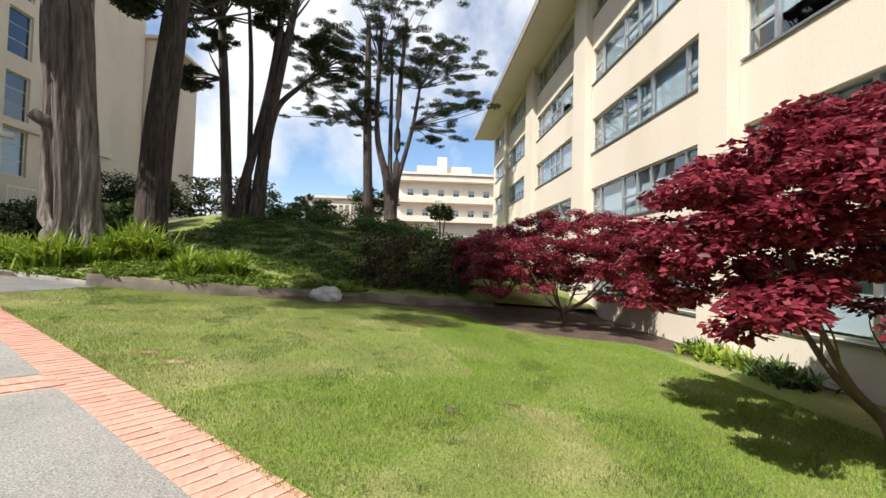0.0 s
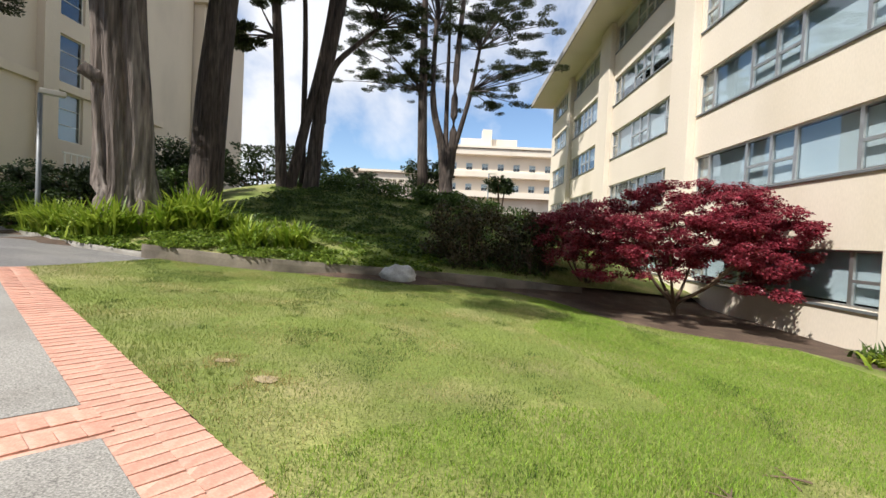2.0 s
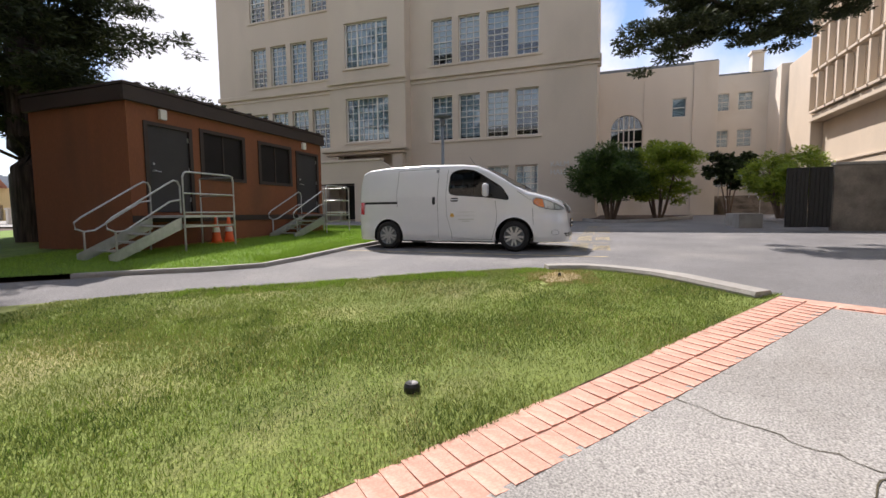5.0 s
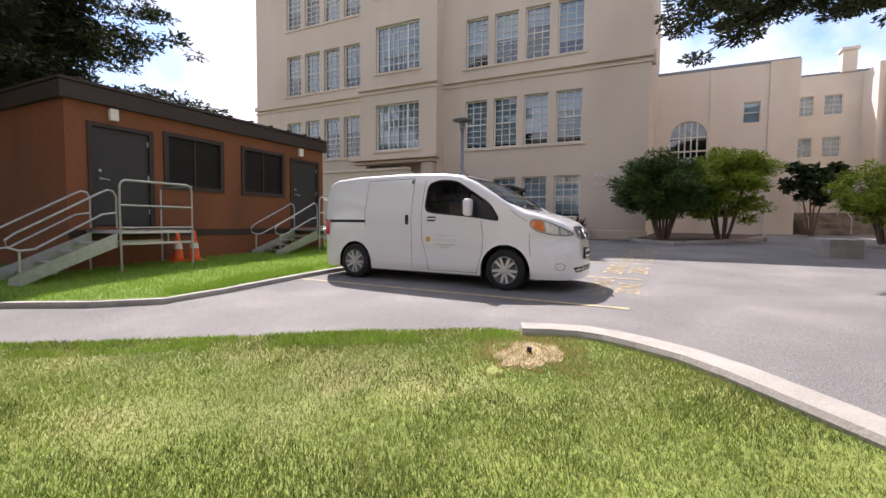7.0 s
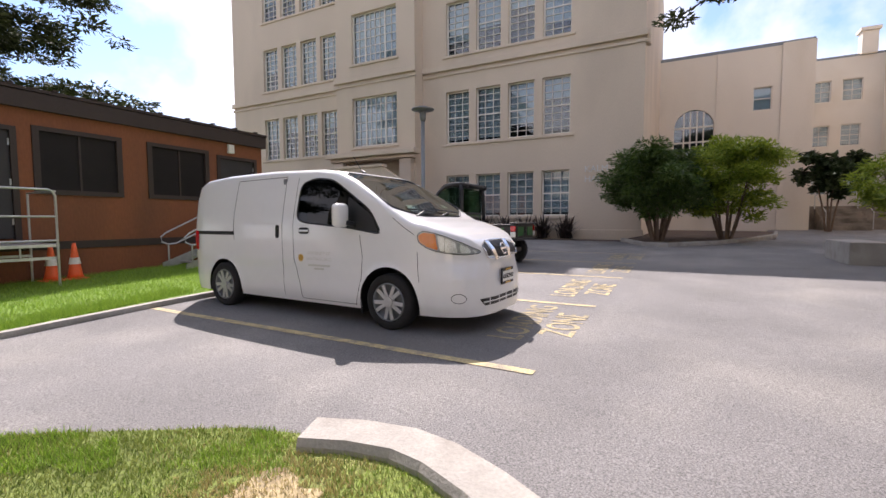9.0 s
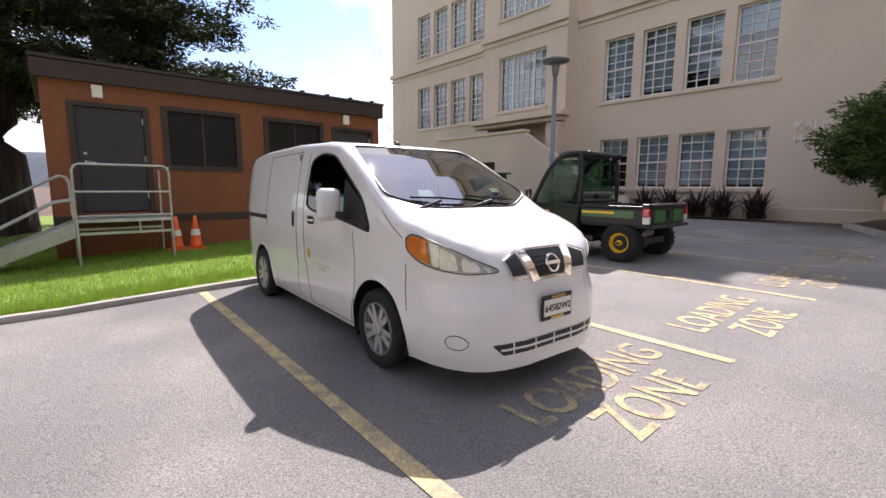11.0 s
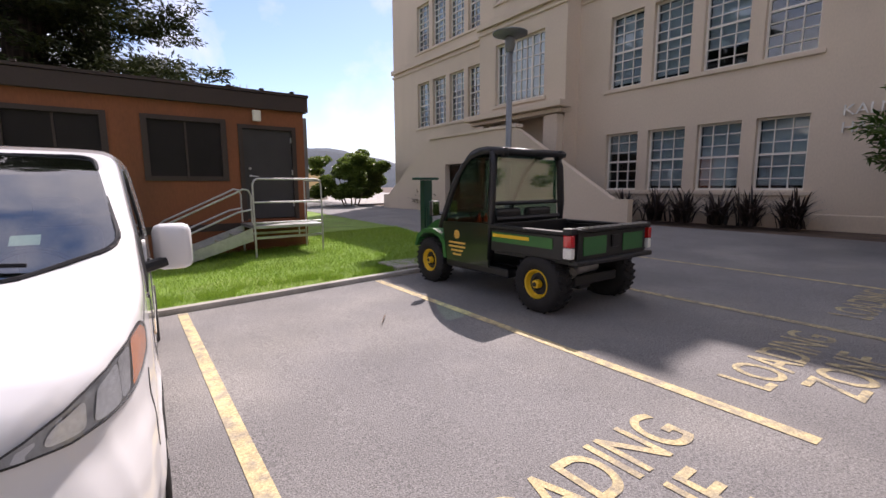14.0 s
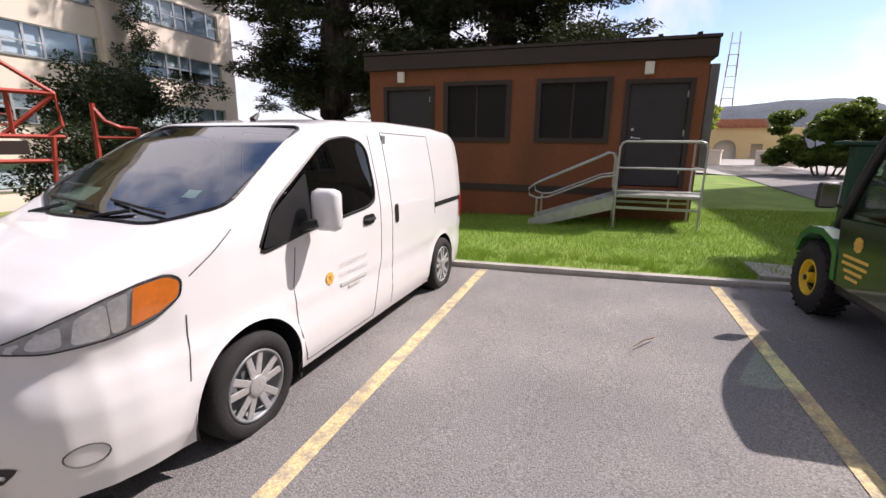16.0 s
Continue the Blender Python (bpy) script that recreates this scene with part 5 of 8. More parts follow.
    box(bm, -0.08, 0.08, -0.008, 0.008, -0.013, 0.013, 0.003, tilt)
    part("badge", bm, M_CHROME, grille, "plain chrome ring badge")
    nose_patch("lower_intake", rounded([(-0.56, 0.385), (0.56, 0.385), (0.48, 0.305), (-0.48, 0.305)], 0.02), 0.006, M_BLACK, van, "black lower air intake")
    for k, z in enumerate((0.345,)):
        bm = bmesh.new()
        tube(bm, [front(u / 20, z, 0.012) for u in range(-10, 11)], 0.008, 6)
        part("intake_bar", bm, M_VANWHITE, van)
    for u in (-0.4, -0.2, 0.0, 0.2, 0.4):
        bm = bmesh.new()
        tube(bm, [front(u, 0.305, 0.01), front(u, 0.385, 0.01)], 0.006, 6)
        part("intake_bar", bm, M_VANWHITE, van)
    pc = front(0, 0.585, 0.03)
    bm = bmesh.new()
    box(bm, -0.165, 0.165, -0.012, 0.004, -0.09, 0.09, 0.006, Matrix.Translation(pc))
    holder = part("plate_frame", bm, M_BLACK, van, "black licence plate frame")
    bm = bmesh.new()
    box(bm, -0.15, 0.15, 0.004, 0.008, -0.058, 0.058, 0, Matrix.Translation(pc))
    part("licence_plate", bm, M_PLATE, holder, "white licence plate with dark numbers")
    for word, size, dz, m in (("64582W2", 0.072, -0.026, M_BLACK), ("ANTIOCH", 0.034, 0.063, M_GOLD)):
        me = text_mesh(word, size)
        me.materials.append(m)
        ob = new("lettering", me)
        ob.parent = holder
        ob.matrix_basis = Matrix.Translation(pc + Vector((0, 0.010, dz))) @ pose(0, 0, 0, 90, 0, 180)
    bm = bmesh.new()
    box(bm, -0.07, 0.07, 0.004, 0.008, -0.084, -0.066, 0, Matrix.Translation(pc))
    part("dealer_bar", bm, M_GOLD, holder)
    # writing on the door
    for sgn in (-1, 1):
        for word, size, z in (("UNIVERSITY OF", 0.055, 0.80), ("SAN FRANCISCO", 0.055, 0.73)):
            me = text_mesh(word, size, 0.0)
            me.materials.append(M_LETTER)
            ob = new("lettering", me)
            ob.parent = van
            ob.matrix_basis = pose(sgn * (van_half(0.42, z) + 0.007), 0.42, z, 90, 0, 90 * sgn)
        for w, z in ((0.36, 0.67), (0.16, 0.63)):
            bm = bmesh.new()
            x = van_half(0.42, z) + 0.004
            box(bm, min(sgn * x, sgn * (x + 0.003)), max(sgn * x, sgn * (x + 0.003)), 0.42 - w / 2, 0.42 + w / 2, z - 0.012, z + 0.012)
            part("lettering_bar", bm, M_LETTER, van)
        bm = bmesh.new()
        x, yc = van_half(0.42, 0.76) + 0.006, 0.42 + (-0.31 if sgn > 0 else 0.31)
        for k in range(4):
            box(bm, -0.002, 0.002, -0.045, 0.045, -0.012, 0.012, 0, pose(sgn * x, yc, 0.755, 45 * k, 0, 0))
        part("emblem", bm, M_GOLD, van, "plain gold star emblem")
    # wipers, aerial, cabin
    for x0, x1 in ((0.10, 0.60), (-0.48, 0.04)):
        bm = bmesh.new()
        tube(bm, [(x0, 1.60, top_z(x0, 1.60) + 0.03), ((x0 + x1) / 2, 1.575, top_z(x0, 1.575) + 0.035), (x1, 1.53, top_z(x1, 1.53) + 0.02)], 0.009, 6)
        tube(bm, [(x1, 1.66, top_z(x1, 1.66) + 0.01), ((x0 + x1) / 2, 1.60, top_z(x0, 1.60) + 0.03)], 0.012, 6)
        part("wiper", bm, M_BLACK, van)
    bm = bmesh.new()
    tube(bm, [(0.0, 0.42, 1.85), (0.0, 0.36, 1.90)], [0.03, 0.012], 8)
    tube(bm, [(0.0, 0.36, 1.90), (0.0, 0.22, 2.09)], 0.004, 5)
    part("aerial", bm, M_BLACK, van)
    bm = bmesh.new()
    box(bm, -0.76, 0.76, 1.02, 1.52, 0.75, 1.10, 0.06)
    part("dashboard", bm, M_BLACK, van)
    # unseen blocks added to keep sun from leaking through the nose
    bm = bmesh.new()
    box(bm, -0.76, 0.76, 1.53, 1.75, 0.62, 1.12, 0.03)
    box(bm, -0.44, 0.44, 1.76, 2.2, 0.3, 0.95, 0.03)
    part("engine_bay", bm, M_BLACK, van)
    bm = bmesh.new()
    box(bm, -0.78, 0.78, -0.28, -0.22, 0.3, 1.75)
    part("bulkhead", bm, M_GREYMETAL, van)
    for sx in (-0.38, 0.38):
        bm = bmesh.new()
        box(bm, sx - 0.24, sx + 0.24, 0.05, 0.55, 0.55, 0.78, 0.05)
        box(bm, sx - 0.23, sx + 0.23, -0.08, 0.06, 0.7, 1.35, 0.05)
        box(bm, sx - 0.13, sx + 0.13, -0.07, 0.02, 1.36, 1.55, 0.04)
        part("seat", bm, M_GREYMETAL, van)
    bm = bmesh.new()
    ring = [Vector((-0.38 + 0.19 * math.cos(a), 0.86 + 0.06 * math.sin(a), 1.12 + 0.18 * math.sin(a))) for a in (2 * math.pi * k / 24 for k in range(25))]
    tube(bm, ring, 0.014, 6, False)
    part("steering_wheel", bm, M_BLACK, van)
    return van


build_van()

# ---- green utility vehicle ----


M_UTDOOR = mat("near_black_green_paint", (0.008, 0.016, 0.011), 0.3, var=0.15, scale=4, bump=0.03, coat=0.6)


def build_utility():
    """Local +y is the vehicle's front; it stands nose to the kerb."""
    ut = thing("utility_vehicle", (-19.37, -0.45, 0.872), "green and black utility vehicle with cab, load bed and yellow wheels", "utility vehicle", turn=180.5)
    R = 0.335
    glass = glass_mat("cab_glass", (0.70, 0.88, 0.78), 0.74, 0.12)

    def add(name, fill, m, label="", smooth=False, parent=None):
        bm = bmesh.new()
        fill(bm)
        return part(name, bm, m, parent or ut, label, smooth)

    for y in (1.07, -1.07):
        for sgn in (-1, 1):
            w = wheel(ut, sgn * 0.61, y, R, R, 0.27 if y < 0 else 0.23, sgn, 0, M_YELLOW, 0.17)
            bm = bmesh.new()
            for k in range(26):
                a = 2 * math.pi * k / 26
                for s in (-1, 1):
                    box(bm, -0.05, 0.05, -0.012, 0.012, -0.008, 0.012, 0, pose(sgn * 0.61 + s * 0.06, y, R) @ Matrix.Rotation(a + 0.06 * s, 4, "X") @ pose(0, 0, R + 0.002, 0, 0, 25 * s))
            part("tread_block", bm, M_RUBBER, w)
    add("chassis", lambda bm: (box(bm, -0.40, 0.40, -1.35, 1.35, 0.30, 0.42, 0.02), box(bm, -0.12, 0.12, -1.2, -0.7, 0.2, 0.5, 0.03), tube(bm, [(-0.55, -1.07, R), (0.55, -1.07, R)], 0.05), tube(bm, [(-0.55, 1.07, R), (0.55, 1.07, R)], 0.04)), M_BLACK)
    add("exhaust", lambda bm: tube(bm, [(0.15, -1.2, 0.48), (-0.3, -1.25, 0.48), (-0.42, -1.3, 0.46)], 0.07, 12), M_GALV)
    # bonnet and wings
    add("bonnet", lambda bm: (prism_x(bm, [(0.72, 0.50), (1.50, 0.50), (1.58, 0.62), (1.54, 0.80), (1.30, 0.92), (0.80, 1.0), (0.72, 1.0)], -0.42, 0.42)), M_GREEN, "green bonnet")
    for sgn in (-1, 1):
        def wing(bm):
            pts = [(0.66, 0.42), (0.70, 0.66), (0.80, 0.76), (1.0, 0.82), (1.25, 0.80), (1.42, 0.70), (1.50, 0.52)]
            inner = [(y * 1.0, z - 0.07 if 0 < k < 6 else z) for k, (y, z) in enumerate(pts)]
            a = sgn * 0.40, sgn * 0.70
            prism_x(bm, pts + [(1.44, 0.52), (1.36, 0.66), (1.22, 0.74), (1.0, 0.755), (0.84, 0.70), (0.76, 0.62), (0.73, 0.42)], min(a), max(a))
        add("wing", wing, M_GREEN, "green front wing")
        add("head_lamp", lambda bm: box(bm, min(sgn * 0.2, sgn * 0.38), max(sgn * 0.2, sgn * 0.38), 1.53, 1.585, 0.66, 0.75, 0.01), M_PLATE)
        add("side_sill", lambda bm: box(bm, min(sgn * 0.42, sgn * 0.66), max(sgn * 0.42, sgn * 0.66), -0.55, 0.72, 0.30, 0.42, 0.03), M_BLACK)
        door = add("door", lambda bm: prism_x(bm, [(-0.22, 0.40), (0.66, 0.40), (0.70, 0.66), (0.76, 0.94), (0.20, 0.96), (-0.22, 0.96)], min(sgn * 0.66, sgn * 0.69), max(sgn * 0.66, sgn * 0.69)), M_UTDOOR, "near-black green door panel")
        bm = bmesh.new()
        for k in range(4):
            box(bm, -0.003, 0.003, -0.06, 0.06, -0.016, 0.016, 0, pose(sgn * 0.694, 0.42, 0.78, 45 * k, 0, 0))
        part("emblem", bm, M_GOLD, door, "plain gold emblem")
        for k, w in enumerate((0.36, 0.36, 0.26, 0.18)):
            bm = bmesh.new()
            box(bm, min(sgn * 0.691, sgn * 0.695), max(sgn * 0.691, sgn * 0.695), 0.42 - w / 2, 0.42 + w / 2, 0.65 - 0.055 * k, 0.675 - 0.055 * k)
            part("lettering_bar", bm, M_GOLD, door)
        # cab frame
        add("cab_post", lambda bm: tube(bm, [(sgn * 0.66, 0.84, 0.86), (sgn * 0.65, 0.74, 1.08), (sgn * 0.645, 0.62, 1.32), (sgn * 0.635, 0.48, 1.56), (sgn * 0.62, 0.34, 1.73), (sgn * 0.61, 0.18, 1.84), (sgn * 0.60, -0.02, 1.89), (sgn * 0.60, -0.2, 1.89)], 0.042, 10), M_BLACK, "black cab post", True)
        add("rear_post", lambda bm: tube(bm, [(sgn * 0.66, -0.24, 0.5), (sgn * 0.66, -0.25, 1.2), (sgn * 0.63, -0.24, 1.7), (sgn * 0.60, -0.20, 1.87)], 0.05, 10), M_BLACK, "", True)
        g = add("side_glass", lambda bm: prism_x(bm, [(-0.20, 0.94), (0.76, 0.94), (0.58, 1.30), (0.36, 1.66), (0.18, 1.80), (-0.16, 1.80)], min(sgn * 0.635, sgn * 0.643), max(sgn * 0.635, sgn * 0.643)), glass, "clear cab side window")
        mir = add("wing_mirror", lambda bm: box(bm, -0.075, 0.075, -0.03, 0.03, -0.11, 0.11, 0.025, pose(sgn * 0.80, 0.80, 1.13)), M_BLACK, "", True)
        add("mirror_glass", lambda bm: box(bm, -0.06, 0.06, -0.004, 0.004, -0.095, 0.095, 0.002, pose(sgn * 0.80, 0.765, 1.13)), M_CHROME, "", False, mir)
        add("mirror_arm", lambda bm: tube(bm, [(sgn * 0.66, 0.80, 1.02), (sgn * 0.78, 0.82, 1.08)], 0.012, 6), M_BLACK, "", False, mir)
        add("work_lamp", lambda bm: lathe(bm, [(0.02, -0.04), (0.06, -0.01), (0.065, 0.04), (0.05, 0.05)], 16, pose(sgn * 0.52, -0.30, 1.86, 90, 0, 0)), M_BLACK, "", True)
        # bed
        add("bed_side", lambda bm: (box(bm, min(sgn * 0.68, sgn * 0.73), max(sgn * 0.68, sgn * 0.73), -1.52, -0.32, 0.64, 0.92, 0.015), box(bm, min(sgn * 0.66, sgn * 0.76), max(sgn * 0.66, sgn * 0.76), -1.54, -0.30, 0.925, 0.965, 0.012)), M_BLACK, "black load bed side")
        add("bed_stripe", lambda bm: box(bm, min(sgn * 0.7305, sgn * 0.736), max(sgn * 0.7305, sgn * 0.736), -1.30, -0.34, 0.76, 0.88), M_GREEN, "green side panel")
        add("yellow_stripe", lambda bm: box(bm, min(sgn * 0.737, sgn * 0.74), max(sgn * 0.737, sgn * 0.74), -0.96, -0.36, 0.82, 0.86), M_YELLOW)
        add("tail_lamp", lambda bm: box(bm, min(sgn * 0.70, sgn * 0.765), max(sgn * 0.70, sgn * 0.765), -1.57, -1.46, 0.80, 0.93, 0.012), M_REDLENS, "red tail lamp")
        add("reverse_lamp", lambda bm: box(bm, min(sgn * 0.70, sgn * 0.765), max(sgn * 0.70, sgn * 0.765), -1.57, -1.46, 0.68, 0.795, 0.012), M_PLATE, "white reversing lamp")
        add("bed_corner", lambda bm: box(bm, min(sgn * 0.64, sgn * 0.755), max(sgn * 0.64, sgn * 0.755), -1.56, -1.44, 0.935, 1.0, 0.015), M_BLACK)
    add("bed_floor", lambda bm: box(bm, -0.675, 0.675, -1.5, -0.32, 0.60, 0.66, 0.01), M_BLACK)
    add("bed_front", lambda bm: box(bm, -0.675, 0.675, -0.36, -0.31, 0.66, 0.98, 0.01), M_BLACK)
    gate = add("tailgate", lambda bm: (box(bm, -0.63, 0.63, -1.56, -1.50, 0.62, 0.95, 0.015), box(bm, -0.66, 0.66, -1.60, -1.49, 0.955, 0.99, 0.012), box(bm, -0.72, 0.72, -1.62, -1.50, 0.60, 0.655, 0.02)), M_BLACK, "black tailgate with green panels")
    for x in (-0.36, 0.36):
        add("gate_panel", lambda bm: box(bm, x - 0.2, x + 0.2, -1.572, -1.561, 0.70, 0.90, 0.004), M_GREEN, "", False, gate)
    add("gate_latch", lambda bm: box(bm, -0.06, 0.06, -1.585, -1.561, 0.76, 0.90, 0.01), M_BLACK, "", False, gate)
    for k in range(12):
        add("gate_clip", lambda bm: box(bm, -0.60 + k * 0.105, -0.54 + k * 0.105, -1.59, -1.50, 0.992, 1.004), M_GALV, "", False, gate)
    add("rear_window_frame", lambda bm: (tube(bm, [(-0.6, -0.22, 1.22), (0.6, -0.22, 1.22)], 0.025), tube(bm, [(-0.6, -0.26, 1.02), (0.6, -0.26, 1.02)], 0.035)), M_BLACK)
    rg = add("rear_window", lambda bm: box(bm, -0.58, 0.58, -0.215, -0.208, 1.24, 1.80), glass, "clear rear window")
    ws = add("windscreen", lambda bm: [bm.faces.new([bm.verts.new(p) for p in ((-0.64, 0.86, 0.92), (0.64, 0.86, 0.92), (0.60, 0.40, 1.68), (-0.60, 0.40, 1.68))]), bm.faces.new([bm.verts.new(p) for p in ((-0.60, 0.40, 1.68), (0.60, 0.40, 1.68), (0.58, 0.10, 1.88), (-0.58, 0.10, 1.88))])], G_CAR, "clear windscreen")
    add("roof", lambda bm: prism_x(bm, [(-0.34, 1.83), (-0.36, 1.88), (-0.30, 1.925), (-0.1, 1.945), (0.08, 1.935), (0.22, 1.895), (0.34, 1.80), (0.30, 1.79), (0.16, 1.86)], -0.62, 0.62), M_BLACK, "black plastic cab roof", True)
    add("dashboard", lambda bm: box(bm, -0.62, 0.62, 0.52, 0.78, 0.80, 1.0, 0.03), M_BLACK)
    for x in (-0.3, 0.3):
        seat = add("seat", lambda bm: (box(bm, x - 0.24, x + 0.24, -0.12, 0.34, 0.56, 0.68, 0.03), box(bm, x - 0.23, x + 0.23, -0.2, -0.08, 0.66, 1.15, 0.04)), M_BLACK)
    add("steering_wheel", lambda bm: tube(bm, [Vector((-0.3 + 0.17 * math.cos(a), 0.40 + 0.10 * math.sin(a), 1.04 + 0.13 * math.sin(a))) for a in (2 * math.pi * k / 24 for k in range(25))], 0.013, 6, False), M_BLACK)
    add("steering_column", lambda bm: tube(bm, [(-0.3, 0.62, 0.9), (-0.3, 0.40, 1.04)], 0.02, 6), M_BLACK)
    add("front_bumper", lambda bm: (tube(bm, [(-0.45, 1.62, 0.45), (0.45, 1.62, 0.45)], 0.03), tube(bm, [(-0.3, 1.40, 0.40), (-0.3, 1.64, 0.45), (-0.3, 1.64, 0.72), (0.3, 1.64, 0.72), (0.3, 1.64, 0.45), (0.3, 1.40, 0.40)], 0.022)), M_BLACK)
    ut.scale = (1.05, 1.03, 1.03)
    return ut


def prism_x(bm, pts, x0, x1):
    """A slab with the outline pts in y and z, between x0 and x1."""
    a = [bm.verts.new((x0, y, z)) for y, z in pts]
    b = [bm.verts.new((x1, y, z)) for y, z in pts]
    faces = [bm.faces.new(a[::-1]), bm.faces.new(b)]
    for k in range(len(pts)):
        faces.append(bm.faces.new((a[k], a[(k + 1) % len(pts)], b[(k + 1) % len(pts)], b[k])))
    bmesh.ops.recalc_face_normals(bm, faces=faces)


build_utility()

# charging post on its pad before the vehicle
post = thing("charging_post", (-18.95, -2.72, 0.97), "dark green charging post on a pale concrete pad", "post")
bm = bmesh.new()
box(bm, -0.55, 0.45, -0.35, 0.35, -0.08, 0.02, 0.01)
part("pad", bm, M_KERB, post, "pale concrete pad")
bm = bmesh.new()
box(bm, -0.49, -0.31, -0.07, 0.07, 0.021, 1.50, 0.01)
part("column", bm, M_DKGREEN, post)
bm = bmesh.new()
box(bm, -0.62, -0.16, -0.10, 0.10, 1.505, 1.55, 0.01)
part("cap", bm, M_DKGREEN, post)
bm = bmesh.new()
tube(bm, [(-0.35, 0.10, 0.06), (-0.35, 0.12, 1.0)], 0.03, 8)
box(bm, -0.46, -0.34, 0.071, 0.12, 0.7, 0.95, 0.01)
part("socket_box", bm, M_DKGREEN, post)

# ---- trees and plants ----


def leaves(name, clumps, count, size, material, parent, aspect=0.5, flat=0.5, droop=0.0, seed=1, clip_x=None, fan=0):
    """A crown of small separate leaves. clumps: (x, y, z, rx, ry, rz); leaves sit mostly in the outer shell of each clump."""
    rng = np.random.default_rng(seed)
    cl = np.array(clumps, float)
    vol = cl[:, 3] * cl[:, 4] * np.sqrt(cl[:, 5])
    which = rng.choice(len(cl), count, p=vol / vol.sum())
    d = rng.normal(size=(count, 3))
    d /= np.linalg.norm(d, axis=1, keepdims=True)
    r = rng.random(count) ** 0.45
    c = cl[which, :3] + d * cl[which, 3:6] * r[:, None]
    if clip_x is not None:
        c[:, 0] = np.minimum(c[:, 0], clip_x - rng.random(count) * 0.3)
    out = d * np.array([1, 1, 0.6]) + rng.normal(size=(count, 3)) * 0.5
    out[:, 2] = out[:, 2] * flat - droop
    out /= np.linalg.norm(out, axis=1, keepdims=True)
    up = np.array([0, 0, 1.0]) + rng.normal(size=(count, 3)) * 0.55
    side = np.cross(out, up)
    side /= np.linalg.norm(side, axis=1, keepdims=True) + 1e-9
    s = size * rng.uniform(0.6, 1.35, count)[:, None]
    v = np.empty((count, 4, 3))
    v[:, 0] = c - out * s * 0.5
    v[:, 1] = c + side * s * aspect * 0.5
    v[:, 2] = c + out * s * 0.5
    v[:, 3] = c - side * s * aspect * 0.5
    me = bpy.data.meshes.new(name)
    n = count
    me.vertices.add(4 * n)
    me.vertices.foreach_set("co", v.reshape(-1))
    me.loops.add(4 * n)
    me.loops.foreach_set("vertex_index", np.arange(4 * n, dtype=np.int32))
    me.polygons.add(n)
    me.polygons.foreach_set("loop_start", np.arange(0, 4 * n, 4, dtype=np.int32))
    me.update(calc_edges=True)
    me.materials.append(material)
    ob = new(name, me)
    if parent is not None:
        ob.parent = parent
        ob.matrix_parent_inverse = parent.matrix_basis.inverted()
    return ob


def stem(name, pts, radii, material, parent, seed=0, seg=14, ridges=0.1, fine=5):
    """A trunk or limb along points, with an uneven ridged section."""
    P = [Vector(p) for p in pts]
    dense, rad = [], []
    for i in range(len(P) - 1):
        a, b = P[max(i - 1, 0)], P[min(i + 2, len(P) - 1)]
        for k in range(fine):
            t = k / fine
            h = [0.5 * (2 * P[i][j] + (P[i + 1][j] - a[j]) * t + (2 * a[j] - 5 * P[i][j] + 4 * P[i + 1][j] - b[j]) * t * t + (-a[j] + 3 * P[i][j] - 3 * P[i + 1][j] + b[j]) * t ** 3) for j in range(3)]
            dense.append(Vector(h))
            rad.append(radii[i] * (1 - t) + radii[i + 1] * t)
    dense.append(P[-1]), rad.append(radii[-1])
    bm = bmesh.new()
    rings = []
    for i, p in enumerate(dense):
        d = (dense[min(i + 1, len(dense) - 1)] - dense[max(i - 1, 0)]).normalized()
        q = d.to_track_quat("Z", "Y")
        ring = []
        for k in range(seg):
            a = 2 * math.pi * k / seg
            r = rad[i] * (1 + ridges * 1.6 * noise.noise((math.cos(a) * 2.2, math.sin(a) * 2.2, i * 0.10 + seed * 7.3)) + ridges * 0.8 * noise.noise((math.cos(a) * 6, math.sin(a) * 6, i * 0.18 + seed)))
            ring.append(bm.verts.new(p + q @ Vector((r * math.cos(a), r * math.sin(a), 0))))
        rings.append(ring)
    for a, b in zip(rings, rings[1:]):
        for k in range(seg):
            bm.faces.new((a[k], a[(k + 1) % seg], b[(k + 1) % seg], b[k]))
    bm.faces.new(rings[-1])
    ob = part(name, bm, material, None, smooth=True)
    if parent is not None:
        ob.parent = parent
        ob.matrix_parent_inverse = parent.matrix_basis.inverted()
    return ob


def twigs_to(clumps, start, r0, material, parent, seed, name="limb", every=1):
    """Bent limbs from a place on the stem to the heart of each clump."""
    rr = random.Random(seed)
    for k, c in enumerate(clumps):
        if k % every:
            continue
        s = Vector(min(start, key=lambda p: (Vector(p) - Vector(c[:3])).length + max(0, p[2] - c[2]) * 1.5))
        e = Vector(c[:3])
        mid = s.lerp(e, 0.5) + Vector((rr.uniform(-0.3, 0.3), rr.uniform(-0.3, 0.3), rr.uniform(-0.1, 0.35))) * (e - s).length * 0.25
        stem(name, [s, mid, e], [r0, r0 * 0.6, r0 * 0.2], material, parent, k, 7, 0.05, 4)


def spread(centres, rx, rz, n, jitter, seed):
    """Many small clumps scattered round some centres."""
    rr = random.Random(seed)
    out = []
    for c in centres:
        for _ in range(n):
            k = rr.uniform(0.6, 1.2)
            out.append((c[0] + rr.gauss(0, jitter), c[1] + rr.gauss(0, jitter), c[2] + rr.gauss(0, jitter * 0.4), rx * k, rx * k, rz * k))
    return out


CY = "tree"
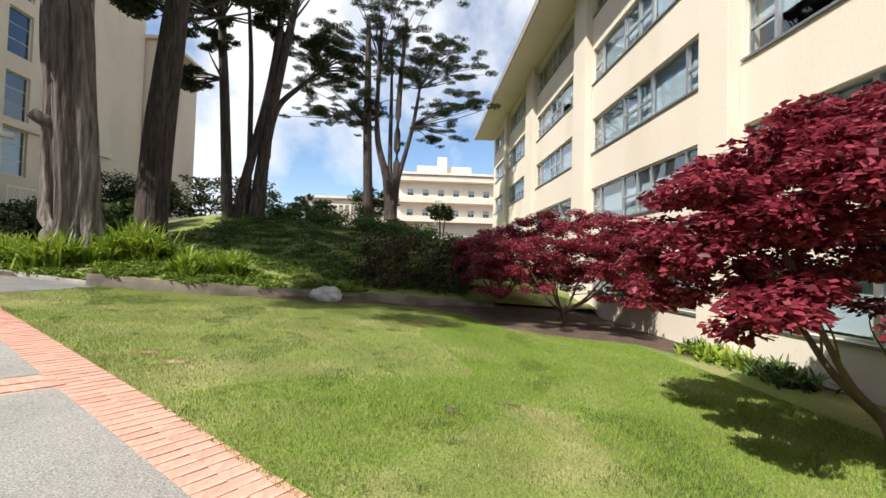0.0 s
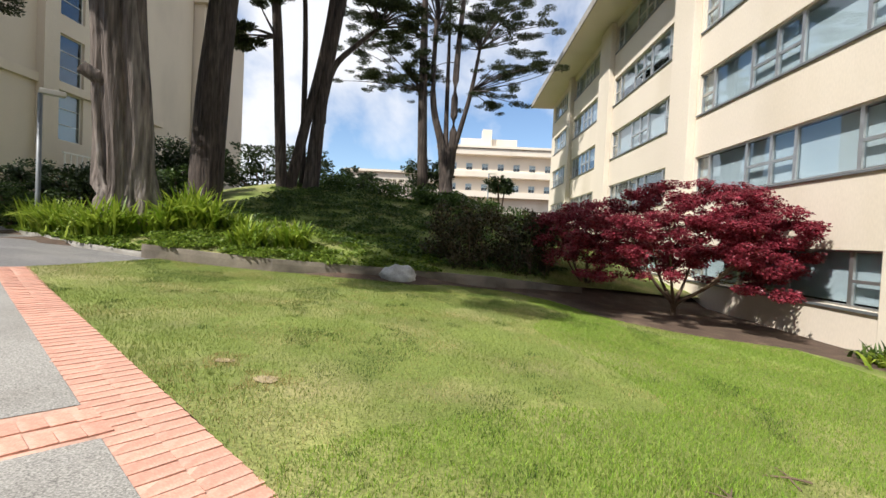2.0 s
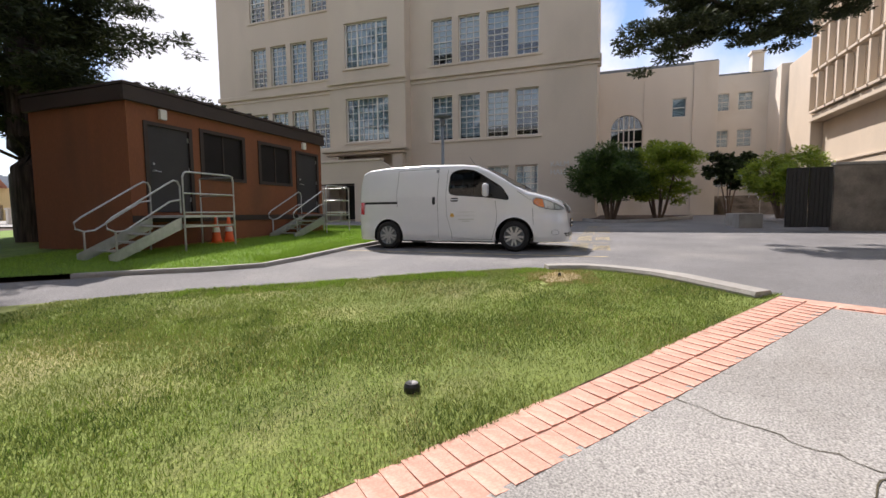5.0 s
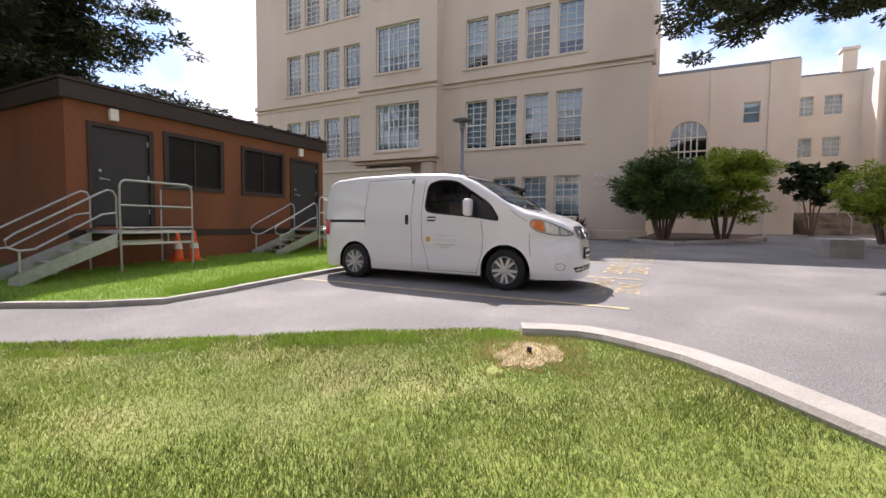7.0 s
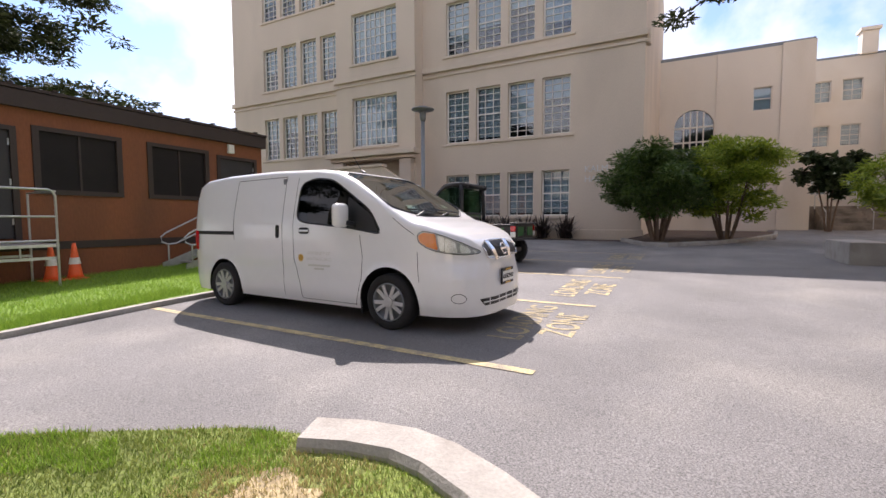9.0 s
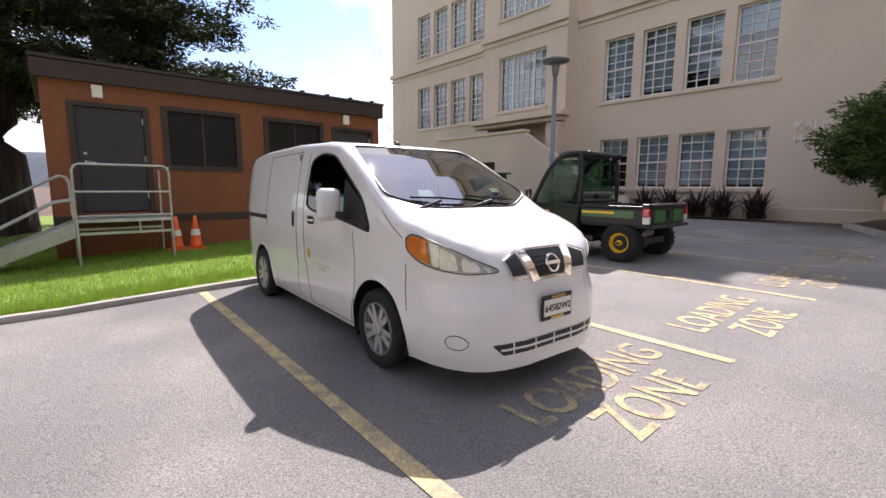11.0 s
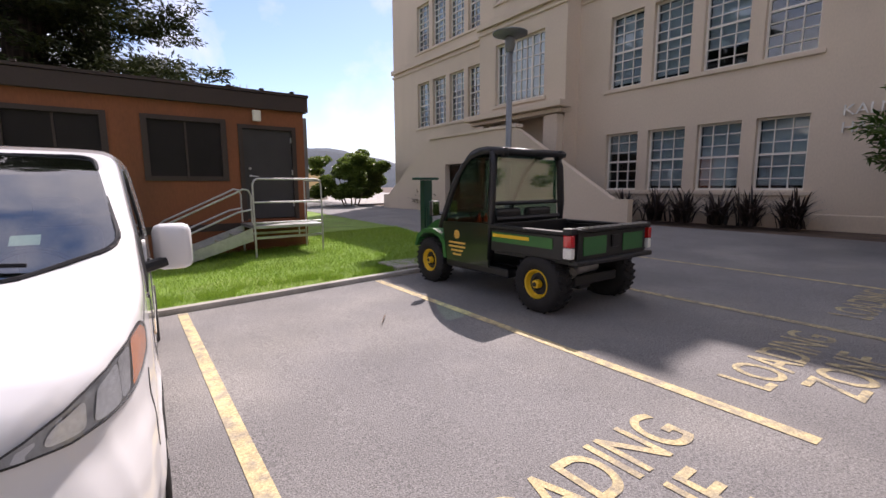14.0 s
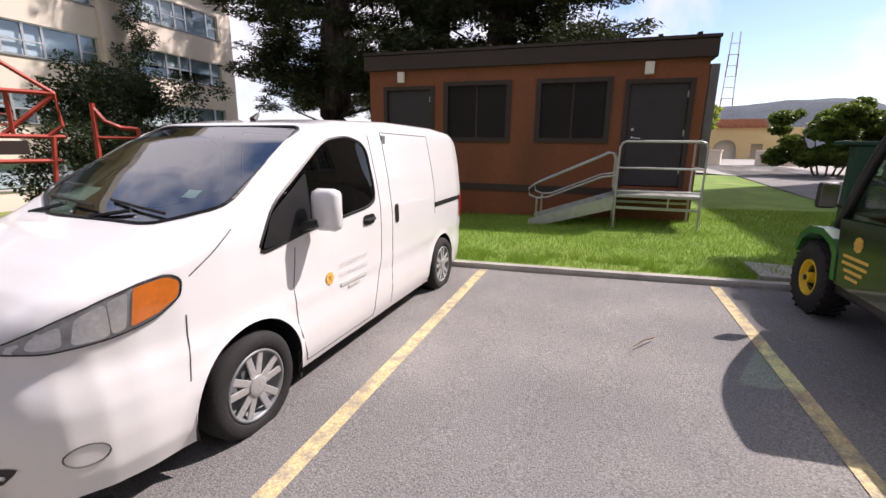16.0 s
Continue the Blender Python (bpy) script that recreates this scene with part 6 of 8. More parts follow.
# two stout cypresses by the bed
t1 = thing("cypress_tree", (-10.9, 14.4, height(-10.9, 14.4)), "stout cypress with pale fluted bark and a sawn branch stub", CY, "cypress trees")
for k, (dx, dy, r) in enumerate(((-0.30, 0.0, 0.42), (0.30, 0.1, 0.46), (0.0, -0.2, 0.36))):
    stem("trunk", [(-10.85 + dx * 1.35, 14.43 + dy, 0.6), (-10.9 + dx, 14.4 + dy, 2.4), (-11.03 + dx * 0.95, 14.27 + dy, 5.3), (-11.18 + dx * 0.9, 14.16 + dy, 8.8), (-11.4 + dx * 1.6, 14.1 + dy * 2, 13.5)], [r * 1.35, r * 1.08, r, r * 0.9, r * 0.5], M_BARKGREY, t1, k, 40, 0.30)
stem("branch_stub", [(-11.2, 14.0, 5.3), (-11.45, 13.75, 5.45), (-11.62, 13.62, 5.6)], [0.20, 0.20, 0.17], M_BARKGREY, t1, 5, 12, 0.2)
t2 = thing("cypress_tree", (-10.3, 17.7, height(-10.3, 17.7)), "stout dark-barked cypress leaning over the slope", CY, "cypress trees")
for k, (dx, dy, r) in enumerate(((0.0, 0.0, 0.55), (-0.3, 0.1, 0.3))):
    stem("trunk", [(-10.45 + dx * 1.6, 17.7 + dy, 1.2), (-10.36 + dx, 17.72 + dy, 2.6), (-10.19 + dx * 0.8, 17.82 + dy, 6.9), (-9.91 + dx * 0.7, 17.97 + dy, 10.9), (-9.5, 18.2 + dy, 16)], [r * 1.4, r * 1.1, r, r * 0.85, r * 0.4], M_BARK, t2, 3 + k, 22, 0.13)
# unseen high crown; far-reaching clumps and limbs added to shade slope and lawn
crown1_shade = spread([(-13, 11.5, 12.8), (-11.5, 10.5, 13.2), (-14, 12.5, 13.6), (-12, 12.5, 14.8), (-10, 10.5, 13.6), (-12.5, 13.5, 13), (-9.5, 12.2, 12.6), (-7.6, 11.6, 13.2), (-6.2, 12.6, 14), (-8.2, 14.2, 14), (-6.6, 15, 15), (-9.5, 14.5, 14.5), (-11, 16.5, 15.5), (-13, 15.5, 16), (-10.5, 13.0, 17), (-11.0, 15, 18.5), (-9.2, 9.6, 13.4), (-7.4, 9.2, 13.8), (-5.8, 10.2, 14), (-8.6, 7.4, 13.6), (-6.8, 7.2, 14), (-5.0, 8.4, 14.4), (-9.4, 5.0, 13.2), (-7.2, 4.6, 13.8), (-5.2, 5.6, 14.2), (-10.2, 7.0, 14)], 1.2, 0.5, 7, 1.0, 2)
leaves("crown", crown1_shade, 130000, 0.26, L_CYPRESS, t1, 0.35, 0.8, -0.2, 3)
twigs_to(crown1_shade, [(-11.2, 14.2, 9), (-11.4, 14.1, 12), (-11.4, 14.2, 13.4)], 0.12, M_BARK, t1, 1, every=5)
crown2 = spread([(-12.2, 17.6, 12.0), (-8.5, 19.5, 13.5), (-10, 17, 16), (-8, 18.5, 17), (-11, 19, 18)], 0.9, 0.35, 5, 0.75, 4)
leaves("crown", crown2, 16000, 0.26, L_CYPRESS, t2, 0.35, 0.8, -0.2, 5)
twigs_to(crown2, [(-10.2, 17.8, 7), (-9.9, 18, 10.9), (-9.7, 18.1, 14)], 0.08, M_BARK, t2, 2, every=3)

t3 = thing("cypress_tree", (-9.05, 21.7, height(-9.05, 21.7)), "slender cypress with a straight bare trunk", CY, "cypress trees")
stem("trunk", [(-9.05, 21.7, 2.4), (-9.1, 21.65, 4), (-9.38, 21.56, 9), (-9.62, 21.45, 13), (-9.7, 21.4, 18)], [0.30, 0.24, 0.21, 0.18, 0.09], M_BARK, t3, 8, 14, 0.1)
t4 = thing("cypress_tree", (-8.1, 22.1, height(-8.1, 22.1)), "many-stemmed cypress with leaning dark trunks", CY, "cypress trees")
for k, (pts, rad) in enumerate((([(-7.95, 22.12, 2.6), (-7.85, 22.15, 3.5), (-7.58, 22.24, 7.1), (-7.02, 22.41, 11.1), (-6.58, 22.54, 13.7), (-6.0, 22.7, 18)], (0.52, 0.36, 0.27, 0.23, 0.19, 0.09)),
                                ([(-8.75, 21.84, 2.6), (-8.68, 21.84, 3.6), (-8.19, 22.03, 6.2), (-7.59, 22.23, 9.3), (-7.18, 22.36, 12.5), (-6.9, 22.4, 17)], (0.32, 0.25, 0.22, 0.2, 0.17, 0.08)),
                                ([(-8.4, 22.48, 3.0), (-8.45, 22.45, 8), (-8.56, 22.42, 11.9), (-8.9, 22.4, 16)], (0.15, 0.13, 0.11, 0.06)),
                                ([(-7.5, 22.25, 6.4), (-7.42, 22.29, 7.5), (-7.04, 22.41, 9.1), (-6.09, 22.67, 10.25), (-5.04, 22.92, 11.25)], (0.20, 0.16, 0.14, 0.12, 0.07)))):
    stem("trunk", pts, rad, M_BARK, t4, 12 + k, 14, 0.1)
crown34 = spread([(-10.5, 21.5, 12.2), (-11.5, 21, 13.5), (-7.8, 21.8, 13.2), (-5.2, 22.9, 12.4), (-4.2, 23.2, 11.6), (-10.8, 21.3, 9.8), (-9, 21, 15), (-6.5, 22, 15.5), (-8, 23, 17.5), (-10.5, 22, 17)], 0.5, 0.15, 12, 0.8, 7)
leaves("crown", crown34, 34000, 0.2, L_CYPRESS, t4, 0.35, 0.8, -0.2, 9)
twigs_to(crown34, [(-9.5, 21.5, 10), (-7.2, 22.3, 11), (-6.6, 22.5, 13.5), (-9.6, 21.4, 13), (-5.1, 22.9, 11.2)], 0.07, M_BARK, t4, 3, every=2)

t5 = thing("cypress_tree", (-3.2, 30.2, height(-3.2, 30.2)), "cypress with an open layered dark crown on the crest", CY, "cypress trees")
stem("trunk", [(-3.2, 30.26, 3.0), (-3.24, 30.26, 4.7), (-3.49, 30.23, 10.6), (-3.65, 30.22, 18.2)], [0.42, 0.34, 0.28, 0.16], M_BARK, t5, 20, 12, 0.1)
t6 = thing("cypress_tree", (-1.7, 30.4, height(-1.7, 30.4)), "cypress with many rising stems on the crest", CY, "cypress trees")
for k, (pts, rad) in enumerate((([(-1.72, 30.36, 3.0), (-1.72, 30.36, 4.6), (-2.11, 30.34, 7.2), (-2.85, 30.29, 10.6), (-2.71, 30.3, 18.3)], (0.6, 0.46, 0.27, 0.2, 0.1)),
                                ([(-1.6, 30.37, 5.2), (-1.42, 30.38, 7.3), (-1.39, 30.38, 12.6), (-0.99, 30.39, 18.4)], (0.36, 0.26, 0.2, 0.1)),
                                ([(-1.6, 30.37, 5.6), (-1.2, 30.37, 7.4), (-0.38, 30.39, 10.8), (0.1, 30.39, 13.9)], (0.22, 0.17, 0.14, 0.07)),
                                ([(-1.8, 30.37, 6.3), (-1.9, 30.6, 9), (-1.95, 30.8, 13), (-2.0, 30.8, 17)], (0.2, 0.15, 0.12, 0.06)))):
    stem("trunk", pts, rad, M_BARK, t6, 24 + k, 12, 0.08)
C56 = [(-6.72, 29.7, 11.1), (-7.14, 29.6, 13.2), (-5.42, 30, 15.7), (-3.2, 30.3, 17.1), (-1, 30.4, 17.3), (1.7, 30.3, 16.6), (2.5, 30.2, 15), (3.2, 30.2, 12.8), (1.5, 30.3, 12.2), (1.2, 30.4, 10.3), (-0.1, 30.4, 14.2), (-4.6, 30.1, 13.2), (-5.3, 30, 11.4), (-7.9, 29.4, 15.4), (-2, 30.3, 14.9), (-3.5, 31, 12), (0.5, 31, 16), (-6, 31, 17), (-3, 29.5, 19), (0, 29.5, 19.5)]
crown56 = spread(C56, 0.48, 0.13, 22, 0.95, 11)
leaves("crown", crown56, 105000, 0.15, L_CYPRESS, t6, 0.3, 0.7, -0.25, 12)
twigs_to(crown56, [(-3.4, 30.2, 8), (-3.5, 30.2, 10.6), (-3.6, 30.2, 14), (-2.8, 30.3, 10.6), (-1.4, 30.4, 12.6), (-0.4, 30.4, 10.8), (0, 30.4, 13.5), (-2.7, 30.3, 15)], 0.045, M_BARK, t6, 4, every=4)

# cypress by the drive, with a long limb over the asphalt
t0 = thing("cypress_tree", (-20.0, 15.0, height(-20, 15) - 0.1), "forked dark cypress with a long limb over the drive", CY, "cypress trees")
for k, (pts, rad) in enumerate((([(-19.9, 15.1, 0.6), (-19.97, 15.04, 1.6), (-20.3, 14.56, 3.6), (-20.65, 14.03, 6.7), (-21.09, 13.3, 11.05), (-21.3, 12.9, 15)], (0.95, 0.65, 0.48, 0.4, 0.3, 0.15)),
                                ([(-19.97, 15.03, 1.6), (-19.93, 15.09, 3.6), (-20.17, 14.76, 7.5), (-20.59, 14.12, 11.2), (-20.8, 14, 16)], (0.6, 0.42, 0.36, 0.3, 0.12)),
                                ([(-19.95, 15.1, 2.6), (-19.86, 15.2, 4.2), (-19.69, 15.42, 7.6), (-19.4, 15.81, 11.5), (-19.2, 16, 15)], (0.34, 0.28, 0.2, 0.16, 0.08)),
                                ([(-20.5, 14.2, 5.6), (-19.8, 12.9, 6.4), (-19.3, 11.9, 7.0), (-19.5, 11.2, 8.2), (-19.2, 9.0, 8.2), (-18.2, 6.4, 6.9)], (0.2, 0.16, 0.13, 0.1, 0.08, 0.03)),
                                ([(-21.0, 13.5, 10.0), (-20.6, 11.5, 9.6), (-20.1, 9.6, 8.4), (-18.8, 7.0, 7.0), (-17.2, 4.8, 6.2)], (0.25, 0.2, 0.14, 0.09, 0.03)))):
    stem("trunk" if k < 3 else "limb", pts, rad, M_BARK, t0, 30 + k, 14, 0.1)
C0 = [(-16.9, 4.5, 6.0), (-17.7, 5.4, 6.3), (-18.4, 6.4, 6.8), (-19.2, 7.6, 7.1), (-19.8, 8.8, 7.8), (-20.3, 10.2, 8.6), (-20.7, 11.8, 9.7), (-18.3, 7.1, 6.2), (-19.6, 9.3, 7.4), (-17.6, 5.6, 6.9), (-18.7, 16.6, 10.1), (-18.4, 17, 11.2), (-19.8, 13.4, 10.6), (-21.5, 9, 11), (-22.5, 11, 12.5), (-19, 11, 12), (-20.5, 13, 14.5), (-19, 15.5, 15), (-22, 14, 15.5), (-17.5, 14, 13), (-18.2, 16.3, 9.0)]
crown0 = spread(C0, 0.45, 0.14, 17, 0.6, 13)
leaves("crown", crown0, 105000, 0.135, L_CYPRESS, t0, 0.3, 0.6, 0.0, 14)
twigs_to(crown0, [(-19.2, 9, 8.2), (-18.2, 6.4, 6.9), (-20.6, 11.5, 9.6), (-21, 13.3, 11), (-19.4, 15.8, 11.5), (-20.6, 14, 11.2), (-20.8, 14, 15)], 0.045, M_BARK, t0, 5, every=5)

# dense cypresses behind the cabin; the last is added unseen to shade the office block
for k, (x, y, top, sd) in enumerate(((-6.6, -13.0, 17, 40), (-10.2, -14.5, 20, 41), (-14.5, -16.5, 19, 42), (-13.0, -13.4, 15, 43), (-1.2, -20.6, 21, 44), (-2.5, -28.5, 27, 45))):
    tb = thing("cypress_tree", (x, y, height(x, y) - 0.1), "tall dark cypress with a dense crown behind the cabin", CY, "cypress trees")
    stem("trunk", [(x, y, 0.0), (x + 0.1, y, 4), (x - 0.1, y, 9), (x, y, top - 2)], [0.65, 0.5, 0.42, 0.12], M_BARK, tb, sd, 14, 0.1)
    rr = random.Random(sd)
    cs = []
    for j in range(64):
        z = 4.3 + (top - 4.3) * rr.random() ** 1.7
        a, reach = rr.uniform(0, 2 * math.pi), rr.uniform(0.8, (4.4 if k != 1 else 4.0)) * (1.0 if z < top * 0.6 else 0.75)
        cs.append((x + reach * math.cos(a), y + reach * math.sin(a) * 0.8, z + reach * 0.12))
    cr = spread(cs, 0.7, 0.22, 9, 0.55, sd)
    leaves("crown", cr, 75000, 0.21, L_CYPRESS, tb, 0.3, 0.6, 0.05, sd)
    twigs_to([(*c, 1, 1, 1) for c in cs[::2]], [(x, y, z) for z in (3.5, 5, 7, 9, 11, 13, 15)], 0.07, M_BARK, tb, sd)


def maple(x, y, rx, ry, z0, z1, seed, label, clip=None, dx=0.0, dy=0.0, n=90000, size=0.07):
    """A red maple: short forked stem and a wide layered dome of leaves."""
    g = level(x, y)
    tree = thing("red_maple", (x, y, g), label, "tree", "red maples")
    rr = random.Random(seed)
    tips = []
    for k in range(6):
        a = 2 * math.pi * k / 6 + rr.uniform(-0.3, 0.3)
        q = [(x, y, g - 0.1), (x + 0.06 * math.cos(a), y + 0.06 * math.sin(a), g + 0.35), (x + dx * 0.4 + rx * 0.25 * math.cos(a), y + dy * 0.4 + ry * 0.25 * math.sin(a), g + 0.9), (x + dx + rx * 0.6 * math.cos(a), y + dy + ry * 0.6 * math.sin(a), z0 + (z1 - z0) * 0.55)]
        stem("branch", q, [0.075, 0.055, 0.035, 0.012], M_TWIG, tree, seed + k, 8, 0.08)
        tips += [q[2], q[3]]
    cs = []
    for k in range(330):
        a, r = rr.uniform(0, 2 * math.pi), math.sqrt(rr.random())
        top = z0 + (z1 - z0) * (0.35 + 0.65 * math.sqrt(max(0.0, 1 - r * r)))
        low = z0 + (z1 - z0) * (0.30 - 0.25 * r)
        z = top - (top - low) * rr.random() ** 1.8
        s = rr.uniform(0.18, 0.38)
        cs.append((x + dx + rx * r * math.cos(a), y + dy + ry * r * math.sin(a), z, s, s, 0.13))
    leaves("crown", cs, n, size, L_MAPLE, tree, 0.62, 0.35, 0.25, seed, clip)
    twigs_to(cs, tips, 0.015, M_TWIG, tree, seed, "twig", every=14)
    return tree


maple(4.8, 13.1, 3.0, 2.5, 0.2, 3.0, 51, "round red-leaved maple in the mulch bed", 7.0, 0.25, -0.2)
maple(4.9, 3.6, 2.2, 2.15, 0.72, 3.05, 52, "wide dark red maple on the lawn edge", 6.9, 0.0, 0.0, 80000, 0.088)
maple(3.4, 16.2, 2.0, 2.0, 0.5, 2.7, 53, "dark red maple at the foot of the slope", None, 0.0, 0.0, 40000)


def shrub(name, x, y, rx, ry, z0, z1, material, n, size, seed, label, stems=6, aspect=0.5, base=None, group="shrubs", flat=0.7, droop=0.0):
    """A bush on several thin stems with an uneven crown."""
    g = height(x, y) if base is None else base
    ob = thing(name, (x, y, g), label, "shrub", group)
    rr = random.Random(seed)
    cs = []
    for k in range(70):
        a, r = rr.uniform(0, 2 * math.pi), math.sqrt(rr.random()) * 0.88
        u = rr.uniform(-1, 1) * math.sqrt(1 - r * r)
        s = rr.uniform(0.18, 0.32) * min(rx, 2.2)
        cs.append((x + rx * r * math.cos(a), y + ry * r * math.sin(a), (z0 + z1) / 2 + (z1 - z0) / 2 * u * 0.95, s, s, s * 0.6))
    leaves("crown", cs, n, size, material, ob, aspect, flat, droop, seed)
    for k in range(stems):
        c = cs[k]
        a = 2 * math.pi * k / max(stems, 1)
        stem("stem", [(x + 0.12 * math.cos(a), y + 0.12 * math.sin(a), g - 0.1), (x + rx * 0.2 * math.cos(a), y + ry * 0.2 * math.sin(a), g + (z0 - g) * 0.7 + 0.2), (x + rx * 0.45 * math.cos(a), y + ry * 0.45 * math.sin(a), (z0 + z1) / 2 + 0.2)], [0.06, 0.05, 0.02], M_TWIG, ob, seed + k, 7, 0.06)
    return ob


# planting island by the hall
ISLAND = [(-26.1, 3.4), (-26.0, 4.1), (-27.5, 5.5), (-30.2, 6.9), (-34.5, 8.3), (-40, 9.2), (-42, 3.2), (-31.2, 2.95), (-28.6, 2.5)]
sheet("planting_island", ISLAND, 0.10, M_SOIL, 1.0, "raised mulch island with bushes", rough_z=0.02)
kerb("kerb_island", [(-28.5, 2.4), (-26.2, 3.3), (-25.95, 4.1), (-27.5, 5.55), (-30.2, 7.0), (-34.5, 8.4), (-40, 9.3)], 0.15, -0.1, 0.14, "concrete kerb round the planting island")
shrub("bamboo_bush", -28.0, 3.7, 2.7, 2.0, 2.0, 4.9, L_MID, 26000, 0.22, 61, "dense dark green bamboo-like bush", 9, 0.22)
shrub("bamboo_bush", -29.2, 6.0, 2.0, 1.8, 1.8, 5.1, L_LIGHT, 20000, 0.22, 62, "light green bamboo-like bush", 7, 0.22)
shrub("bamboo_bush", -27.2, 10.6, 1.8, 1.6, 1.9, 4.2, L_LIGHT, 14000, 0.2, 63, "light green bush behind the bin store", 6, 0.22, base=1.3)
shrub("bush", -44, 12.5, 1.8, 1.8, 3.2, 6.2, L_DARK, 4000, 0.4, 64, "grey-green bush by the far steps", 4, base=1.3)
shrub("bush", -28.0, -25.2, 2.8, 2.5, 1.0, 4.9, L_ROUND, 62000, 0.2, 65, "rounded broad-leaved bush beyond the hall corner", 5, 0.5, base=1.0)
shrub("bush", -23.5, 16.8, 1.2, 1.0, 2.0, 3.7, L_LIGHT, 2500, 0.16, 66, "light green shrub before the science building", 4)
shrub("bush", -22.0, 18.0, 1.2, 1.0, 1.9, 3.6, L_MID, 2500, 0.16, 67, "green shrub before the science building", 4)
shrub("bush", -17.5, 18.3, 1.3, 1.1, 1.8, 3.6, L_DARK, 3000, 0.16, 68, "dark green shrub under the cypress", 4)
shrub("bush", -14.7, 17.2, 1.4, 1.2, 1.6, 3.3, L_DARK, 3000, 0.15, 69, "dark green shrub under the cypress", 4)
shrub("bush", -13.0, 20.5, 2.2, 1.4, 3.0, 4.9, L_DARK, 4500, 0.18, 70, "dark green shrub on the slope", 4)
shrub("bush", -12.0, 26.0, 4.5, 1.5, 3.6, 6.2, L_DARK, 6000, 0.22, 71, "dark rounded shrubbery behind the trees", 4)
shrub("bush", -3.0, 31.5, 1.9, 1.4, 4.4, 6.6, L_DARK, 4000, 0.2, 72, "dark shrub at the foot of the crest trees", 4)
shrub("bush", 1.8, 30, 1.0, 1.0, 4.2, 5.4, L_DARK, 2000, 0.2, 73, "dark shrub on the crest", 3)

for k, (x, y) in enumerate(((-16.2, 16.4), (-18.8, 17.6), (-15.6, 18.8), (-20.9, 17.0), (-13.0, 17.4), (-24.2, 18.6), (-12.2, 19.3))):
    shrub("bush", x, y, 1.5, 1.2, height(x, y) + 0.1, height(x, y) + 1.5 + 0.2 * (k % 3), L_DARK if k % 3 else L_MID, 5000, 0.13, 200 + k, "low dark green shrub in the bank by the drive", 4)
bank = thing("ground_cover", (-17, 17.5, height(-17, 17.5)), "dark leafy ground cover on the bank by the drive", "plant", kind="stuff")
rr = random.Random(77)
cs = [(a, b, height(a, b) + 0.12, 0.5, 0.5, 0.16) for a, b in ((rr.uniform(-25, -11.5), rr.uniform(15.2, 20.5)) for _ in range(260)) if b > kerb_y(a) + 0.4]
leaves("foliage", cs, 30000, 0.12, L_DARK, bank, 0.6, 0.6, 0.0, 95)

# clipped dark hedge on the wall
hedge = thing("hedge", (0.2, 15.2, height(0.2, 15.2)), "dark clipped hedge with brownish leaves above the low wall", "hedge")
rr = random.Random(8)
cs = [(-1.9 + 4.0 * u, 14.5 + 1.15 * u + rr.uniform(-0.1, 1.7), rr.uniform(0.0, 2.25), 0.32, 0.32, 0.28) for u in (rr.random() for _ in range(170))]
L_HEDGE = leaf_mat("hedge_leaf", (0.03, 0.035, 0.014), (0.115, 0.085, 0.04), 0.55, 0.2)
leaves("foliage", cs, 15000, 0.10, L_HEDGE, hedge, 0.6, 1.0, 0.0, 80)
twigs_to(cs, [(-1.5 + 0.5 * k, 14.9 + 0.15 * k, 0.2) for k in range(8)], 0.02, M_TWIG, hedge, 9, "twig", 6)

# low shrub line along the crest
crest = thing("crest_planting", (-4, 24.5, height(-4, 24.5)), "uneven row of low green shrubs along the crest", "shrub", kind="stuff")
cs = [(x, 23.5 + rr.uniform(-0.5, 2.2), 0, 0.55, 0.45, 0.38) for x in [rr.uniform(-9.5, 5.5) for _ in range(110)]]
cs = [(a, b, height(a, b) + rr.uniform(0.1, 0.55), d, e, f) for a, b, c, d, e, f in cs]
leaves("foliage", cs, 14000, 0.16, L_MID, crest, 0.45, 1.0, 0.0, 81)

# strap-leaved lilies in the bed
LILIES = [(-14.3, 14.6, 0.95), (-13.8, 14.1, 1.0), (-13.2, 13.7, 1.0), (-12.8, 14.3, 1.05), (-12.3, 13.9, 0.95), (-10.9, 13.2, 1.15), (-10.4, 13.5, 1.0), (-9.2, 13.8, 1.2), (-8.7, 14.2, 1.25), (-8.2, 14.0, 1.1), (-9.3, 14.7, 1.1), (-6.5, 13.2, 0.75), (-5.5, 13.6, 0.78), (-7.4, 14.4, 0.55)]


def strap_clump(name, x, y, h, n, material, seed, label, group, spread_r=0.12, base=None):
    """A tuft of arching strap leaves."""
    g = (height(x, y) if base is None else base) - 0.03
    rr = random.Random(seed)
    verts, faces = [], []
    for _ in range(n):
        a, lean = rr.uniform(0, 2 * math.pi), rr.uniform(0.3, 1.2)
        L, w = h * rr.uniform(0.7, 1.3), rr.uniform(0.028, 0.052)
        ox, oy = rr.gauss(0, spread_r), rr.gauss(0, spread_r)
        ca, sa = math.cos(a), math.sin(a)
        for k in range(5):
            t = k / 4
            reach, z = L * lean * 0.75 * t ** 1.4, L * (t - 0.62 * lean * t * t)
            ww = w * (1 - t) ** 0.6 * (0.7 + 0.6 * t) + 0.002
            px, py = x + ox + ca * reach, y + oy + sa * reach
            verts += [(px - sa * ww, py + ca * ww, g + z), (px + sa * ww, py - ca * ww, g + z)]
            if k:
                q = len(verts)
                faces.append((q - 4, q - 3, q - 1, q - 2))
    ob = mesh_part(name, verts, faces, material)
    return tagged(ob, label, "plant", group)


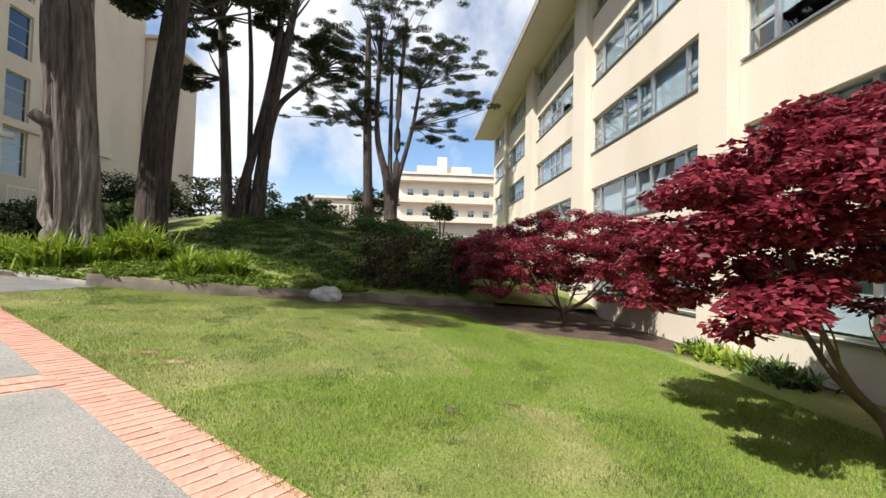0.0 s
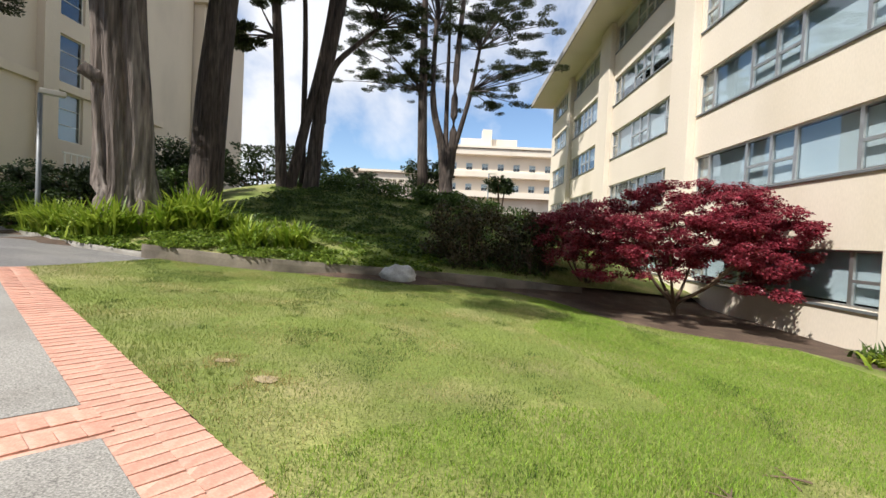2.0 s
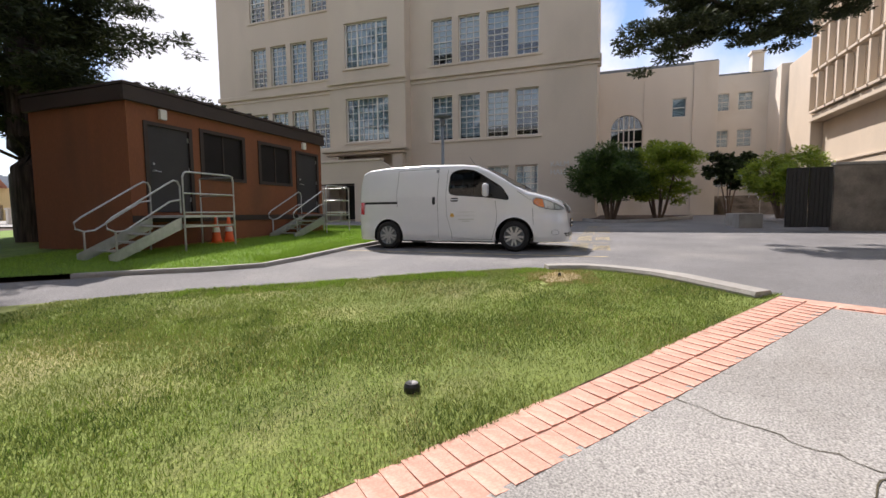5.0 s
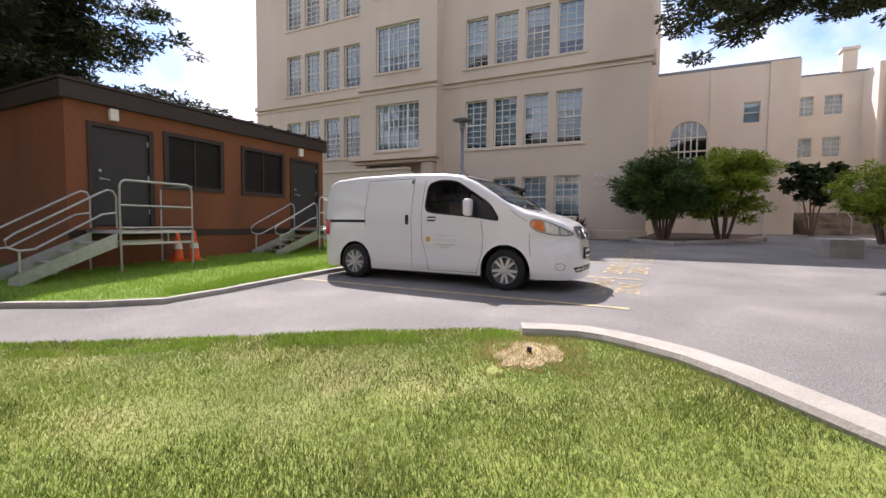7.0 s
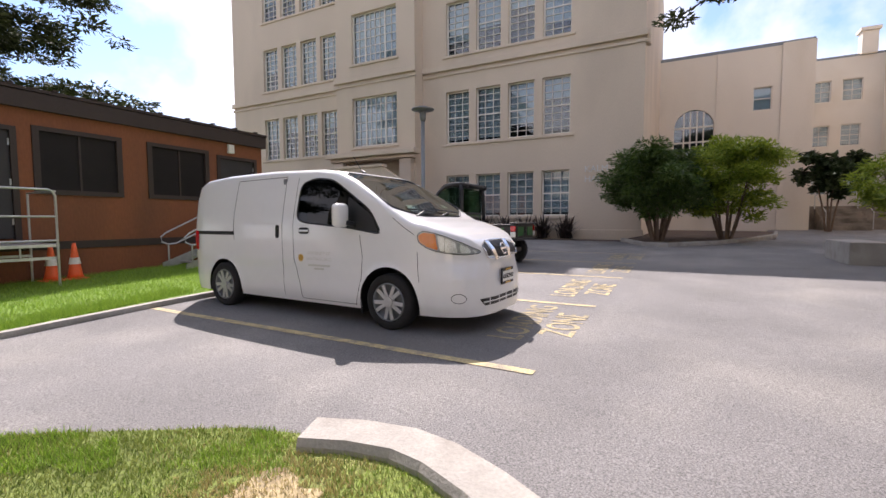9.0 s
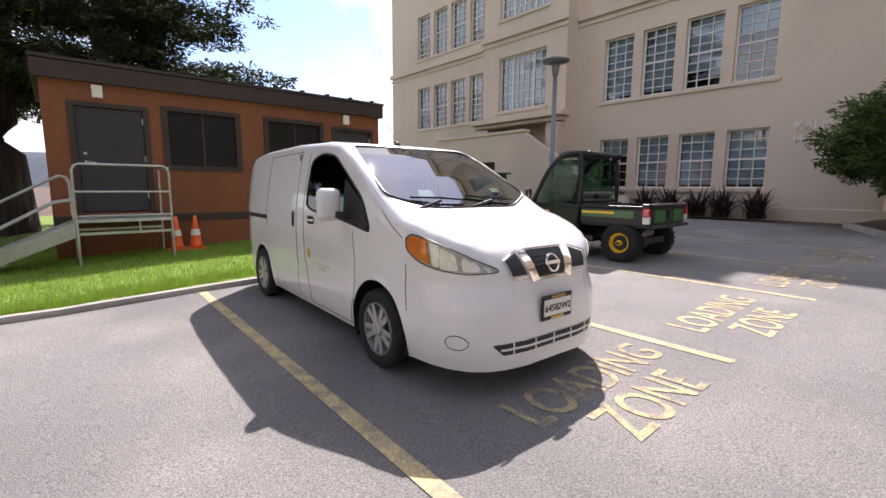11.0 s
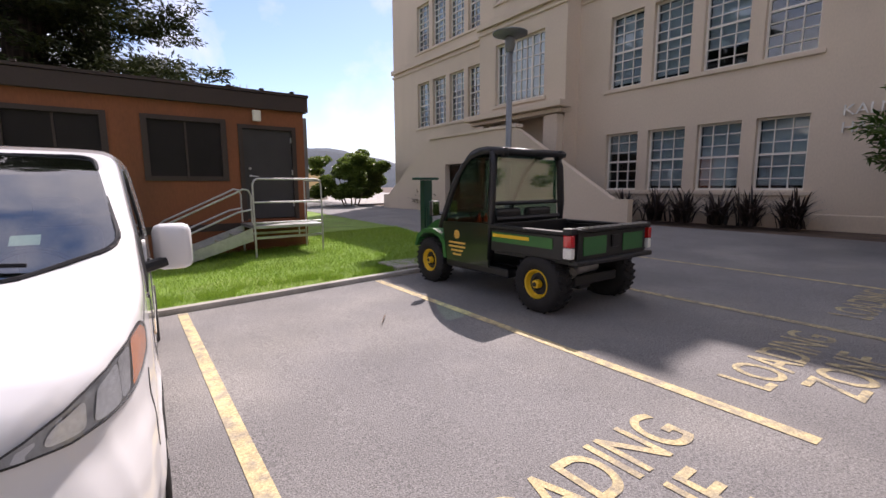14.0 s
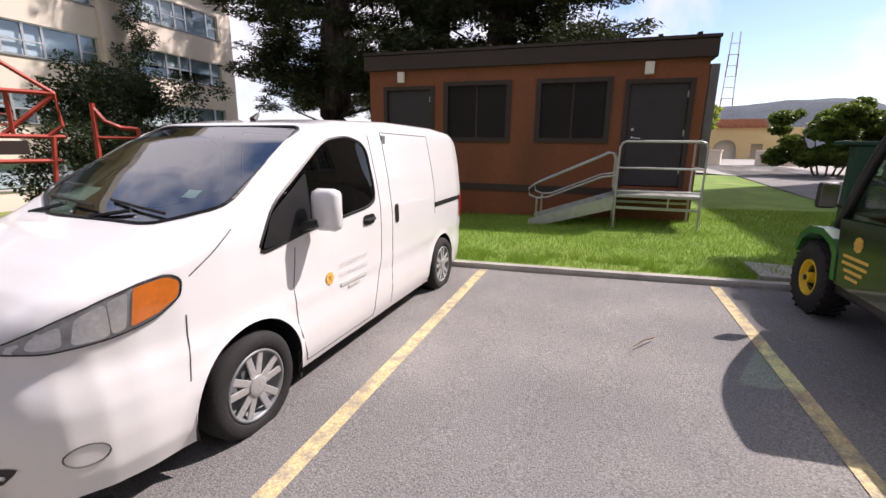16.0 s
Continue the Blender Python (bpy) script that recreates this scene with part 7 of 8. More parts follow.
rr = random.Random(17)
for k, (x, y, h) in enumerate(LILIES):
    strap_clump("lily_clump", x, max(y, kerb_y(x) + 0.55), h * 1.12, 190, L_LILY, 100 + k, "clump of bright green arching strap leaves", "lily clumps", 0.2)
for k, (x, y) in enumerate(((6.6, 8.9), (6.5, 8.1), (6.7, 7.4), (6.6, 6.7), (6.9, 9.4))):
    strap_clump("sedge_clump", x, y, 0.5, 120, L_LILY if k < 2 else L_MID, 150 + k, "grassy clump at the wall of the office block", "sedge clumps", 0.22)
for k, y in enumerate((-7.0, -5.6, -4.4, -3.4, -2.3, -1.4, -0.3, -15.5, -17.0)):
    strap_clump("flax_clump", -30.4 if y > -10 else -28.6, y, 1.3, 110, L_PURPLE, 170 + k, "dark purple-green flax along the hall wall", "flax clumps", 0.12, base=1.12)

# ivy and clover carpets
ivy = thing("ivy_carpet", (-9, 13.2, height(-9, 13.2)), "carpet of small green ivy leaves in the bed", "plant", kind="stuff")
cs = []
for _ in range(420):
    x = rr.uniform(-15.5, -1.5)
    y = kerb_y(x) + 0.12 + rr.random() ** 1.5 * 3.2
    cs.append((x, y, height(x, y) + 0.05, 0.32, 0.32, 0.07))
leaves("foliage", cs, 46000, 0.085, L_IVY, ivy, 0.8, 0.5, 0.0, 90)


def blades(name, poly, count, h, material, seed, label, lift=0.02, keep=None, density=None, top=level):
    """Grass: narrow upright blades scattered over a polygon."""
    rng = np.random.default_rng(seed)
    xs, ys = [p[0] for p in poly], [p[1] for p in poly]
    pts = []
    while len(pts) < count:
        x, y = rng.uniform(min(xs), max(xs)), rng.uniform(min(ys), max(ys))
        if inside(poly, x, y) and (keep is None or keep(x, y)):
            pts.append((x, y, top(x, y) + lift))
    P = np.array(pts)
    n = len(P)
    a = rng.uniform(0, 2 * np.pi, n)
    tall = h * rng.uniform(0.5, 1.3, n)
    wid = rng.uniform(0.0022, 0.005, n)
    lean = rng.normal(0, 0.45, (n, 2)) * tall[:, None]
    v = np.empty((n, 3, 3))
    v[:, 0] = P + np.stack([np.cos(a) * wid, np.sin(a) * wid, np.zeros(n) - 0.01], 1)
    v[:, 1] = P - np.stack([np.cos(a) * wid, np.sin(a) * wid, np.zeros(n) + 0.01], 1)
    v[:, 2] = P + np.stack([lean[:, 0], lean[:, 1], tall], 1)
    me = bpy.data.meshes.new(name)
    me.vertices.add(3 * n)
    me.vertices.foreach_set("co", v.reshape(-1))
    me.loops.add(3 * n)
    me.loops.foreach_set("vertex_index", np.arange(3 * n, dtype=np.int32))
    me.polygons.add(n)
    me.polygons.foreach_set("loop_start", np.arange(0, 3 * n, 3, dtype=np.int32))
    me.update(calc_edges=True)
    me.materials.append(material)
    return tagged(new(name, me), label, "grass", kind="stuff")


BARE = [(-10.38, 2.72, 0.6), (-2.52, 4.95, 0.3), (-3.05, 5.3, 0.24)]


def is_bare(x, y):
    return any(math.hypot(x - a, (y - b) * 1.25) < r * (0.6 + 0.8 * noise.noise((x * 4, y * 4, 2.2))) for a, b, r in BARE)


blades("lawn_grass", LAWN_S, 290000, 0.028, L_GRASS, 1, "short mown grass blades", keep=lambda x, y: x < -2.5 and y > -3.5 and not is_bare(x, y))
blades("lawn_grass", LAWN_N, 320000, 0.028, L_GRASS, 2, "short mown grass blades", keep=lambda x, y: x < 5.5 and y > 0.5 and not is_bare(x, y))
blades("cabin_grass", LAWN_T, 150000, 0.06, L_LUSH, 3, "lush unmown grass blades", lift=0.05, keep=lambda x, y: y > -9)
blades("slope_grass", SLOPE, 40000, 0.13, L_GRASS, 4, "rough grass on the slope", keep=lambda x, y: -9 < x < 5 and y < 24, top=height, lift=0.0)


# dry straw-coloured tufts, thicker where the lawn is worn
def worn(x, y):
    return noise.noise((x * 0.8, y * 0.8, 3.1)) + 0.5 * noise.noise((x * 2.3, y * 2.3, 7.7)) > 0.12


blades("dry_grass", LAWN_S, 14000, 0.028, L_DRY, 5, "dry straw-coloured grass in the worn lawn", keep=lambda x, y: x < -2.5 and y > -3.5 and worn(x, y) and not is_bare(x, y))
blades("dry_grass", LAWN_N, 38000, 0.028, L_DRY, 6, "dry straw-coloured grass in the worn lawn", keep=lambda x, y: x < 5.5 and y > 0.5 and worn(x, y) and not is_bare(x, y))
blades("lush_grass", LAWN_N, 170000, 0.034, L_LUSH, 7, "bright green grass on the lower lawn", keep=lambda x, y: x < 5.5 and y > 0.5 and x - 0.35 * y + 5.0 * noise.noise((x * 0.35, y * 0.35, 9.1)) > -1.5)
blades("clover_tufts", LAWN_N, 34000, 0.036, L_MID, 8, "dark green tufts in the worn lawn", keep=lambda x, y: x < 3 and y > 1 and noise.noise((x * 1.1, y * 1.1, 5.5)) + 0.5 * noise.noise((x * 3.7, y * 3.7, 2.5)) > 0.28)
blades("clover_tufts", LAWN_S, 34000, 0.036, L_MID, 12, "dark green tufts in the worn lawn", keep=lambda x, y: x < -2.5 and y > -3.5 and not is_bare(x, y) and noise.noise((x * 1.1, y * 1.1, 1.5)) + 0.5 * noise.noise((x * 3.7, y * 3.7, 2.5)) > 0.1)
blades("lush_grass", LAWN_S, 26000, 0.032, L_LUSH, 9, "bright green grass on the lawn", keep=lambda x, y: x < -2.5 and y > -3.5 and not is_bare(x, y) and noise.noise((x * 0.5, y * 0.5, 1.1)) > -0.1)

# thin straw on the bare patches
for k, (x, y, r) in enumerate(BARE):
    blades("straw", [(x + 1.25 * r * math.cos(a), y + 1.1 * r * math.sin(a)) for a in (6.283 * j / 16 for j in range(16))], int((7000 if k == 0 else 1500) * r), 0.024, L_DRY, 30 + k, "thin dry straw over a bare patch", lift=0.03, keep=lambda x_, y_: noise.noise((x_ * 7, y_ * 7, 2.0)) + 0.5 * noise.noise((x_ * 21, y_ * 21, 5.0)) > 1.7 * math.hypot(x_ - x, y_ - y) / r - 1.3)

# uncut fringe where the lawn meets the drive
EDGE = [(-11.0, 2.5), (-10.9, 2.0), (-10.2, 0.68), (-9.35, -0.8), (-8.65, -2.2)]
FRINGE = EDGE + [(x + 0.42, y + 0.12) for x, y in EDGE[::-1]]
blades("fringe_grass", FRINGE, 8000, 0.042, L_LUSH, 10, "taller bright grass fringe along the drive", keep=lambda x, y: noise.noise((x * 2.2, y * 2.2, 4.4)) + 0.6 * noise.noise((x * 6, y * 6, 1.3)) > -0.15)
CABIN_EDGE = [(-20.7, -2.45), (-12.4, -2.35), (-11.2, -2.38), (-10.45, -2.5), (-10.7, -3.0), (-12.4, -2.9), (-20.7, -3.0)]
blades("fringe_grass", CABIN_EDGE, 18000, 0.09, L_LUSH, 11, "taller lush grass fringe along the kerb", lift=0.05, keep=lambda x, y: noise.noise((x * 1.6, y * 2.2, 8.4)) + 0.6 * noise.noise((x * 6, y * 6, 1.3)) > -0.1)

# leafy cover on the slope under the trees
slope_cover = thing("ground_cover", (-4, 19, height(-4, 19)), "dark green leafy ground cover on the slope under the cypresses", "plant", kind="stuff")
rr = random.Random(78)
cs = [(a, b, height(a, b) + 0.06, 0.5, 0.5, 0.09) for a, b in ((rr.uniform(-9.5, 2.5), rr.uniform(14.8, 23.5)) for _ in range(420)) if b > kerb_y(a) + 0.6]
leaves("foliage", cs, 60000, 0.10, L_MID, slope_cover, 0.5, 0.7, 0.0, 96)

# ---- lamps, walls and buildings further off ----


def street_lamp(x, y, z, h, label, disc=True, turn=0.0, base=None):
    lamp = thing("street_lamp", (x, y, z), label, "lamp", "street lamps", turn=turn)
    bm = bmesh.new()
    tube(bm, [(0, 0, 0), (0, 0, 0.5), (0, 0, h - 0.1)], [0.085, 0.07, 0.06], 12)
    part("pole", bm, M_GREYMETAL, lamp, smooth=True)
    bm = bmesh.new()
    lathe(bm, [(0.14, 0.0), (0.14, 0.04), (0.09, 0.08)], 16)
    part("base_plate", bm, M_GREYMETAL, lamp)
    if disc:
        bm = bmesh.new()
        lathe(bm, [(0.07, h - 0.12), (0.1, h), (0.11, h + 0.16), (0.06, h + 0.2)], 16)
        part("lantern", bm, M_GREYMETAL, lamp, "grey lantern body", smooth=True)
        bm = bmesh.new()
        lathe(bm, [(0.1, h + 0.2), (0.36, h + 0.24), (0.37, h + 0.27), (0.2, h + 0.33), (0.02, h + 0.35)], 28)
        part("shade", bm, M_GREYMETAL, lamp, "shallow disc shade", smooth=True)
    else:
        bm = bmesh.new()
        box(bm, -0.62, 0.04, -0.13, 0.13, h - 0.1, h + 0.06, 0.03)
        part("lamp_head", bm, M_WHITEFRAME, lamp, "pale box lamp head")
    return lamp


street_lamp(-21.7, -3.0, level(-21.7, -3) + 0.02, 4.3, "grey street lamp with a disc shade by the hall")
street_lamp(-14.1, 15.0, height(-14.1, 15.0) - 0.05, 4.4, "grey street lamp with a box head by the bed", False, 225)
street_lamp(1.75, 40.3, height(1.75, 40.3) - 0.05, 4.2, "dark street lamp on the crest", False, 180)

# bin store: dark gate and grey wall
store = thing("bin_store", (-20.6, 9.9, 0.96), "bin store with a dark steel gate and grey walls", "enclosure")
for k in range(2):
    bm = bmesh.new()
    box(bm, -20.48, -20.42, 8.56 + 0.58 * k, 9.12 + 0.58 * k, 1.02, 2.82, 0.01)
    for j in range(5):
        box(bm, -20.415, -20.40, 8.6 + 0.58 * k + 0.105 * j, 8.66 + 0.58 * k + 0.105 * j, 1.06, 2.78)
    g = part("gate", bm, M_BLACK, None, "dark brown steel gate")
    put(g, Matrix(), store)
slab("side_wall", Matrix(), -20.62, -20.42, 9.74, 11.4, 0.85, 2.85, M_WALLCONC, store, 0.01)
slab("back_wall", Matrix(), -24.0, -20.63, 11.2, 11.4, 0.85, 2.5, M_WALLCONC, store, 0.01)
slab("wall_cap", Matrix(), -20.66, -20.38, 9.72, 11.45, 2.86, 2.94, M_KERB, store, 0.01)
slab("planter_block", Matrix(), -23.6, -21.8, 7.7, 8.4, 0.9, 1.45, M_KERB, store, 0.02)

# pale wing with arched windows behind the bushes
wing = thing("arched_wing", (-48, 7, 1.2), "cream stucco wing with arched windows", "building")
WM = pose(-48, 0.5, 0, 0, 0, 90)


def arched_wall(width, z0, z1, arches, rects):
    bm = pierced(width, z0, z1, 0.4, [(u - w / 2, u + w / 2, v0, v1 + w / 2) for u, w, v0, v1 in arches] + rects)
    for u, w, v0, v1 in arches:
        for s in (-1, 1):
            pts = [(u + s * w / 2, v1 + w / 2)] + [(u + s * w / 2 * math.sin(a), v1 + w / 2 * math.cos(a)) for a in (math.pi / 2 * k / 10 for k in range(11))]
            a = [bm.verts.new((x, 0.001, z)) for x, z in pts]
            b = [bm.verts.new((x, 0.399, z)) for x, z in pts]
            fs = [bm.faces.new(a), bm.faces.new(b[::-1])]
            for k in range(len(pts)):
                fs.append(bm.faces.new((a[k], a[(k + 1) % len(pts)], b[(k + 1) % len(pts)], b[k])))
            bmesh.ops.recalc_face_normals(bm, faces=fs)
    return bm


put(part("wall", arched_wall(11.8, 0.8, 14.0, [(4.75, 2.6, 4.6, 8.9), (0.95, 2.6, 4.6, 8.9)], [(8.4, 9.5, 9.7, 11.3), (8.4, 9.5, 6.0, 7.6)]), M_CREAM), WM, wing)
for u in (4.75, 0.95):
    bm = bmesh.new()
    for k in (-0.65, -0.22, 0.22, 0.65):
        box(bm, u + k - 0.05, u + k + 0.05, 0.1, 0.18, 4.6, 10.1)
    for z in (4.65, 6.2, 7.8, 8.9):
        box(bm, u - 1.3, u + 1.3, 0.09, 0.19, z - 0.06, z + 0.06)
    w = put(part("window", bm, M_WHITEFRAME), WM, wing)
    bm = bmesh.new()
    box(bm, u - 1.3, u + 1.3, 0.2, 0.21, 4.6, 10.2)
    part("pane", bm, G_WINDOW, w)
for z in (9.7, 6.0):
    window((1.1, 1.6, 1, 2, 0.06, "sash"), WM @ pose(8.4, 0.15, z), wing, 0.93)
slab("side_wall", WM, 11.4, 11.8, 0.41, 20, 0.8, 14.0, M_CREAM, wing)
slab("roof", WM, 0, 11.8, 0.02, 20, 14.01, 14.25, M_GREYMETAL, wing)
slab("corner_pier", WM, 10.0, 11.85, -0.12, -0.003, 0.8, 14.1, M_CREAM, wing)
slab("wall_pier", WM, 6.15, 6.3, -0.08, -0.003, 0.8, 14.0, M_CREAM, wing)
slab("partition", WM, 0.3, 11, 3.0, 3.2, 0.8, 13.8, M_ROOMGLOOM, wing)

rear = thing("rear_wing", (-62, 18, 1.3), "pale stucco wing with paired windows and a chimney", "building")
RM = pose(-62, 10, 0, 0, 0, 90)
rh = [(u, u + 1.4, z, z + 1.9) for u in (5.0, 7.2) for z in (4.2, 8.6, 12.6)]
put(part("wall", pierced(14, 0.8, 16.4, 0.4, rh), M_PALE), RM, rear)
for u, u1, z, z1 in rh:
    window((1.4, 1.9, 2, 4, 0.07, "sash"), RM @ pose(u, 0.15, z), rear, 0.93)
slab("chimney", RM, 8.3, 9.4, -0.3, 0.8, 16.45, 18.4, M_PALE, rear, 0.05)
slab("chimney_cap", RM, 8.15, 9.55, -0.45, 0.95, 18.41, 18.7, M_PALE, rear, 0.03)
slab("roof", RM, -10, 14, 0.02, 16, 16.41, 16.6, M_GREYMETAL, rear)
slab("partition", RM, 0, 14, 3, 3.2, 0.8, 16, M_ROOMGLOOM, rear)
slab("north_block", Matrix(), -66, -58.5, 20.0, 34, 0.8, 16.2, M_CREAM, rear, 0.03)
steps = thing("far_steps", (-47, 14, 1.3), "concrete steps with rails at the end of the drive", "stair")
for k in range(8):
    slab("tread", Matrix(), -48 - 0.35 * k, -47.66 - 0.35 * k, 13.2, 15.6, 1.2, 1.5 + 0.17 * k, M_WALLCONC, steps)
for y in (13.2, 15.6):
    bm = bmesh.new()
    tube(bm, [(-47.6, y, 1.3), (-47.6, y, 2.4), (-50.6, y, 3.8), (-50.6, y, 2.7)], 0.03)
    put(part("hand_rail", bm, M_GALV), Matrix(), steps)
slab("terrace_wall", Matrix(), -51.5, -50.9, 9.8, 20, 1.0, 2.9, M_WALLCONC, steps)

# residence hall beyond the crest
res = thing("residence_hall", (8, 95, 8), "long cream residence hall with balconies beyond the crest", "building")
XM = pose(-4.5, 95, 0)
rh = [(2.0 + 3.3 * k, 3.4 + 3.3 * k, z, z + 1.5) for k in range(8) for z in (11.3, 15.6)]
put(part("wall", pierced(32, 2, 19.6, 0.5, rh), M_CREAM), XM, res)
for u, u1, z, z1 in rh:
    window((1.4, 1.5, 2, 1, 0.08, "sash"), XM @ pose(u, 0.2, z), res, 0.55)
for z in (9.9, 14.0, 18.6):
    slab("balcony", XM, -0.6, 32.6, -1.6, -0.003, z, z + 1.2, M_CREAM, res, 0.04)
slab("roof", XM, -0.9, 33, -1.9, 14, 19.9, 20.4, M_CREAM, res, 0.04)
slab("penthouse", XM, 4.0, 16, 2, 9, 20.42, 22.6, M_CREAM, res, 0.04)
slab("stair_tower", XM, 8.5, 10.5, 1.0, 4, 20.42, 24.4, M_CREAM, res, 0.04)
slab("partition", XM, 0.5, 31.5, 4, 4.3, 5, 19.5, M_ROOMGLOOM, res)
low = thing("long_hall", (-20, 118, 8), "long white hall with tall windows far beyond the crest", "building")
LM = pose(-30, 118, 0)
put(part("wall", pierced(30, 2, 17.5, 0.5, [(1 + 1.6 * k, 2 + 1.6 * k, 9, 15.8) for k in range(17)]), M_PALE), LM, low)
slab("inner_wall", LM, 0.2, 29.8, 1.5, 1.8, 4, 17, M_PALE, low)
slab("roof", LM, -0.5, 30.5, -0.8, 12, 17.51, 18.1, M_PALE, low)
for k in range(17):
    slab("glazing_bar", LM, 1.45 + 1.6 * k, 1.55 + 1.6 * k, 0.2, 0.3, 9, 15.8, M_WHITEFRAME, low)
shrub("bush", -14.0, 58, 3.6, 2.5, 5.2, 9.6, L_DARK, 5000, 0.4, 91, "grey-green rounded tree beyond the crest", 4, base=4.0)

# pale boulder before the wall
rock = bmesh.new()
bmesh.ops.create_icosphere(rock, subdivisions=4, radius=1.0)
for v in rock.verts:
    n = v.co.normalized()
    s = 1 + 0.22 * noise.noise(n * 1.6) + 0.10 * noise.noise(n * 4.2) + 0.05 * noise.noise(n * 9)
    v.co = Vector((n.x * 0.50 * s, n.y * 0.36 * s, n.z * 0.34 * s))
    v.co.z = max(v.co.z, -0.12)
boulder = tagged(part("boulder", rock, M_ROCK, smooth=True), "pale grey boulder lying before the low wall", "rock")
boulder.location = (-2.45, 13.15, level(-2.45, 13.15) + 0.12)

# red steel frame with vines at the office block
frame_red = thing("steel_pergola", (-4.4, -3.4, 0.15), "red-painted steel frame with lattice over a doorway", "pergola")


def bar(name, pts, r=0.05, parent=None, m=None):
    bm = bmesh.new()
    tube(bm, pts, r, 4 if r > 0.03 else 6)
    ob = part(name, bm, m or M_RED, None)
    return put(ob, Matrix(), parent or frame_red)


bar("post", [(-4.46, -3.47, 0.1), (-4.57, -3.67, 2.5)])
bar("post", [(-3.9, -1.8, 0.1), (-3.9, -1.8, 2.5)])
bar("beam", [(-3.7, -1.0, 2.5), (-4.6, -3.9, 2.5)])
bar("beam", [(-3.7, -1.0, 1.95), (-4.57, -3.75, 1.95)])
bar("beam", [(-3.7, -1.0, 3.46), (-4.65, -3.79, 3.46)])
bar("rafter", [(-4.05, -2.5, 4.5), (-4.65, -3.79, 3.46), (-4.65, -3.85, 2.75), (-4.5, -3.6, 2.5)])
bar("brace", [(-4.2, -2.9, 2.52), (-4.62, -3.75, 3.4)])
bar("brace", [(-4.3, -3.05, 2.5), (-4.3, -3.05, 3.44)])
for k in range(5):
    bar("lattice_bar", [(-3.85 - 0.09 * k, -1.6 - 0.29 * k, 2.52), (-3.85 - 0.09 * k, -1.6 - 0.29 * k, 3.42)], 0.014)
for k in range(3):
    bar("lattice_bar", [(-3.8, -1.5, 2.75 + 0.22 * k), (-4.3, -3.0, 2.75 + 0.22 * k)], 0.014)
slab("sign_board", pose(-4.1, -2.4, 0, 0, 0, 72.5), -0.9, 0.9, -0.03, 0.03, 2.1, 2.4, M_DARKBROWN, frame_red)
gate2 = thing("steel_gate_frame", (-5.1, -4.5, 0.2), "red-painted curved steel gate frame among vines", "gate")
bar("post", [(-4.98, -4.31, 0.1), (-5.0, -4.35, 3.3)], 0.06, gate2)
bar("curved_rail", [(-5.0, -4.35, 3.2), (-5.12, -4.5, 2.9), (-5.3, -4.75, 2.75), (-5.5, -5.05, 2.72)], 0.05, gate2)
bar("rail", [(-5.0, -4.35, 2.5), (-5.5, -5.05, 2.5)], 0.04, gate2)
bar("post", [(-5.5, -5.05, 0.1), (-5.5, -5.05, 2.75)], 0.06, gate2)
vine = thing("vine_thicket", (-2.5, -8, -0.2), "tall dark green vines and shrubs against the office block", "shrub")
rr = random.Random(31)
cs = [(rr.gauss(-1.6, 0.9), rr.gauss(-7.6, 1.3), rr.uniform(0.2, 4.6), 0.45, 0.45, 0.4) for _ in range(150)]
cs += [(6.3 + rr.gauss(0, 0.25), -14.4 + rr.gauss(0, 0.5), z, 0.5, 0.5, 0.5) for z in [1 + 0.25 * k for k in range(38)]]
cs += [(-3.2 + rr.gauss(0, 0.4), -5.6 + rr.gauss(0, 0.5), rr.uniform(0.3, 3.0), 0.35, 0.35, 0.3) for _ in range(70)]
leaves("foliage", cs, 52000, 0.13, L_DARK, vine, 0.5, 0.9, 0.1, 33)
twigs_to(cs[:90:6], [(-1.6, -7.6, 0), (-2.2, -8.4, 0), (-1.0, -6.8, 0)], 0.04, M_TWIG, vine, 4, "stem")

# beyond the hall: low walls, yellow house, wooded hill and mast
plaza = sheet("plaza", [(-62, -120), (-20, -120), (-21.5, -30), (-23.8, -24.2), (-30, -26), (-52, -26)], 0.0, M_CONCRETE, 6.0, "pale paved yard beyond the hall")
house = thing("yellow_house", (-33.5, -64, 0.9), "low yellow stucco house with an arched door and tiled roof", "house")
YM = pose(-29.0, -64.5, 0, 0, 0, 166)
put(part("wall", arched_wall(11, 0.2, 5.0, [(3.2, 2.6, 0.3, 2.2)], [(6.0, 7.2, 1.2, 3.0), (0.6, 1.4, 1.2, 3.0)]), mat("yellow_stucco", (0.62, 0.46, 0.22), 0.9, var=0.08, scale=0.4, bump=0.1)), YM, house)
slab("inner_wall", YM, 0.2, 10.8, 1.0, 1.2, 0.2, 4.8, M_PALE, house)
bm = bmesh.new()
prism(bm, [(-0.4, 4.95), (7.6, 4.95), (7.6, 5.1), (7.0, 6.0), (0.2, 6.0), (-0.4, 5.1)], -0.5, 6)
put(part("roof", bm, M_TILE), YM, house)
for k in range(14):
    bm = bmesh.new()
    tube(bm, [(-0.2 + 0.55 * k, -0.55, 5.1), (-0.2 + 0.55 * k, 0.3, 5.95)], 0.16, 8)
    put(part("roof_tile", bm, M_TILE), YM, house)
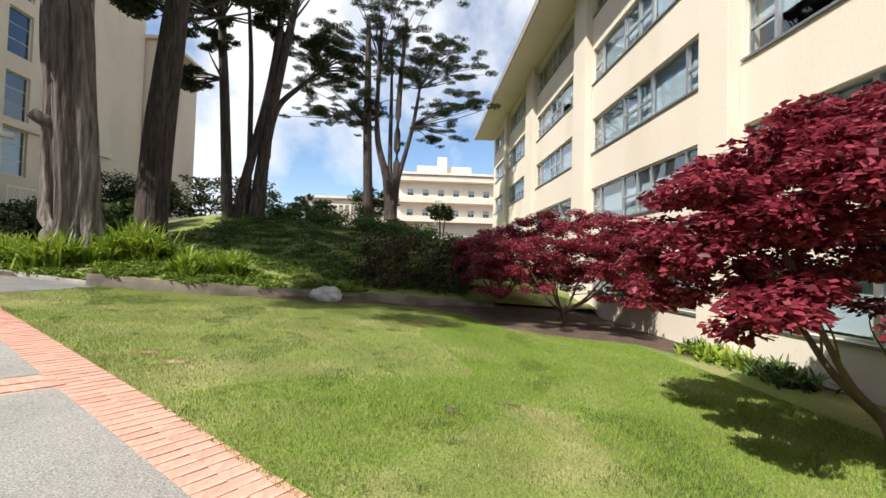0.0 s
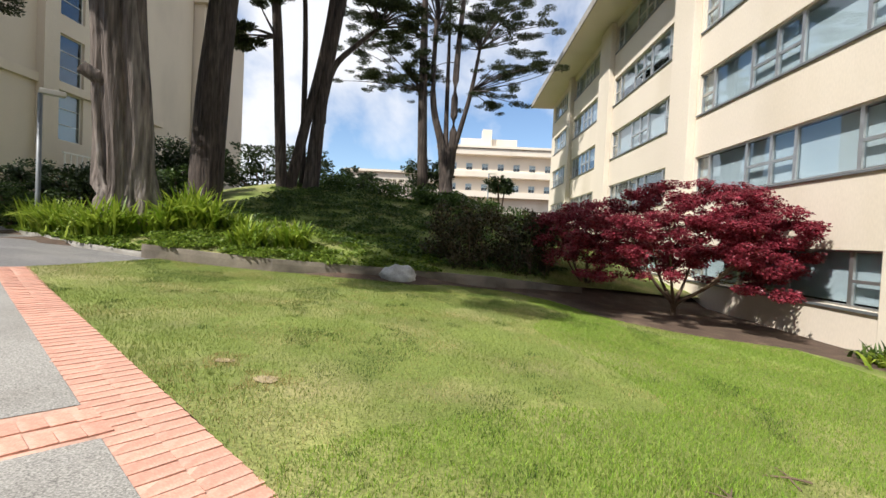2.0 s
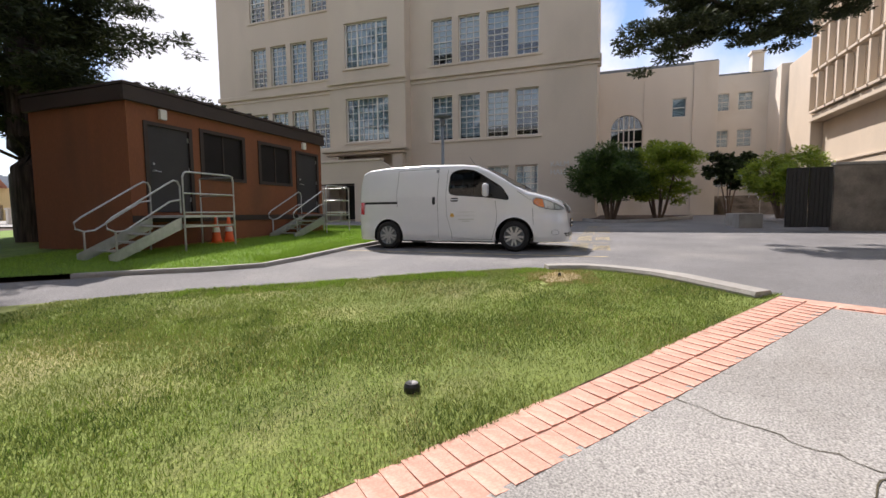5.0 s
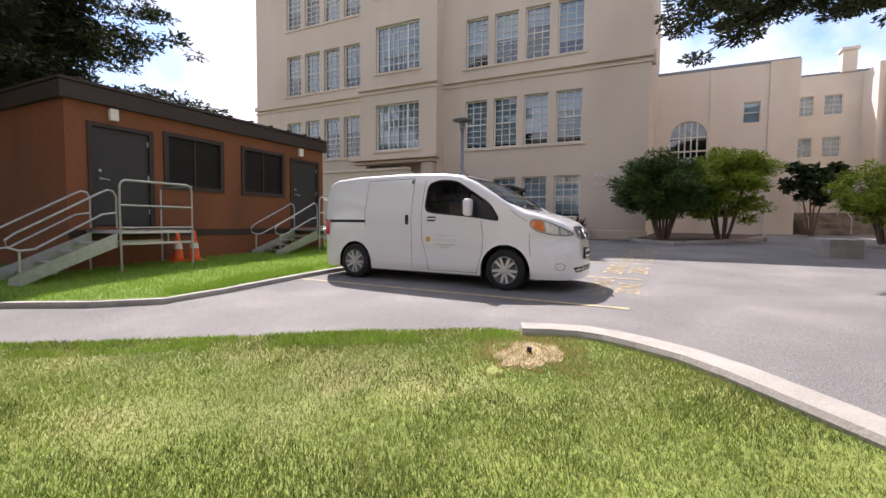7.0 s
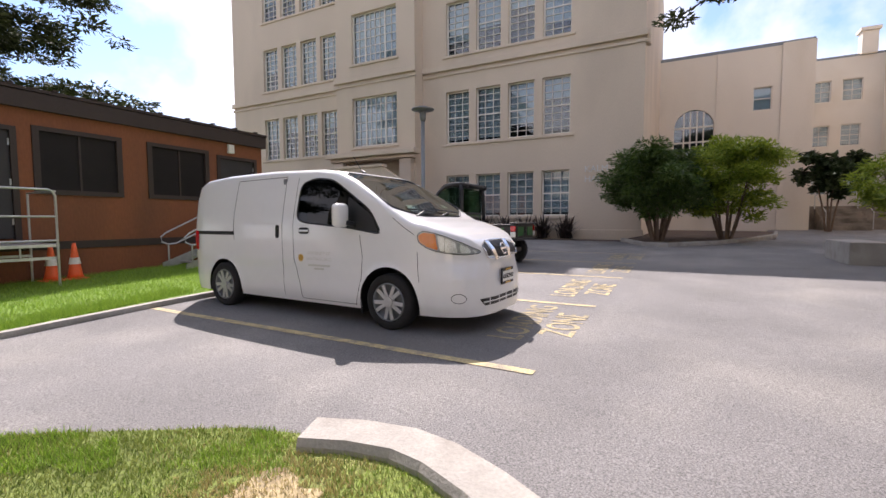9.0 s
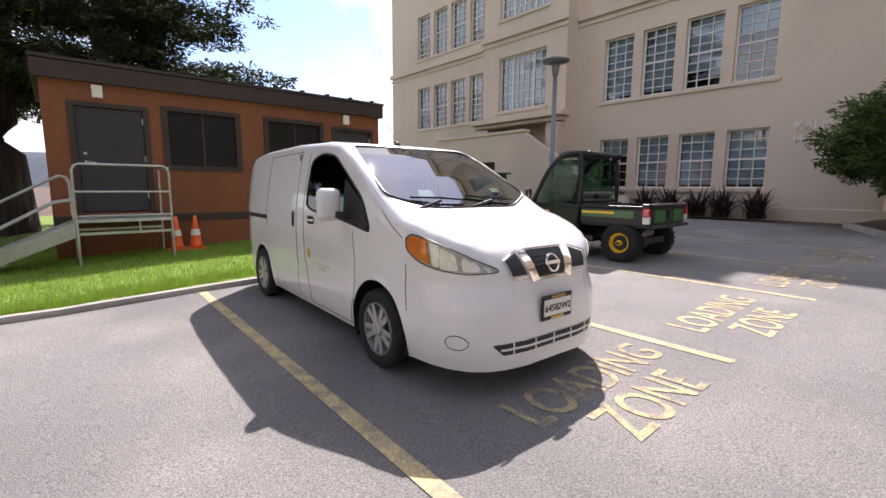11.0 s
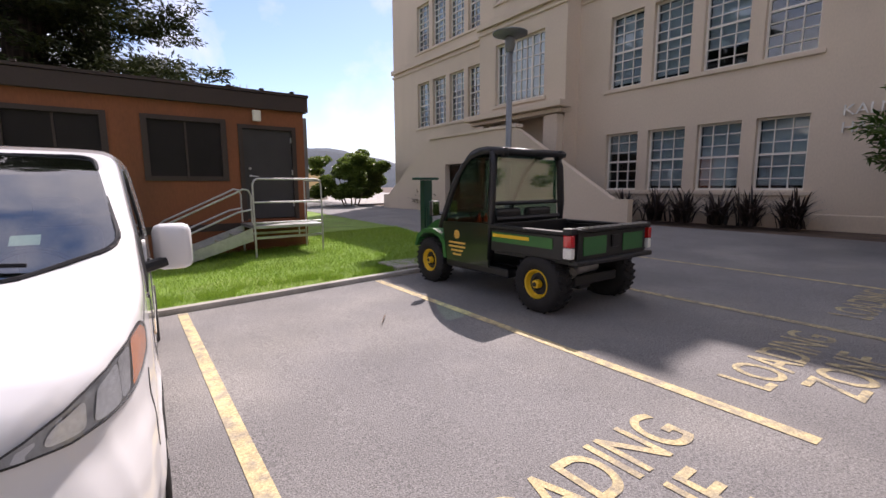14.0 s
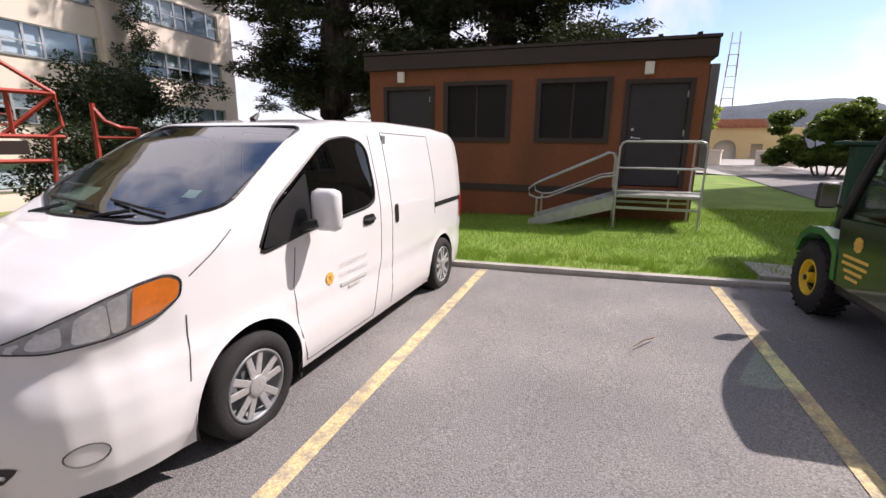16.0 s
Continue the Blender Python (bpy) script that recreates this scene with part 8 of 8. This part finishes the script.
for x, y, w in ((-30.3, -39.4, 2.9), (-26.2, -41.0, 1.0)):
    lw = thing("low_wall", (x, y, 1.0), "low tan stucco wall in the yard", "wall", "low walls", turn=162)
    bm = bmesh.new()
    box(bm, -w / 2, w / 2, -0.5, 0.5, -0.1, 1.15, 0.03)
    part("body", bm, M_PALE, lw)
    bm = bmesh.new()
    box(bm, -w / 2 - 0.06, w / 2 + 0.06, -0.56, 0.56, 1.155, 1.3, 0.02)
    part("coping", bm, M_CREAM, lw)
shrub("bush", -27.5, -55, 1.8, 1.8, 4.0, 7.6, L_LIGHT, 3000, 0.4, 92, "light green tree behind the yellow house", 4, base=1.0)
hillb = bmesh.new()
rows_ = []
for j in range(10):
    row = []
    for k in range(60):
        x = -900 + 30 * k
        ridge = 78 + 34 * noise.noise((x * 0.004, 2.3, 0)) + 10 * noise.noise((x * 0.02, 5.1, 0)) + 2.5 * noise.noise((x * 0.09, 1.1, 0))
        ridge *= max(0.15, 1 - abs(x + 300) / 900)
        row.append(hillb.verts.new((x, -700 - 30 * j, ridge * math.sin(min(1.0, j / 6) * math.pi / 2) - 2)))
    rows_.append(row)
for ra, rb_ in zip(rows_, rows_[1:]):
    for k in range(59):
        hillb.faces.new((ra[k], rb_[k], rb_[k + 1], ra[k + 1]))
tagged(part("backdrop", hillb, M_HILL, smooth=True), "wooded hill on the skyline, coloured blue-grey for haze", "hill", kind="structure")

mast = thing("radio_mast", (-218, -900, 50), "tall red and white lattice radio mast on the hill", "mast")
for dx in (-8, 8):
    for k in range(4):
        h0, h1 = 139 * k / 4, 139 * (k + 1) / 4
        bm = bmesh.new()
        tube(bm, [(dx * (1.2 - 0.12 * k), 0, h0), (dx * (1.2 - 0.12 * (k + 1)), 0, h1)], 1.0, 6)
        part("leg", bm, M_WHITEFRAME if k % 2 else M_RED, mast)
for k in range(1, 8):
    bm = bmesh.new()
    z = 139 * k / 8
    tube(bm, [(-8.5, 0, z), (8.5, 0, z)], 0.7, 6)
    part("cross_beam", bm, M_WHITEFRAME, mast)

# small litter: twig on the bay, sticks on the lawn, sprinkler head, dirt mounds
for k, (x, y, n) in enumerate(((-17.07, -0.2, 1), (0.65, 3.98, 3), (1.3, 4.41, 3), (-5.28, 5.18, 2))):
    rr = random.Random(60 + k)
    bm = bmesh.new()
    for _ in range(n):
        a = rr.uniform(0, 3.1)
        z = level(x, y) + 0.03
        tube(bm, [(x - 0.14 * math.cos(a), y - 0.14 * math.sin(a), z), (x, y + rr.uniform(-0.03, 0.03), z + 0.02), (x + 0.16 * math.cos(a), y + 0.16 * math.sin(a), z + 0.005)], [0.006, 0.007, 0.003], 5)
    tagged(part("twig", bm, M_TWIG), "small dry twig lying on the ground", "twig", "twigs")
for k, (x, y, r) in enumerate(((-6.72, 2.07, 0.055), (-10.38, 2.72, 0.022))):
    bm = bmesh.new()
    lathe(bm, [(r, 0), (r, 0.05), (r * 0.8, 0.07), (r * 0.3, 0.065), (0.005, 0.06)], 16, pose(x, y, level(x, y) + 0.01))
    tagged(part("sprinkler_head", bm, M_BLACK), "small dark sprinkler head in the lawn", "sprinkler", "sprinklers")


def ragged(x, y, r, seed):
    """An uneven round outline."""
    return [(x + r * k_ * math.cos(a), y + 0.8 * r * k_ * math.sin(a)) for a, k_ in ((2 * math.pi * k / 40, 0.8 + 0.35 * noise.noise((math.cos(6.283 * k / 40) * 2.2, math.sin(6.283 * k / 40) * 2.2, seed))) for k in range(40))]


M_DRYEARTH = mat("dry_earth", (0.36, 0.29, 0.165), 0.95, var=0.3, scale=5, fine=40, fine_var=0.35, bump=0.9, bump_scale=30, dirt=(0.24, 0.17, 0.10), dirt_at=0.58, dirt_scale=7)
for k, (x, y, r) in enumerate(BARE):
    sheet("bare_patch", ragged(x, y, r * (0.72 if k == 0 else 0.42), 3.3 + k), 0.03, M_DRYEARTH, 0.2, "bare dry patch in the lawn")
lay_bricks()
